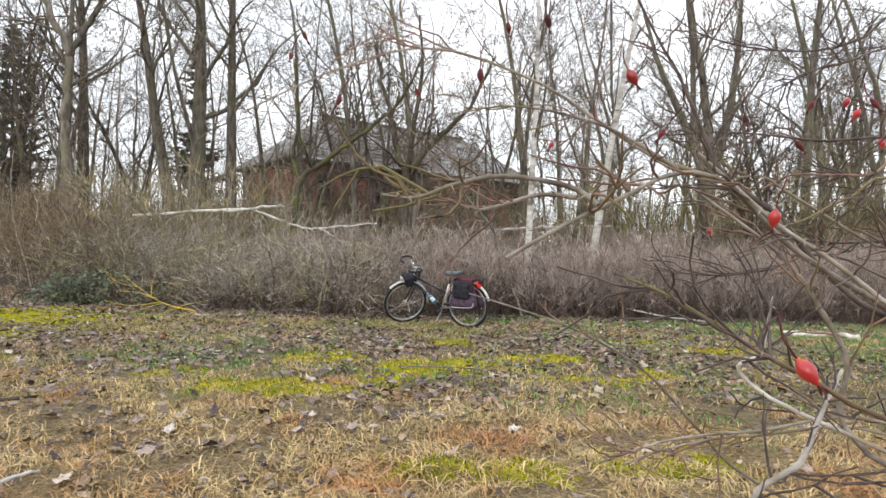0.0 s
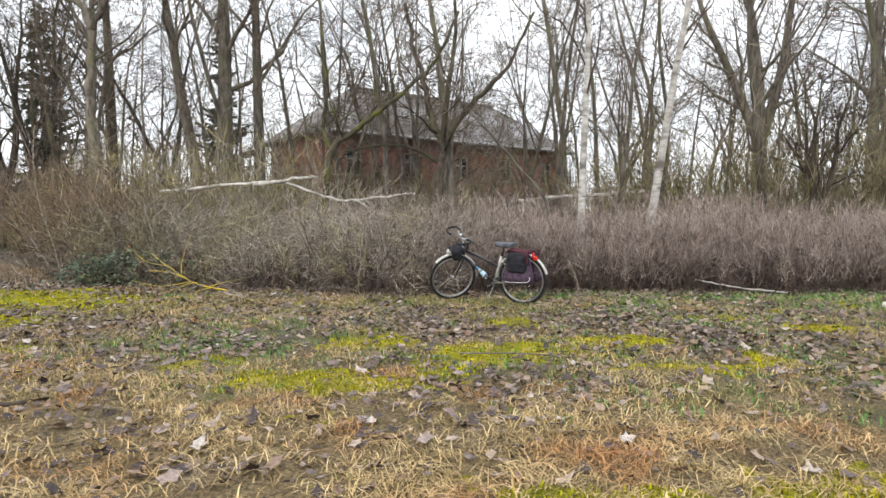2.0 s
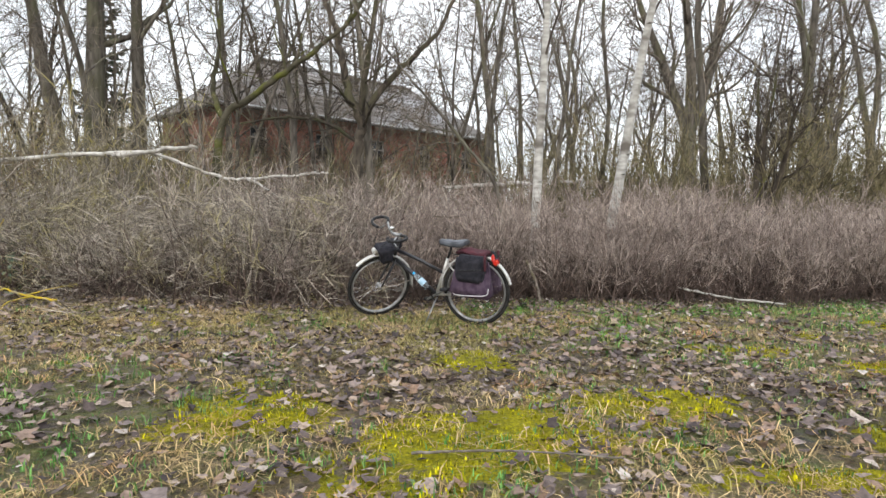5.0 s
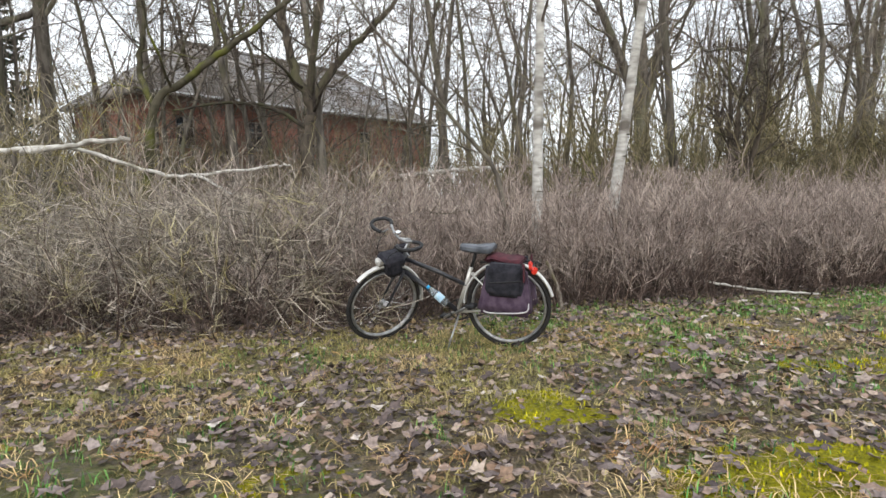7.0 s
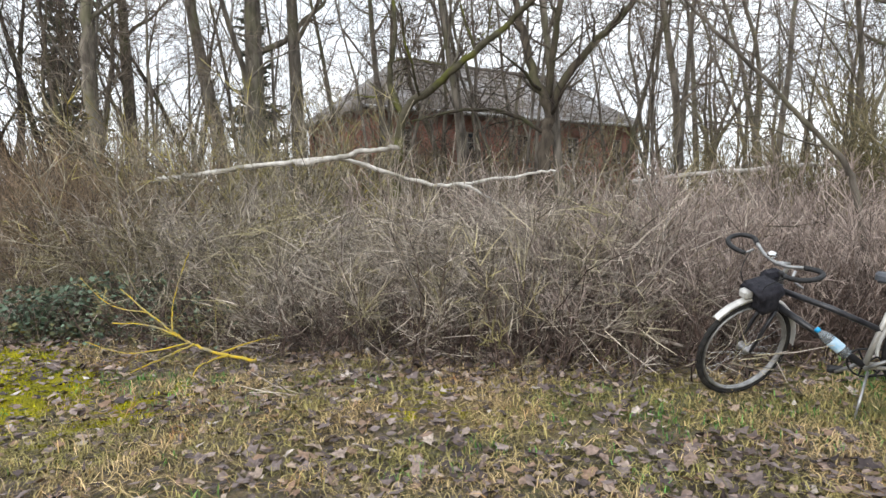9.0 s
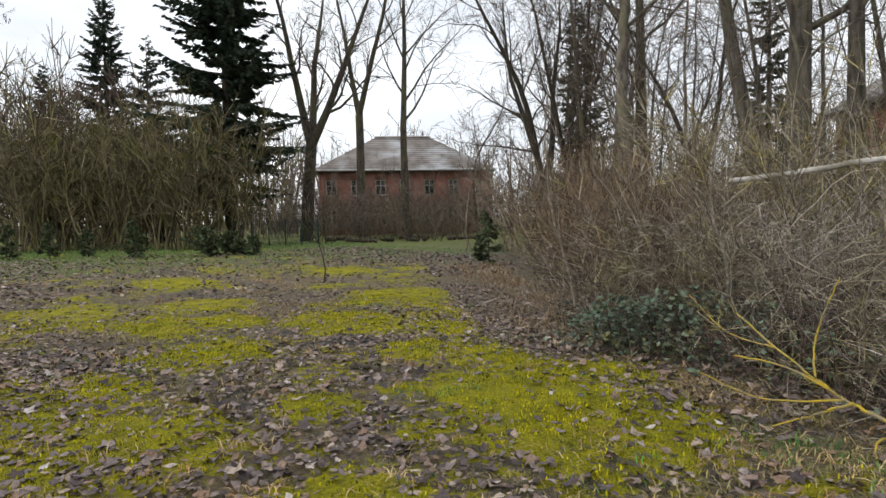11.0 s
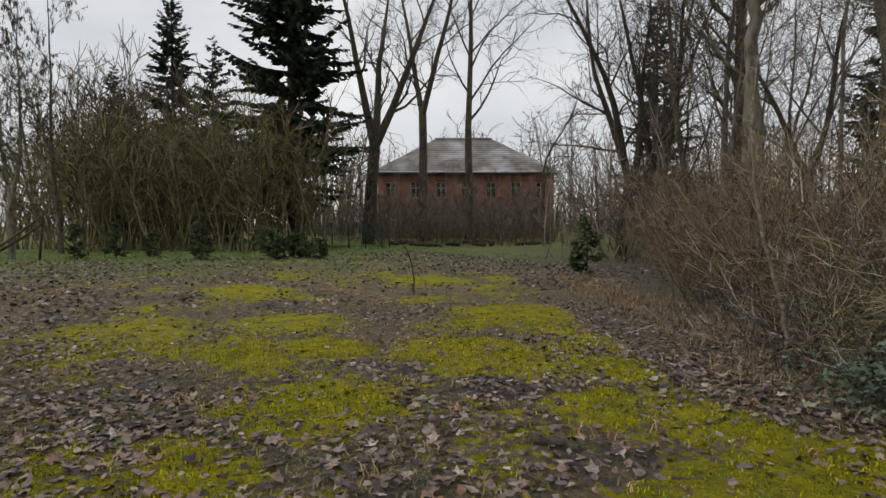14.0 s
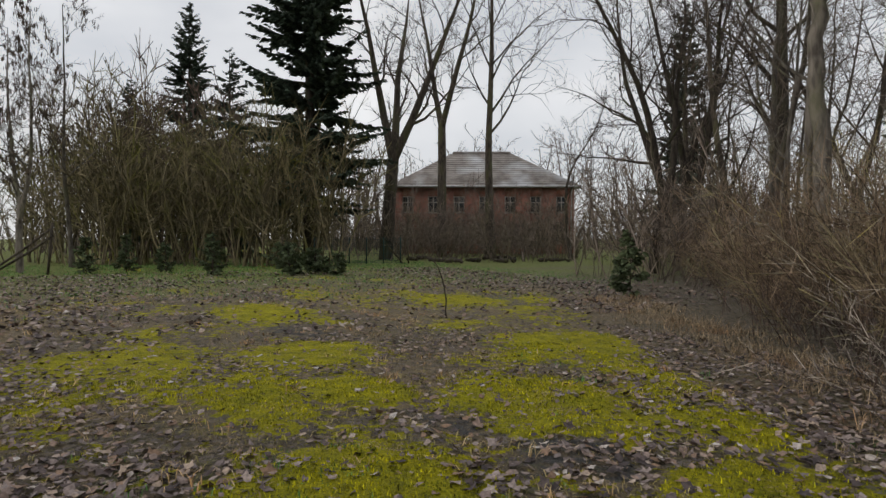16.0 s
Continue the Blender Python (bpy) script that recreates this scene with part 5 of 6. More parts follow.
# ---------- brick houses ----------
def brick_house(name, m, length, depth, eave, rise, cols, label, gutter_side=True):
    """A two-storey brick house with a hipped tile roof; local y = 0 is the front, x from 0 to length."""
    ob = empty(name, m)
    t = 0.4
    w_w, w_h = 1.05, 1.55
    rows_z = (1.0, 3.9)

    def wall(along, size, place, with_windows, wall_name):
        # bricks left standing round each opening, built as upright and level bands
        g = Geo()
        n = cols if with_windows else 0
        pitch = size / max(n, 1)
        edges = [0.0]
        for i in range(n):
            c = pitch * (i + 0.5)
            edges += [c - w_w / 2, c + w_w / 2]
        edges.append(size)
        for i in range(len(edges) - 1):
            a, b = edges[i], edges[i + 1]
            if i % 2 == 0:
                bands = [(0, eave)]
            else:
                bands = [(0, rows_z[0]), (rows_z[0] + w_h, rows_z[1]), (rows_z[1] + w_h, eave)]
            for z0, z1 in bands:
                c, s = place((a + b) / 2, (z0 + z1) / 2), (b - a, t, z1 - z0)
                g.box(c, s if along == "x" else (t, b - a, z1 - z0))
        return part("wall", g, M_BRICK, ob, smooth=False)

    wall("x", length, lambda s, z: (s, t / 2, z), True, "front")
    wall("x", length, lambda s, z: (s, depth - t / 2, z), False, "back")
    wall("y", depth - 2 * t, lambda s, z: (t / 2, s + t, z), False, "side")
    wall("y", depth - 2 * t, lambda s, z: (length - t / 2, s + t, z), False, "side")
    pitch = length / cols
    for i in range(cols):
        for z in rows_z:
            c = pitch * (i + 0.5)
            win = empty("window")
            win.parent = ob
            g = Geo()
            for dx in (-w_w / 2 + 0.05, 0.0, w_w / 2 - 0.05):
                g.box((c + dx, 0.14, z + w_h / 2), (0.09, 0.08, w_h))
            for dz in (0.05, w_h * 0.62, w_h - 0.05):
                g.box((c, 0.137, z + dz), (w_w - 0.19, 0.074, 0.08))
            part("frame", g, M_FRAME, win, smooth=False)
            g = Geo()
            g.box((c, 0.16, z + w_h / 2), (w_w - 0.02, 0.012, w_h - 0.02))
            part("pane", g, M_PANE, win, smooth=False)
            g = Geo()
            g.box((c, -0.03, z - 0.04), (w_w + 0.16, 0.2, 0.08))
            part("sill", g, M_CONCRETE, win, smooth=False)
    o = 0.55
    run = depth / 2 + o
    g = Geo()
    v = [(-o, -o, eave), (length + o, -o, eave), (length + o, depth + o, eave), (-o, depth + o, eave), (run - o, depth / 2, eave + rise), (length - run + o, depth / 2, eave + rise)]
    v += [(x, y, z - 0.18) for x, y, z in v]
    g.add(v, [(0, 1, 5, 4), (2, 3, 4, 5), (6, 10, 11, 7), (8, 11, 10, 9), (0, 6, 7, 1), (1, 7, 8, 2), (2, 8, 9, 3), (3, 9, 6, 0)], [(1, 2, 5), (3, 0, 4), (7, 11, 8), (9, 10, 6)])
    roof = part("roof", g, M_TILE, ob, "grey-brown tiles with sky reflections painted as pale patches", smooth=False)
    # tile courses standing proud of the slope
    rows = int(run / 0.36)
    for k in range(1, rows):
        f = k / rows
        y, z = -o + run * f, eave + rise * f + 0.012
        x0, x1 = -o + run * f, length + o - run * f
        g = Geo()
        g.tube([(x0, y, z), ((x0 + x1) / 2, y, z + 0.01), (x1, y, z)], 0.03, 4)
        part("tile_course", g, M_TILE, roof)
    g = Geo()
    g.tube([(run - o, depth / 2, eave + rise + 0.05), (length - run + o, depth / 2, eave + rise + 0.05)], 0.12, 6)
    part("ridge", g, M_TILE, roof)
    if gutter_side:
        g = Geo()
        g.tube([(-o, -o - 0.08, eave - 0.05), (length / 2, -o - 0.08, eave - 0.07), (length + o, -o - 0.08, eave - 0.05)], 0.09, 8)
        part("gutter", g, M_GUTTER, ob)
        g = Geo()
        g.tube([(length - 0.3, -o, eave - 0.1), (length - 0.3, -0.08, eave - 0.6), (length - 0.3, -0.08, 0.1)], 0.05, 8)
        part("downpipe", g, M_GUTTER, ob)
    return tagged(ob, label, "house")


def build_houses():
    brick_house("house", pose(-60.0, 31.2, 0, 0, 0, 61), 17, 11, 6.4, 3.9, 7, "two-storey red-brick house with a hipped tile roof")
    brick_house("house", pose(-12.5, 36.2, 0, 0, 0, 46), 20.5, 8, 6.4, 3.6, 5, "red-brick house behind the wood with a grey roof")


# ---------- bicycle ----------
def wheel(name, r, centre, turn, parent):
    """A spoked wheel about its axle; turn is its steering angle in degrees."""
    ob = empty(name)
    ob.parent = parent
    ob.matrix_basis = Matrix.Translation(centre) @ pose(0, 0, 0, 0, 0, turn)
    a = np.linspace(0, 2 * math.pi, 49)
    ring = lambda rr, y=0.0: np.stack([rr * np.cos(a), np.full(49, y), rr * np.sin(a)], 1)
    g = Geo()
    g.tube(ring(r - 0.019), 0.019, 8)
    part("tyre", g, M_TYRE, ob, "black rubber tyre")
    g = Geo()
    for y in (-0.011, 0.011):
        g.tube(ring(r - 0.046, y), 0.008, 6)
    g.tube(ring(r - 0.050), 0.011, 6)
    part("rim", g, M_ALLOY, ob, "grey alloy rim")
    g = Geo()
    g.tube([(0, -0.05, 0), (0, -0.03, 0), (0, 0.03, 0), (0, 0.05, 0)], (0.008, 0.02, 0.02, 0.008), 10)
    for y in (-0.032, 0.032):
        g.tube([(0, y - 0.003, 0), (0, y + 0.003, 0)], 0.03, 12, cap=True)
    part("hub", g, M_ALLOY, ob)
    g = Geo()
    g.tube([(0.028, 0.03, 0), (r - 0.055, 0.002, 0.05)], 0.0013, 3)
    spoke = g.mesh("spoke", M_CHROME)
    for k in range(28):
        s = new("spoke", spoke)
        s.parent = ob
        s.matrix_basis = Matrix.Rotation(2 * math.pi * k / 28, 4, "Y") @ (Matrix.Scale(-1, 4, (0, 1, 0)) if k % 2 else Matrix.Identity(4))
    return ob


def arc(r, a0, a1, k, cx, cz, y=0.0):
    a = np.radians(np.linspace(a0, a1, k))
    return np.stack([cx + r * np.cos(a), np.full(k, y), cz + r * np.sin(a)], 1)


def guard(line, width, parent, name="mudguard", label=""):
    """A curved strip with rolled edges along a line in the wheel's plane."""
    g = Geo()
    k = len(line)
    t = np.gradient(line, axis=0)
    t /= np.linalg.norm(t, axis=1)[:, None]
    out = np.stack([t[:, 2], np.zeros(k), -t[:, 0]], 1)
    if (out[k // 2] @ (line[k // 2] - line.mean(0))) < 0:
        out = -out
    prof = [(-1, -0.012), (-0.7, 0.003), (0, 0.009), (0.7, 0.003), (1, -0.012), (0.7, -0.001), (0, 0.005), (-0.7, -0.001)]
    v = np.stack([line + np.array((0, s * width / 2, 0)) + out * h for s, h in prof], 1)
    g.add(v.reshape(-1, 3), tube_faces(k, 8))
    return part(name, g, M_GUARD, parent, label)


def build_bicycle():
    b = empty("bicycle")
    R, half = 0.345, 0.54
    steer = 50
    ax_f, ax_r = Vector((half, 0, R)), Vector((-half, 0, R))
    head_top, head_low = Vector((0.32, 0, 0.76)), Vector((0.365, 0, 0.64))
    bracket, seat_top = Vector((-0.115, 0, 0.285)), Vector((-0.245, 0, 0.66))

    def tube(name, pts, r, material, parent=b, label="", sides=10):
        g = Geo()
        g.tube(pts, r, sides, cap=True)
        return part(name, g, material, parent, label)

    rear = wheel("rear_wheel", R, ax_r, 0, b)
    g = Geo()
    for rr in (0.03, 0.036, 0.042):
        g.tube([(0, 0.034 + (0.045 - rr), 0), (0, 0.038 + (0.045 - rr), 0)], rr, 16, cap=True)
    part("sprocket", g, M_BLACK, rear)
    fr = empty("frame")
    fr.parent = b
    tube("down_tube", [head_low, (0.12, 0, 0.46), bracket], 0.022, M_PAINT_BLACK, fr, "black lower tube")
    tube("top_tube", [head_top - Vector((0, 0, 0.04)), (0.05, 0, 0.62), (-0.2, 0, 0.505)], (0.019, 0.019, 0.017), M_PAINT_BLACK, fr, "black sloping tube fading to silver")
    tube("seat_tube", [bracket, (-0.19, 0, 0.5), seat_top], 0.017, M_PAINT_SILVER, fr, "silver seat tube")
    tube("head_tube", [head_low, head_top], 0.022, M_PAINT_BLACK, fr)
    for y in (-1, 1):
        tube("chain_stay", [bracket + Vector((0, 0.03 * y, 0)), (-0.35, 0.055 * y, 0.31), ax_r + Vector((0, 0.062 * y, 0))], 0.010, M_PAINT_SILVER, fr)
        tube("seat_stay", [seat_top + Vector((0, 0.02 * y, -0.05)), (-0.38, 0.05 * y, 0.49), ax_r + Vector((0, 0.062 * y, 0))], 0.008, M_PAINT_SILVER, fr)
    # saddle and post
    tube("seat_post", [seat_top, (-0.27, 0, 0.72), (-0.285, 0, 0.785)], 0.013, M_BLACK)
    sad = bevelled("saddle", (-0.30, 0, 0.815), (0.28, 0.19, 0.065), M_SADDLE, b, 0.012, pose(0, 0, 0, 0, -5, 0), "worn grey vinyl saddle", lambda c: (c.x, c.y * (0.28 + 0.95 * min(1, max(0, 0.55 - c.x / 0.27))), c.z + (0.02 if c.x < -0.09 else 0.0) - 0.12 * abs(c.y) * (c.z > 0)))
    g = Geo()
    for y in (-0.025, 0.025):
        g.tube([(-0.22, y * 0.5, 0.805), (-0.28, y, 0.785), (-0.38, y * 1.8, 0.805)], 0.004, 6)
    part("saddle_rails", g, M_CHROME, sad)
    # cranks
    crank = empty("crankset")
    crank.parent = b
    g = Geo()
    ring = arc(0.085, 0, 360, 37, bracket.x, bracket.z, -0.05)
    g.tube(ring, 0.006, 6)
    for k in range(5):
        a = 2 * math.pi * k / 5
        g.tube([(bracket.x, -0.05, bracket.z), (bracket.x + 0.085 * math.cos(a), -0.05, bracket.z + 0.085 * math.sin(a))], 0.006, 5)
    part("chainring", g, M_BLACK, crank)
    for y, a in ((0.075, 150), (-0.075, -30)):
        e = Vector((bracket.x + 0.17 * math.cos(radians(a)), y, bracket.z + 0.17 * math.sin(radians(a))))
        tube("crank_arm", [(bracket.x, y * 0.9, bracket.z), e], (0.013, 0.010), M_ALLOY, crank)
        bevelled("pedal", (e.x, e.y + math.copysign(0.055, y), e.z), (0.085, 0.09, 0.025), M_BLACK, crank, 0.005)
    g = Geo()
    for s in (-1, 1):
        g.tube([(bracket.x, -0.05, bracket.z + 0.088 * s), (ax_r.x, -0.045, ax_r.z + 0.038 * s)], 0.005, 4)
    part("chain", g, M_BLACK, crank)
    # steered front: fork, wheel, guard, bars
    front = empty("front_assembly")
    front.parent = b
    pivot = Vector((0.40, 0, R))
    axis_ = (head_top - head_low).normalized()
    front.matrix_basis = Matrix.Translation(head_low) @ Matrix.Rotation(radians(steer), 4, axis_) @ Matrix.Translation(-head_low)
    wf = wheel("front_wheel", R, ax_f, 0, b)
    wf.matrix_basis = front.matrix_basis @ Matrix.Translation(ax_f)
    for y in (-1, 1):
        tube("fork_blade", [head_low + Vector((0, 0.045 * y, -0.02)), (0.43, 0.052 * y, 0.52), ax_f + Vector((0, 0.055 * y, 0))], (0.014, 0.013, 0.009), M_PAINT_BLACK, front)
        tube("guard_stay", [ax_f + Vector((0, 0.058 * y, 0)), (half - 0.34, 0.026 * y, R - 0.14)], 0.0025, M_CHROME, front, sides=5)
    tube("fork_crown", [head_low + Vector((0, -0.05, -0.02)), head_low + Vector((0, 0.05, -0.02))], 0.016, M_PAINT_BLACK, front)
    guard(arc(R + 0.022, 52, 192, 26, half, R), 0.058, front, "front_mudguard", "silver front mudguard")
    bars = empty("handlebar")
    bars.parent = b
    bars.matrix_basis = front.matrix_basis
    up = head_top + axis_ * 0.13
    tube("stem", [head_top, head_top + axis_ * 0.09, up, up + Vector((0.09, 0, 0.03))], (0.014, 0.014, 0.016, 0.016), M_ALLOY, bars)
    mid = up + Vector((0.09, 0, 0.03))
    for y in (-1, 1):
        tube("bar", spline([mid, mid + Vector((0.0, 0.1 * y, 0.02)), mid + Vector((-0.02, 0.19 * y, 0.05))], 9), 0.011, M_ALLOY, bars, "bare silver bar")
        loop = [(-0.02, 0.19, 0.05), (-0.05, 0.26, 0.055), (-0.02, 0.32, 0.06), (0.05, 0.335, 0.06), (0.11, 0.30, 0.055), (0.13, 0.22, 0.045), (0.10, 0.15, 0.03)]
        tube("grip", spline([mid + Vector((x, v * y, z)) for x, v, z in loop], 26), 0.0155, M_BLACK, bars, "looped bar end wrapped in black foam")
        tube("brake_lever", spline([mid + Vector((0.02, 0.17 * y, 0.03)), mid + Vector((0.06, 0.2 * y, 0.0)), mid + Vector((0.06, 0.28 * y, -0.02))], 9), (0.008,) * 5 + (0.006,) * 4, M_ALLOY, bars)
        g = Geo()
        g.tube(spline([mid + Vector((0.04, 0.18 * y, 0.01)), mid + Vector((0.16, 0.1 * y, -0.08)), mid + Vector((0.1, 0.02 * y, -0.28)), head_low + Vector((0.03, 0.01 * y, 0.0))], 14), 0.003, 5)
        part("brake_cable", g, M_BLACK, bars)
    bell = bevelled("bell", mid + Vector((-0.01, -0.05, 0.035)), (0.05, 0.05, 0.035), M_CHROME, bars, 0.012)
    bag = bevelled("handlebar_bag", mid + Vector((0.10, 0.02, -0.19)), (0.13, 0.19, 0.18), M_CLOTH, bars, 0.02, label="black cloth handlebar bag", shape=lambda c: (c.x * (1 + 0.5 * (c.z > 0.05)), c.y * (1 - 0.6 * max(0, -c.z)), c.z))
    bevelled("pocket", mid + Vector((-0.05, -0.08, -0.16)), (0.13, 0.09, 0.12), M_CLOTH, bars, 0.02, label="small black side pouch")
    bevelled("head_lamp", (half + 0.02, 0, 0.755), (0.06, 0.07, 0.06), M_GUARD, front, 0.012, label="silver headlamp under the bag")
    # rear guard, rack, lamp
    guard(arc(R + 0.022, 2, 166, 30, -half, R)[::-1], 0.06, b, "rear_mudguard", "silver rear mudguard")
    rack = empty("rack")
    rack.parent = b
    for y in (-0.05, 0.05):
        tube("rack_rail", [(-0.33, y, 0.71), (-0.6, y, 0.715), (-0.78, y * 0.7, 0.70)], 0.006, M_BLACK, rack, sides=6)
        for x in (-0.45, -0.66):
            tube("rack_leg", [(x, y, 0.71), (-half, y * 1.3, R + 0.01)], 0.005, M_BLACK, rack, sides=6)
    tube("rack_hoop", [(-0.78, -0.035, 0.70), (-0.80, 0, 0.695), (-0.78, 0.035, 0.70)], 0.006, M_BLACK, rack, sides=6)
    bevelled("tail_lamp", (-0.76, 0.04, 0.645), (0.045, 0.08, 0.055), M_RED, b, 0.012, label="red rear lamp")
    bevelled("reflector", (-0.735, 0.06, 0.69), (0.03, 0.04, 0.07), M_RED, b, 0.01, label="red plastic reflector strap")
    # panniers, both sides
    for y in (1, -1):
        pan = bevelled("pannier", (-0.55, 0.135 * y, 0.51), (0.37, 0.13, 0.38), M_PURPLE, b, 0.03, pose(0, 0, 0, 0, -4, 0), "faded purple-black cloth pannier", lambda c: (c.x * (1 - 0.16 * c.z / 0.18), c.y * (1 + 0.35 * (-c.z / 0.18) * (abs(c.y) > 0.03)), c.z))
        bevelled("flap", (-0.55, 0.165 * y, 0.585), (0.30, 0.12, 0.28), M_CLOTH, pan, 0.03, pose(0, 0, 0, 0, -4, 0), "black front pocket with a zip", lambda c: (c.x * (0.86 + 0.14 * (c.z > -0.08)), c.y, c.z))
        g = Geo()
        g.tube([(-0.69, 0.228 * y, 0.60), (-0.56, 0.231 * y, 0.592), (-0.43, 0.228 * y, 0.585)], 0.005, 5)
        part("zip", g, M_BLACK, pan)
        g = Geo()
        g.tube(spline([(-0.735, 0.20 * y, 0.42), (-0.715, 0.222 * y, 0.36), (-0.56, 0.226 * y, 0.345), (-0.40, 0.222 * y, 0.35), (-0.385, 0.20 * y, 0.40)], 20), 0.006, 6)
        part("piping", g, M_PIPING, pan, "pale grey piping")
        bevelled("strap", (-0.705, 0.205 * y, 0.66), (0.012, 0.05, 0.14), M_MAROON, pan, 0.003)
    bevelled("pannier_cover", (-0.53, 0.0, 0.735), (0.30, 0.27, 0.04), M_MAROON, b, 0.02, pose(0, 0, 0, 0, -3, 0), "dark bag top over the rack", lambda c: (c.x, c.y, c.z - 0.6 * c.y * c.y + 0.018 * math.sin(c.x * 18)))
    # bottle
    bot = empty("bottle")
    bot.parent = b
    bot.matrix_basis = Matrix.Translation((0.035, 0.045, 0.42)) @ pose(0, 0, 0, 0, 48, 0)
    g = Geo()
    g.tube([(0, 0, -0.10), (0, 0, -0.095), (0, 0, 0.05), (0, 0, 0.085), (0, 0, 0.10)], (0.02, 0.034, 0.034, 0.02, 0.013), 14, cap=True)
    part("flask", g, M_BOTTLE, bot, "clear plastic water bottle")
    g = Geo()
    g.tube([(0, 0, -0.05), (0, 0, 0.02)], 0.0348, 14)
    part("label_band", g, M_LABEL, bot)
    g = Geo()
    g.tube([(0, 0, 0.098), (0, 0, 0.122)], 0.016, 12, cap=True)
    part("cap", g, M_BLUE, bot, "blue screw cap")
    # stand on the near side
    tube("kickstand", [bracket + Vector((-0.02, 0.04, -0.02)), (-0.10, 0.13, 0.13), (-0.07, 0.20, 0.012)], (0.008, 0.008, 0.007), M_ALLOY, b, "leaning metal kickstand")
    lean = 5.0
    heading = math.degrees(math.atan2(0.40, -0.99))
    b.matrix_world = pose(BIKE.x, BIKE.y, 0.0, 0, 0, heading) @ pose(0, 0, 0, -lean, 0, 0)
    tagged(b, "silver and black bicycle with panniers on its stand", "bicycle")


# ---------- wild rose in front ----------
def build_rose():
    rng = np.random.default_rng(9)
    ob = empty("rose_bush", pose(0, 0, 0))
    foot = np.array((1.35, 2.9, 0.0))
    root = lambda p: [tuple(foot + rng.normal(0, 0.06, 3) * (1, 1, 0)), tuple((foot * 0.45 + np.array(p) * 0.55) * (1, 1, 0) + np.array((0.1, 0, p[2] * 0.75)))]
    canes = []
    canes.append(([(0.959, 3.07, 1.068), (0.811, 3.013, 1.146), (0.72, 2.982, 1.202), (0.633, 2.932, 1.272), (0.576, 2.895, 1.289), (0.525, 2.869, 1.283), (0.456, 2.77, 1.248), (0.373, 2.64, 1.206), (0.315, 2.593, 1.172)], 0.006, True, M_CANE))
    canes.append(([(0.932, 3.027, 1.073), (0.786, 2.97, 1.17), (0.698, 2.94, 1.221), (0.622, 2.921, 1.283), (0.578, 2.916, 1.322)], 0.0055, True, M_CANE_PALE))
    canes.append(([(0.873, 3.101, 1.117), (0.768, 3.109, 1.243), (0.689, 3.12, 1.306), (0.663, 3.137, 1.362), (0.628, 3.203, 1.505), (0.589, 3.219, 1.586), (0.526, 3.262, 1.748)], 0.0065, True, M_CANE_DARK))
    canes.append(([(0.585, 2.926, 1.293), (0.522, 2.959, 1.325), (0.445, 2.951, 1.374), (0.344, 2.939, 1.435), (0.193, 2.921, 1.479), (0.045, 2.924, 1.448), (-0.09, 2.908, 1.382)], 0.0036, False, M_CANE))
    canes.append(([(0.553, 2.923, 1.299), (0.484, 2.935, 1.346), (0.42, 2.948, 1.378), (0.311, 2.985, 1.406), (0.208, 3.024, 1.4)], 0.0032, False, M_CANE))
    canes.append(([(0.417, 2.726, 1.231), (0.389, 2.763, 1.256), (0.315, 2.714, 1.263), (0.264, 2.647, 1.247), (0.23, 2.603, 1.229), (0.2, 2.58, 1.229)], 0.004, False, M_CANE))
    canes.append(([(0.392, 2.723, 1.24), (0.348, 2.738, 1.244), (0.283, 2.73, 1.226), (0.244, 2.726, 1.239)], 0.0032, False, M_CANE))
    canes.append(([(0.675, 2.735, 1.027), (0.598, 2.666, 1.066), (0.568, 2.673, 1.083), (0.52, 2.677, 1.113), (0.482, 2.683, 1.136), (0.438, 2.678, 1.153)], 0.004, True, M_CANE_RED))
    canes.append(([(0.8, 3.293, 0.731), (0.698, 3.282, 0.825), (0.596, 3.27, 0.935), (0.491, 3.238, 1.004), (0.39, 3.196, 1.05), (0.242, 3.148, 1.098)], 0.0045, True, M_CANE))
    canes.append(([(0.992, 3.165, 0.883), (0.719, 3.083, 0.886), (0.575, 3.046, 0.875), (0.462, 3.002, 0.847)], 0.0045, True, M_CANE))
    canes.append(([(1.012, 3.197, 0.853), (0.731, 3.114, 0.87), (0.599, 3.069, 0.86), (0.503, 3.037, 0.835)], 0.0042, True, M_CANE))
    canes.append(([(0.664, 2.875, 0.821), (0.707, 2.88, 0.908), (0.739, 2.904, 0.959), (0.784, 2.939, 1.019)], 0.0075, True, M_CANE_PALE))
    canes.append(([(0.867, 3.05, 0.881), (0.836, 3.026, 1.017), (0.778, 3.009, 1.113), (0.738, 3.005, 1.168), (0.686, 3.009, 1.215), (0.613, 3.02, 1.272)], 0.0065, True, M_CANE))
    canes.append(([(1.188, 3.389, 1.598), (0.953, 3.312, 1.559), (0.886, 3.304, 1.535), (0.831, 3.297, 1.504)], 0.004, True, M_CANE_DARK))
    canes.append(([(1.156, 3.335, 1.388), (0.912, 3.287, 1.403), (0.802, 3.274, 1.414), (0.694, 3.231, 1.41), (0.608, 3.221, 1.403)], 0.0042, True, M_CANE_DARK))
    canes.append(([(0.981, 3.113, 1.292), (0.87, 3.101, 1.274), (0.806, 3.093, 1.241), (0.769, 3.089, 1.228)], 0.004, True, M_CANE_RED))
    canes.append(([(0.919, 3.156, 1.164), (0.753, 3.137, 1.151), (0.685, 3.129, 1.142), (0.607, 3.12, 1.146), (0.558, 3.115, 1.152)], 0.003, True, M_CANE_DARK))
    canes.append(([(0.687, 2.978, 0.978), (0.694, 2.979, 1.037), (0.716, 3.002, 1.116)], 0.005, True, M_CANE_PALE))
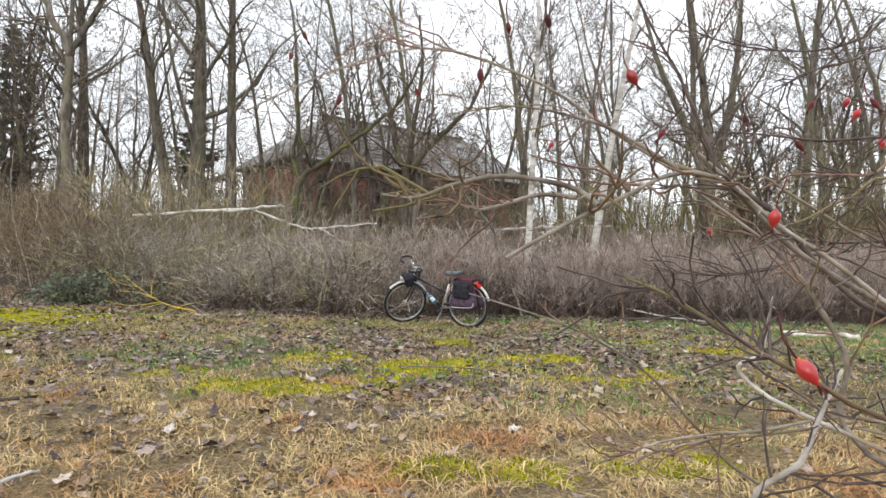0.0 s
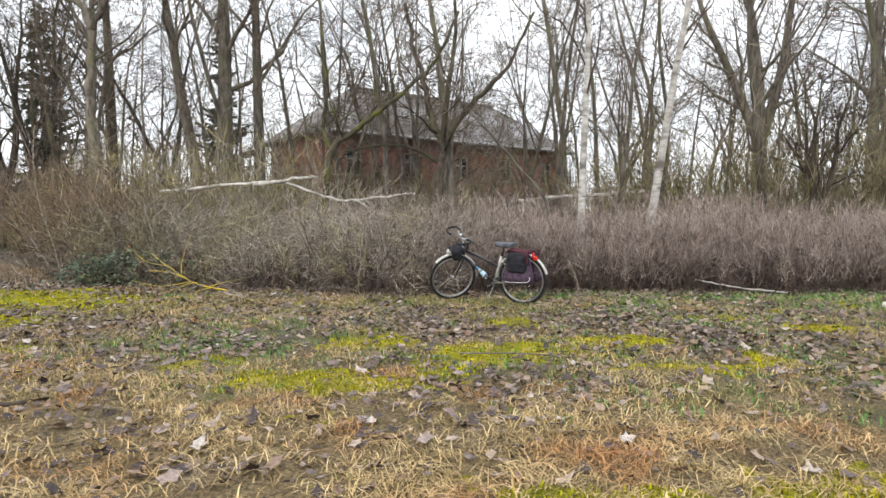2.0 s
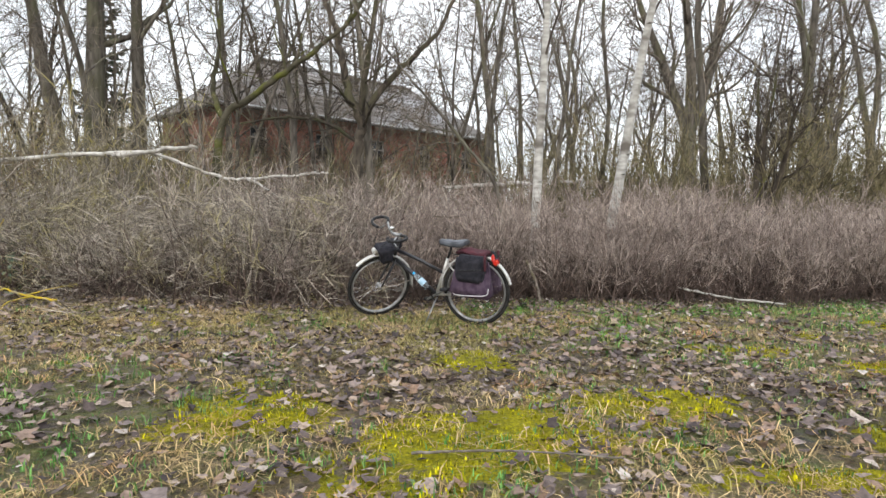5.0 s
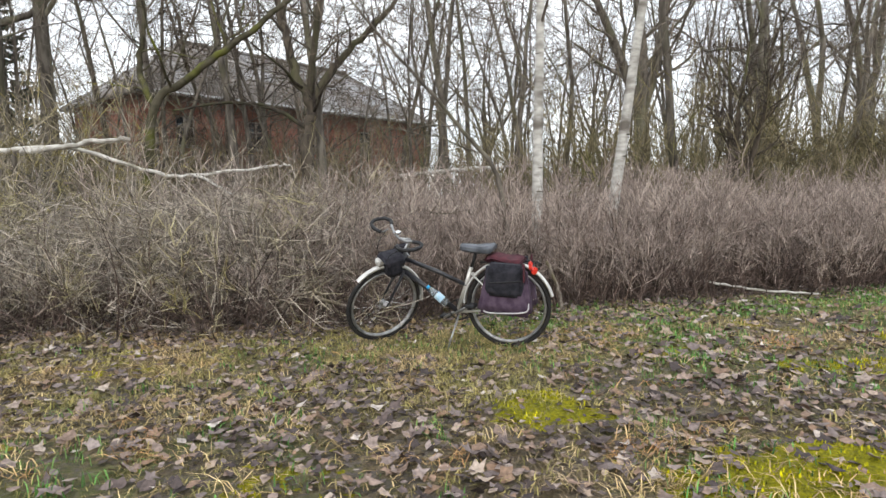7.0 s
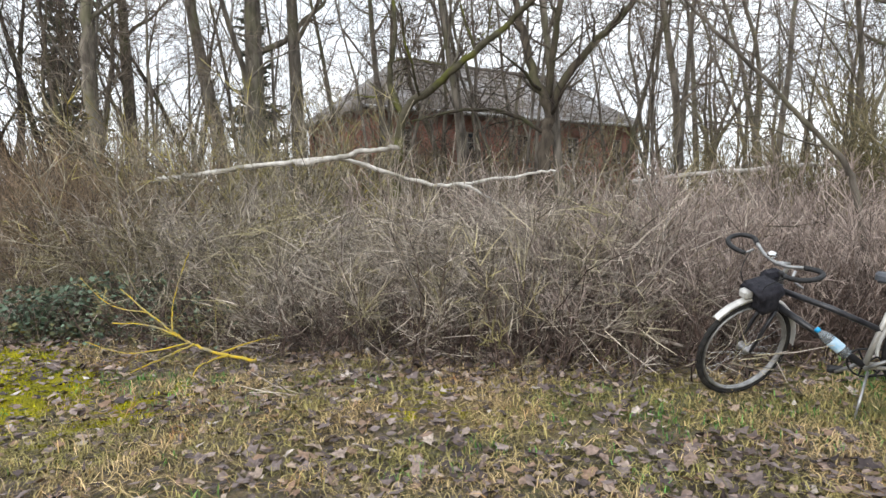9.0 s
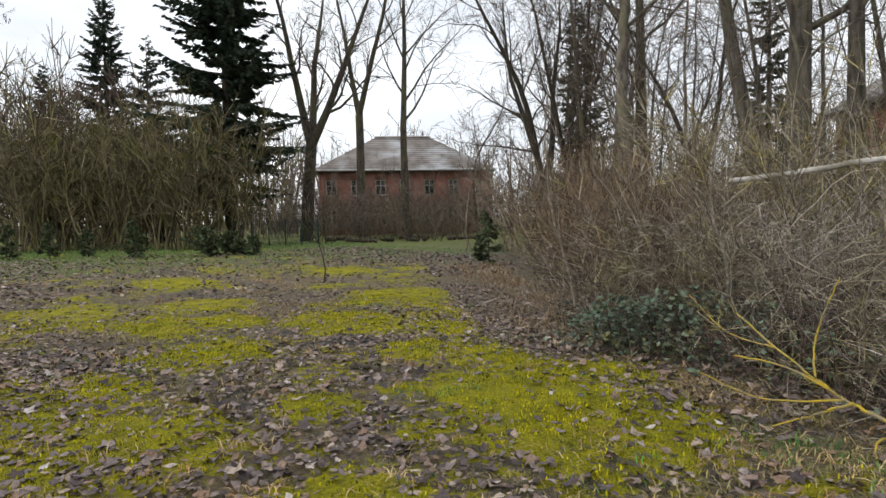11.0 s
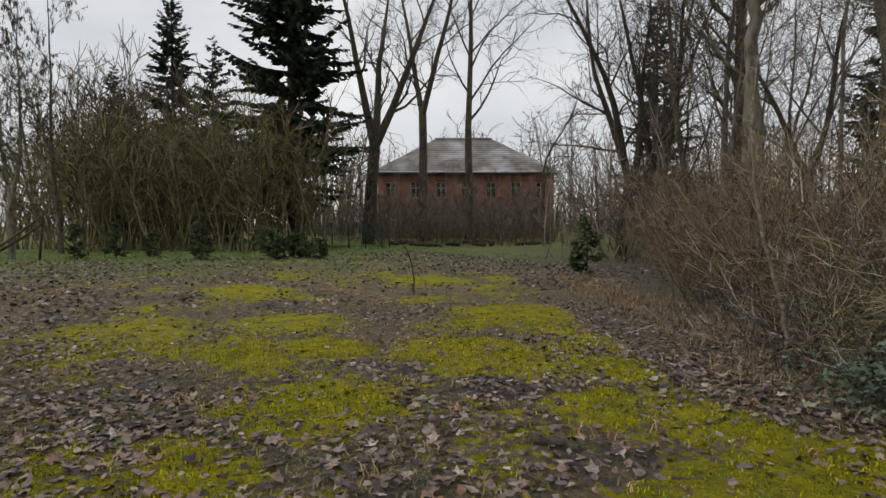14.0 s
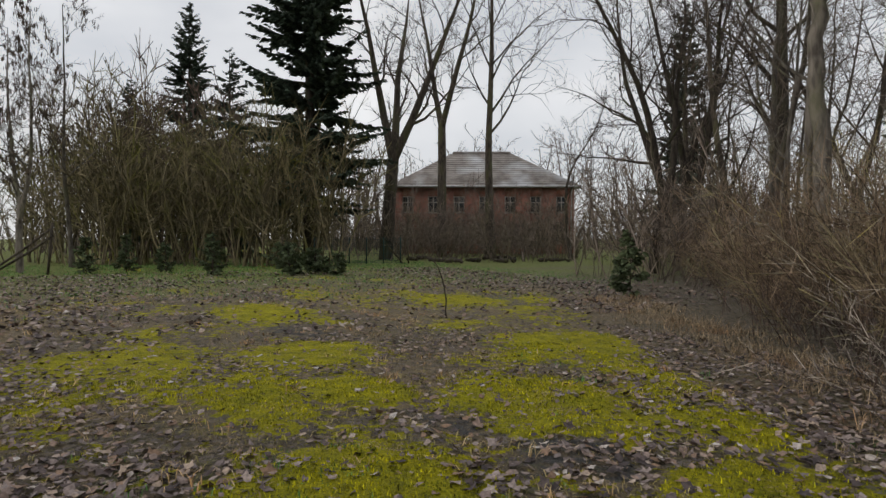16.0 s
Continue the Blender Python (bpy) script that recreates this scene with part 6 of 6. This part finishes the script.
    canes.append(([(1.07, 3.224, 1.165), (0.967, 3.212, 1.204), (0.814, 3.174, 1.287), (0.753, 3.167, 1.32), (0.663, 3.157, 1.3)], 0.0048, True, M_CANE))
    canes.append(([(1.16, 3.335, 1.209), (1.048, 3.323, 1.209), (0.959, 3.312, 1.205), (0.881, 3.303, 1.21)], 0.004, True, M_CANE_DARK))
    canes.append(([(1.099, 3.278, 1.455), (0.997, 3.236, 1.341), (0.904, 3.205, 1.327), (0.822, 3.196, 1.325), (0.771, 3.19, 1.299)], 0.0042, True, M_CANE_RED))
    canes.append(([(1.209, 3.442, 1.71), (1.042, 3.402, 1.639), (0.937, 3.37, 1.606), (0.804, 3.345, 1.607), (0.699, 3.333, 1.634), (0.629, 3.324, 1.68)], 0.0036, True, M_CANE_DARK))
    for pts, r, rooted, bark in canes:
        line = spline((root(pts[0]) if rooted else []) + pts, 30 if rooted else 20)
        g = Geo()
        rr = np.linspace(r * 0.95, r * 0.3, len(line))
        g.tube(line, rr, 8)
        cane = part("cane", g, bark, ob)
        tw, th = Geo(), Geo()
        for _ in range(13 if rooted else 7):
            j = int(rng.integers(len(line) // 3, len(line) - 2))
            d = line[j + 1] - line[j]
            w = side_way(d / np.linalg.norm(d), rng.uniform(0.4, 1.0), rng.uniform(0, 6.283))
            sub = limb(rng, line[j], w, rng.uniform(0.04, 0.15), 6, 0.22, 0.02)
            tw.tube(sub, np.linspace(min(r * 0.4, 0.002), 0.0009, 6), 6)
            if rng.uniform() < 0.6:
                w2 = side_way(w, rng.uniform(0.4, 0.9), rng.uniform(0, 6.283))
                tw.tube(limb(rng, sub[3], w2, rng.uniform(0.03, 0.1), 4, 0.2, 0.02), np.linspace(r * 0.3, 0.0008, 4), 5)
        for _ in range(22):
            j = int(rng.integers(2, len(line) - 2))
            d = line[j + 1] - line[j]
            w = side_way(d / np.linalg.norm(d), 1.35, rng.uniform(0, 6.283))
            th.tube(np.array([line[j], line[j] + w * 0.5 * (rr[j] + 0.006), line[j] + w * (rr[j] + 0.007) - np.array((0, 0, 0.003))]), (0.0022, 0.0012, 0.0002), 5)
        tagged(part("twig_mass", tw, M_CANE_RED if bark is M_CANE else M_CANE_DARK, cane), kind="stuff")
        tagged(part("thorn_mass", th, bark, cane), kind="stuff")
    hips = [(0.566, 2.562, 1.083, 1.1), (0.686, 2.928, 1.23, 1.2), (0.521, 3.1, 1.48, 1.4), (0.644, 3.235, 1.492, 1.2), (0.708, 3.283, 1.223, 0.7), (-0.012, 3.149, 1.459, 1.0), (-0.096, 3.19, 1.597, 0.9), (-0.123, 3.187, 1.557, 0.9), (0.39, 3.196, 1.38, 0.7), (0.586, 3.168, 1.395, 1.0), (0.904, 3.306, 1.476, 1.0), (0.974, 3.314, 1.484, 1.0), (0.994, 3.316, 1.461, 1.0), (0.874, 3.282, 1.393, 1.2), (1.045, 3.322, 1.403, 1.0), (0.373, 3.043, 1.558, 1.1), (0.263, 3.03, 1.467, 1.1), (0.758, 3.239, 1.433, 1.1), (1.032, 3.321, 1.482, 1.2), (0.308, 3.035, 1.547, 0.9), (0.153, 3.068, 1.45, 0.8)]
    for k, (x, y, z, s) in enumerate(hips):
        fresh = k in (0, 1, 4, 8, 11, 12, 14, 2)
        g = Geo()
        tilt = np.array((rng.normal(0, 0.4), rng.normal(0, 0.4), -1.0))
        tilt /= np.linalg.norm(tilt)
        s0 = np.linspace(0, 1, 9)
        prof = np.sin(np.pi * np.clip(s0, 0.03, 0.985) ** 0.85) * 0.0068 * s
        g.tube(np.array((x, y, z)) + tilt * (s0[:, None] - 0.5) * 0.024 * s, prof * (1 if fresh else 0.75), 12)
        hip = part("rose_hip", g, M_HIP if fresh else M_HIP_DARK, ob, "ripe red hip" if fresh else "shrivelled dark red hip")
        g = Geo()
        g.tube(np.array((x, y, z)) - tilt * np.array([[0.011 * s], [0.03], [0.05]]) + np.array([[0, 0, 0], [0, 0, 0.002], [0.008, 0, 0.008]]), 0.0011, 5)
        end = np.array((x, y, z)) + tilt * 0.012 * s
        for q in range(5):
            w = side_way(tilt, 0.5, q * 1.2566)
            g.tube(np.array([end, end + w * 0.008 * s]), (0.0015, 0.0003), 4)
        tagged(part("stalk", g, M_HIP_DARK, hip), kind="stuff")
    tagged(ob, "thorny bare wild rose with red hips beside the path", "rose bush")


# ---------- fallen wood ----------
def fallen(name, runs, material, label, category="log", seed=1, twigs=0, sides=9, twig_material=None):
    """Fallen wood: each run of points with its radii is one stem, the first the main one."""
    rng = np.random.default_rng(seed)
    first = np.asarray(runs[0][0][0], float)
    ob = empty(name, pose(*first))
    for i, (pts, r0, r1, *own) in enumerate(runs):
        line = spline(np.asarray(pts, float) - first, 6 * len(pts))
        line[1:-1] += rng.normal(0, r0 * 0.25, line[1:-1].shape)
        g = Geo()
        g.tube(line, np.linspace(r0, r1, len(line)) * rng.uniform(0.9, 1.1, len(line)), sides, cap=True)
        stem = part("stem" if i == 0 else "bough", g, own[0] if own else material, ob)
        if twigs:
            t = Geo()
            branch_out(rng, t, t, line, np.linspace(r0, r1, len(line)) * 0.4, 2, (twigs + 3, 4), 0.2, 0.8, 0.3, 0.02, 0.5, 0.0022)
            tagged(part("twig_mass", t, twig_material or material, stem), kind="stuff")
    return tagged(ob, label, category)


def build_fallen_wood():
    fallen("fallen_tree", [
        ([(-8.2, 14.75, 1.80), (-7.2, 14.6, 1.86), (-6.0, 14.5, 1.93), (-5.2, 14.45, 1.93), (-4.3, 14.35, 1.62), (-3.75, 14.3, 1.56), (-3.0, 14.6, 1.66), (-2.6, 14.8, 1.70)], 0.036, 0.014),
        ([(-5.9, 14.48, 1.90), (-5.2, 14.3, 1.95), (-4.9, 14.2, 2.0), (-4.4, 14.05, 2.0)], 0.034, 0.026),
        ([(-3.75, 14.3, 1.56), (-3.5, 14.22, 1.47), (-3.25, 14.2, 1.30)], 0.025, 0.008),
        ([(-6.0, 14.5, 1.9), (-6.05, 14.6, 1.2), (-6.2, 14.75, 0.0)], 0.025, 0.03, M_BARK),
        ([(-8.15, 14.75, 1.79), (-8.4, 14.9, 1.0), (-8.5, 15.0, 0.0)], 0.02, 0.025, M_BARK),
    ], M_LOG, "pale barkless fallen tree caught in the bushes", "fallen tree", 3)
    rng = np.random.default_rng(12)
    fallen("fallen_branch", [
        ([(-5.03, 11.75, 0.05), (-5.38, 11.75, 0.10), (-5.73, 11.8, 0.20), (-6.18, 11.9, 0.42), (-6.53, 12.0, 0.62)], 0.0158, 0.0050),
        ([(-5.63, 11.78, 0.17), (-5.78, 11.55, 0.10), (-5.93, 11.35, 0.03)], 0.0115, 0.0043),
        ([(-5.68, 11.77, 0.18), (-6.13, 11.6, 0.12), (-6.63, 11.65, 0.2)], 0.0079, 0.0029),
        ([(-5.38, 11.75, 0.10), (-5.18, 11.95, 0.16), (-4.98, 12.05, 0.2)], 0.0101, 0.0043),
        ([(-5.88, 11.83, 0.27), (-5.93, 11.95, 0.55), (-5.83, 12.05, 0.95)], 0.0086, 0.0036),
        ([(-6.18, 11.9, 0.42), (-6.53, 11.85, 0.5), (-6.88, 11.9, 0.75)], 0.0065, 0.0022),
        ([(-5.28, 11.75, 0.09), (-5.38, 11.5, 0.07), (-5.33, 11.3, 0.02)], 0.0101, 0.0043),
        ([(-5.73, 11.8, 0.2), (-6.03, 11.75, 0.33), (-6.38, 11.7, 0.36)], 0.0094, 0.0043),
    ], M_YELLOW, "fallen branch crusted with bright yellow lichen", "branch", 8, 9, 7, M_LICHEN)
    fallen("log", [([(2.3, 12.8, 0.2), (2.9, 12.74, 0.09), (3.6, 12.65, 0.03)], 0.015, 0.011)], M_LOG, "pale broken branch on the ground by the hedge", "log", 4)
    fallen("log", [([(4.2, 11.25, 0.045), (4.6, 11.22, 0.055), (5.2, 11.2, 0.045)], 0.045, 0.035)], M_LOG, "short pale weathered log in the grass", "log", 5)
    fallen("branch", [([(-2.75, 12.3, 0.40), (-2.4, 12.25, 0.36), (-2.0, 12.15, 0.27), (-1.6, 12.05, 0.17)], 0.02, 0.015)], M_CANE, "grey dead branch sloping down behind the bicycle", "branch", 6)
    fallen("branch", [([(0.5, 12.3, 0.0), (0.42, 12.25, 0.3), (0.3, 12.2, 0.55)], 0.02, 0.014)], M_CANE, "bare stake of dead wood leaning in the hedge", "branch", 7)
    fallen("fallen_birch", [([(-0.9, 24.4, 1.85), (1.2, 24.4, 2.0), (3.2, 24.4, 2.1), (4.6, 24.4, 2.1)], 0.055, 0.04), ([(-0.7, 24.45, 1.8), (-0.8, 24.5, 0.9), (-0.8, 24.5, 0.0)], 0.05, 0.06), ([(4.4, 24.42, 2.08), (4.5, 24.5, 1.0), (4.5, 24.5, 0.0)], 0.05, 0.06)], M_LOG, "long pale fallen birch lying across stumps in the wood", "fallen tree", 9)
    fallen("stick", [([(-9.12, 9.95, 0.02), (-9.0, 10.02, 0.03), (-8.85, 10.1, 0.02)], 0.03, 0.022)], M_BARK_DARK, "short dark stick on the mossy asphalt", "stick", 10)
    fallen("stick", [([(-0.75, 7.72, 0.045), (-0.3, 7.75, 0.055), (0.2, 7.72, 0.045)], 0.007, 0.004)], M_CANE, "thin twig lying on the moss", "stick", 11)
    fallen("stick", [([(-1.99, 4.33, 0.05), (-2.02, 4.62, 0.06), (-1.99, 4.77, 0.045)], 0.014, 0.009)], M_LOG, "pale peeled stick lying in the dry grass", "stick", 21)
    fallen("stick", [([(-3.65, 5.84, 0.05), (-3.37, 5.86, 0.07), (-3.16, 5.96, 0.05)], 0.02, 0.012)], M_BARK_DARK, "dark rotten stick in the dry grass", "stick", 22)
    fallen("log", [([(-3.65, 5.15, 0.05), (-3.56, 5.27, 0.06), (-3.48, 5.38, 0.05)], 0.06, 0.05)], M_BARK_DARK, "dark damp log half sunk in the grass", "log", 23)
    fallen("sapling", [([(-9.42, 13.35, 0.0), (-9.5, 13.25, 0.7), (-9.6, 13.05, 1.5), (-9.65, 13.0, 2.3), (-9.6, 13.0, 3.0)], 0.024, 0.008)], M_CANE, "pale leafless sapling standing at the shrubs' edge", "sapling", 12, 7)
    fallen("sapling", [([(-7.3, 13.1, 0.0), (-7.25, 13.1, 0.8), (-7.4, 13.05, 1.5), (-7.3, 13.0, 2.2)], 0.02, 0.008)], M_CANE, "crooked pale leafless sapling among brambles", "sapling", 13, 7)
    fallen("sapling", [([(-17.0, 13.1, 0.0), (-17.05, 13.1, 0.5), (-17.2, 13.0, 0.95), (-17.4, 12.8, 1.1)], 0.016, 0.006)], M_BARK_DARK, "thin bent sapling growing out of the yard", "sapling", 14, 2)
    fallen("sapling", [([(-2.3, 12.3, 0.0), (-2.35, 12.25, 0.55), (-2.3, 12.2, 1.05)], 0.012, 0.006)], M_CANE, "pale upright dead shoot in the hedge", "sapling", 15, 4)
    fallen("sapling", [([(-2.9, 12.1, 0.0), (-3.0, 12.05, 0.5), (-2.9, 12.0, 1.0)], 0.011, 0.005)], M_CANE, "pale upright dead shoot in the hedge", "sapling", 16, 4)
    # arching pale shoots through the brushwood
    r = random.Random(4)
    for k in range(26):
        x = r.uniform(-8.6, -2.2)
        y = float(hedge_y(x)) + r.uniform(0.1, 0.8)
        dx, h = r.uniform(-0.9, 0.9), r.uniform(0.8, 1.7)
        fallen("shoot", [([(x, y, 0.0), (x + dx * 0.2, y - 0.05, h * 0.5), (x + dx * 0.6, y - 0.12, h * 0.9), (x + dx * 1.1, y - 0.2, h)], 0.012, 0.004)], M_CANE, "pale arching dead shoot in the brushwood", "shoot", 60 + k, 5)
    # brushwood and trunks on the ground by the far trees
    for k in range(12):
        x, y = -41 + r.uniform(-3.5, 5), 27 + r.uniform(-3, 4)
        a = r.uniform(0, 3.14)
        l_ = r.uniform(0.8, 2.4)
        fallen("log", [([(x, y, 0.12), (x + 0.5 * l_ * math.cos(a), y + 0.5 * l_ * math.sin(a), 0.14), (x + l_ * math.cos(a), y + l_ * math.sin(a), 0.12)], 0.13, 0.08)], M_BARK_DARK, "dark fallen log under the far trees", "log", 90 + k)


def build_brambles():
    rng = np.random.default_rng(44)
    for x, y, s, n in ((-7.5, 12.85, 0.8, 620), (-6.8, 12.7, 0.7, 480), (-8.2, 13.0, 0.5, 260), (-6.1, 12.6, 0.5, 240), (-9.4, 13.1, 0.2, 40), (-8.1, 12.48, 0.6, 520), (-7.76, 12.73, 0.65, 560), (-8.89, 13.12, 0.3, 90), (-7.2, 13.5, 0.9, 500)):
        ob = empty("bramble", pose(x, y, 0))
        stems, leaf = Geo(), Geo()
        for _ in range(int(14 * s + 4)):
            a = rng.uniform(0, 6.283)
            e = np.array((math.cos(a), math.sin(a), 0)) * s * rng.uniform(0.5, 1.1)
            stems.tube(spline([(0.1 * e[0], 0.1 * e[1], 0), (0.5 * e[0], 0.5 * e[1], 0.5 * s + 0.1), (e[0], e[1], 0.15 * s)], 8), np.linspace(0.005, 0.002, 8), 4)
        px, py = rng.normal(0, s * 0.5, n), rng.normal(0, s * 0.42, n)
        pz = rng.uniform(0.03, 1, n) * (0.25 + 0.55 * s) * np.exp(-(px**2 + py**2) / (s * s * 1.2)) + 0.02
        leaves_at(leaf, rng, px, py, pz, rng.uniform(0.04, 0.085, n), 0.55)
        tagged(part("stems", stems, M_RUST, ob), kind="stuff")
        tagged(part("leaves", leaf, M_BRAMBLE, ob, "grey-green serrated leaves"), kind="stuff")
        tagged(ob, "low evergreen bramble with grey-green leaves", "bramble")


# ---------- fences ----------
def build_fences():
    f = empty("fence", pose(-12.45, 6.62, 0))
    g = Geo()
    g.tube([(0, 0, -0.05), (0, 0, 0.8), (-0.02, 0, 1.62)], 0.042, 8, cap=True)
    part("post", g, M_POST, f, "dark green metal post")
    g = Geo()
    g.tube([(0.02, 0, 1.45), (-0.4, -1.1, 0.75), (-0.7, -2.0, 0.12)], 0.026, 8, cap=True)
    part("brace", g, M_POST, f, "slanting green brace")
    g = Geo()
    g.tube([(-1.0, -3.2, -0.05), (-1.0, -3.2, 1.6)], 0.042, 8, cap=True)
    part("post", g, M_POST, f)
    # netting that sags from the top wire, torn along its foot
    g = Geo()
    cols, rows = 40, 18
    s, t = np.meshgrid(np.linspace(0, 1, cols), np.linspace(0, 1, rows), indexing="ij")
    s, t = s.ravel(), t.ravel()
    foot = 0.75 - 0.35 * s + 0.10 * np.sin(s * 23) + 0.06 * np.sin(s * 57)
    z = 1.52 - 0.10 * np.sin(np.pi * s) - t * (1.52 - foot)
    x = -1.0 * s + 0.05 * np.sin(s * 31 + t * 4) + 0.07 * t * np.sin(s * 11)
    y = -3.2 * s - 0.02 + 0.04 * np.sin(s * 17 + t * 6)
    i, j = np.meshgrid(np.arange(cols - 1), np.arange(rows - 1), indexing="ij")
    a = (i * rows + j).ravel()
    quads = np.stack([a, a + 1, a + rows + 1, a + rows], 1)
    both = np.stack([x, y, z], 1)
    g.add(both, quads)
    g.add(both + np.array((0.006, 0.002, 0.0)), quads[:, ::-1])
    part("netting", g, M_NET, f, "sagging torn green shade netting")
    tagged(f, "green metal fence post with torn sagging netting", "fence")
    # leaning poles of a broken fence, far off
    f = empty("broken_fence", pose(-36.0, 4.6, 0))
    for pts in ([(-1.5, -1.3, 0), (0.2, 0.2, 1.1), (1.2, 1.0, 1.75)], [(-1.5, -1.0, 0.1), (0.3, 0.3, 0.9), (1.3, 1.1, 1.5)], [(0.9, 0.9, 0), (1.1, 1.0, 0.9), (1.3, 1.1, 2.0)]):
        g = Geo()
        g.tube(pts, 0.05, 7, cap=True)
        part("pole", g, M_BARK_DARK, f)
    tagged(f, "broken wooden fence of dark leaning poles", "fence")
    # wire fence before the wood on the far side
    f = empty("wire_fence", pose(-40.5, 17.6, 0))
    for k in range(6):
        g = Geo()
        g.tube([(0.35 * k, 0.9 * k, -0.05), (0.35 * k, 0.9 * k, 1.5)], 0.035, 7, cap=True)
        part("post", g, M_POST, f)
    g = Geo()
    for k in range(15):
        z = 0.08 + 0.1 * k
        g.tube([(0, 0, z), (0.875, 2.25, z - 0.02), (1.75, 4.5, z)], 0.006, 4)
    for k in range(46):
        g.tube([(0.0389 * k, 0.1 * k, 0.05), (0.0389 * k, 0.1 * k, 1.48)], 0.005, 4)
    part("wire_mesh", g, M_NET, f, "dark green wire mesh")
    g = Geo()
    for pts in ([(1.9, 4.6, 0), (1.5, 3.9, 0.9), (1.2, 3.4, 1.6)], [(1.95, 4.9, 0), (1.95, 4.85, 1.4)]):
        g.tube(pts, 0.04, 7, cap=True)
    part("brace", g, M_BARK_DARK, f)
    tagged(f, "dark green wire fence before the wood", "fence")


build_houses()
build_far_wood()
build_wood()
birch(201, 0.55, 13.75, 9.5, 0.062, (0.012, 0.03), "slender white birch rising out of the hedge")
birch(202, 1.75, 14.6, 10.0, 0.072, (0.12, 0.05), "white birch leaning beside its neighbour")
build_conifers()
build_thicket()
build_tangle()
build_bicycle()
build_rose()
build_fallen_wood()
build_brambles()
build_fences()
build_grass()
build_litter()
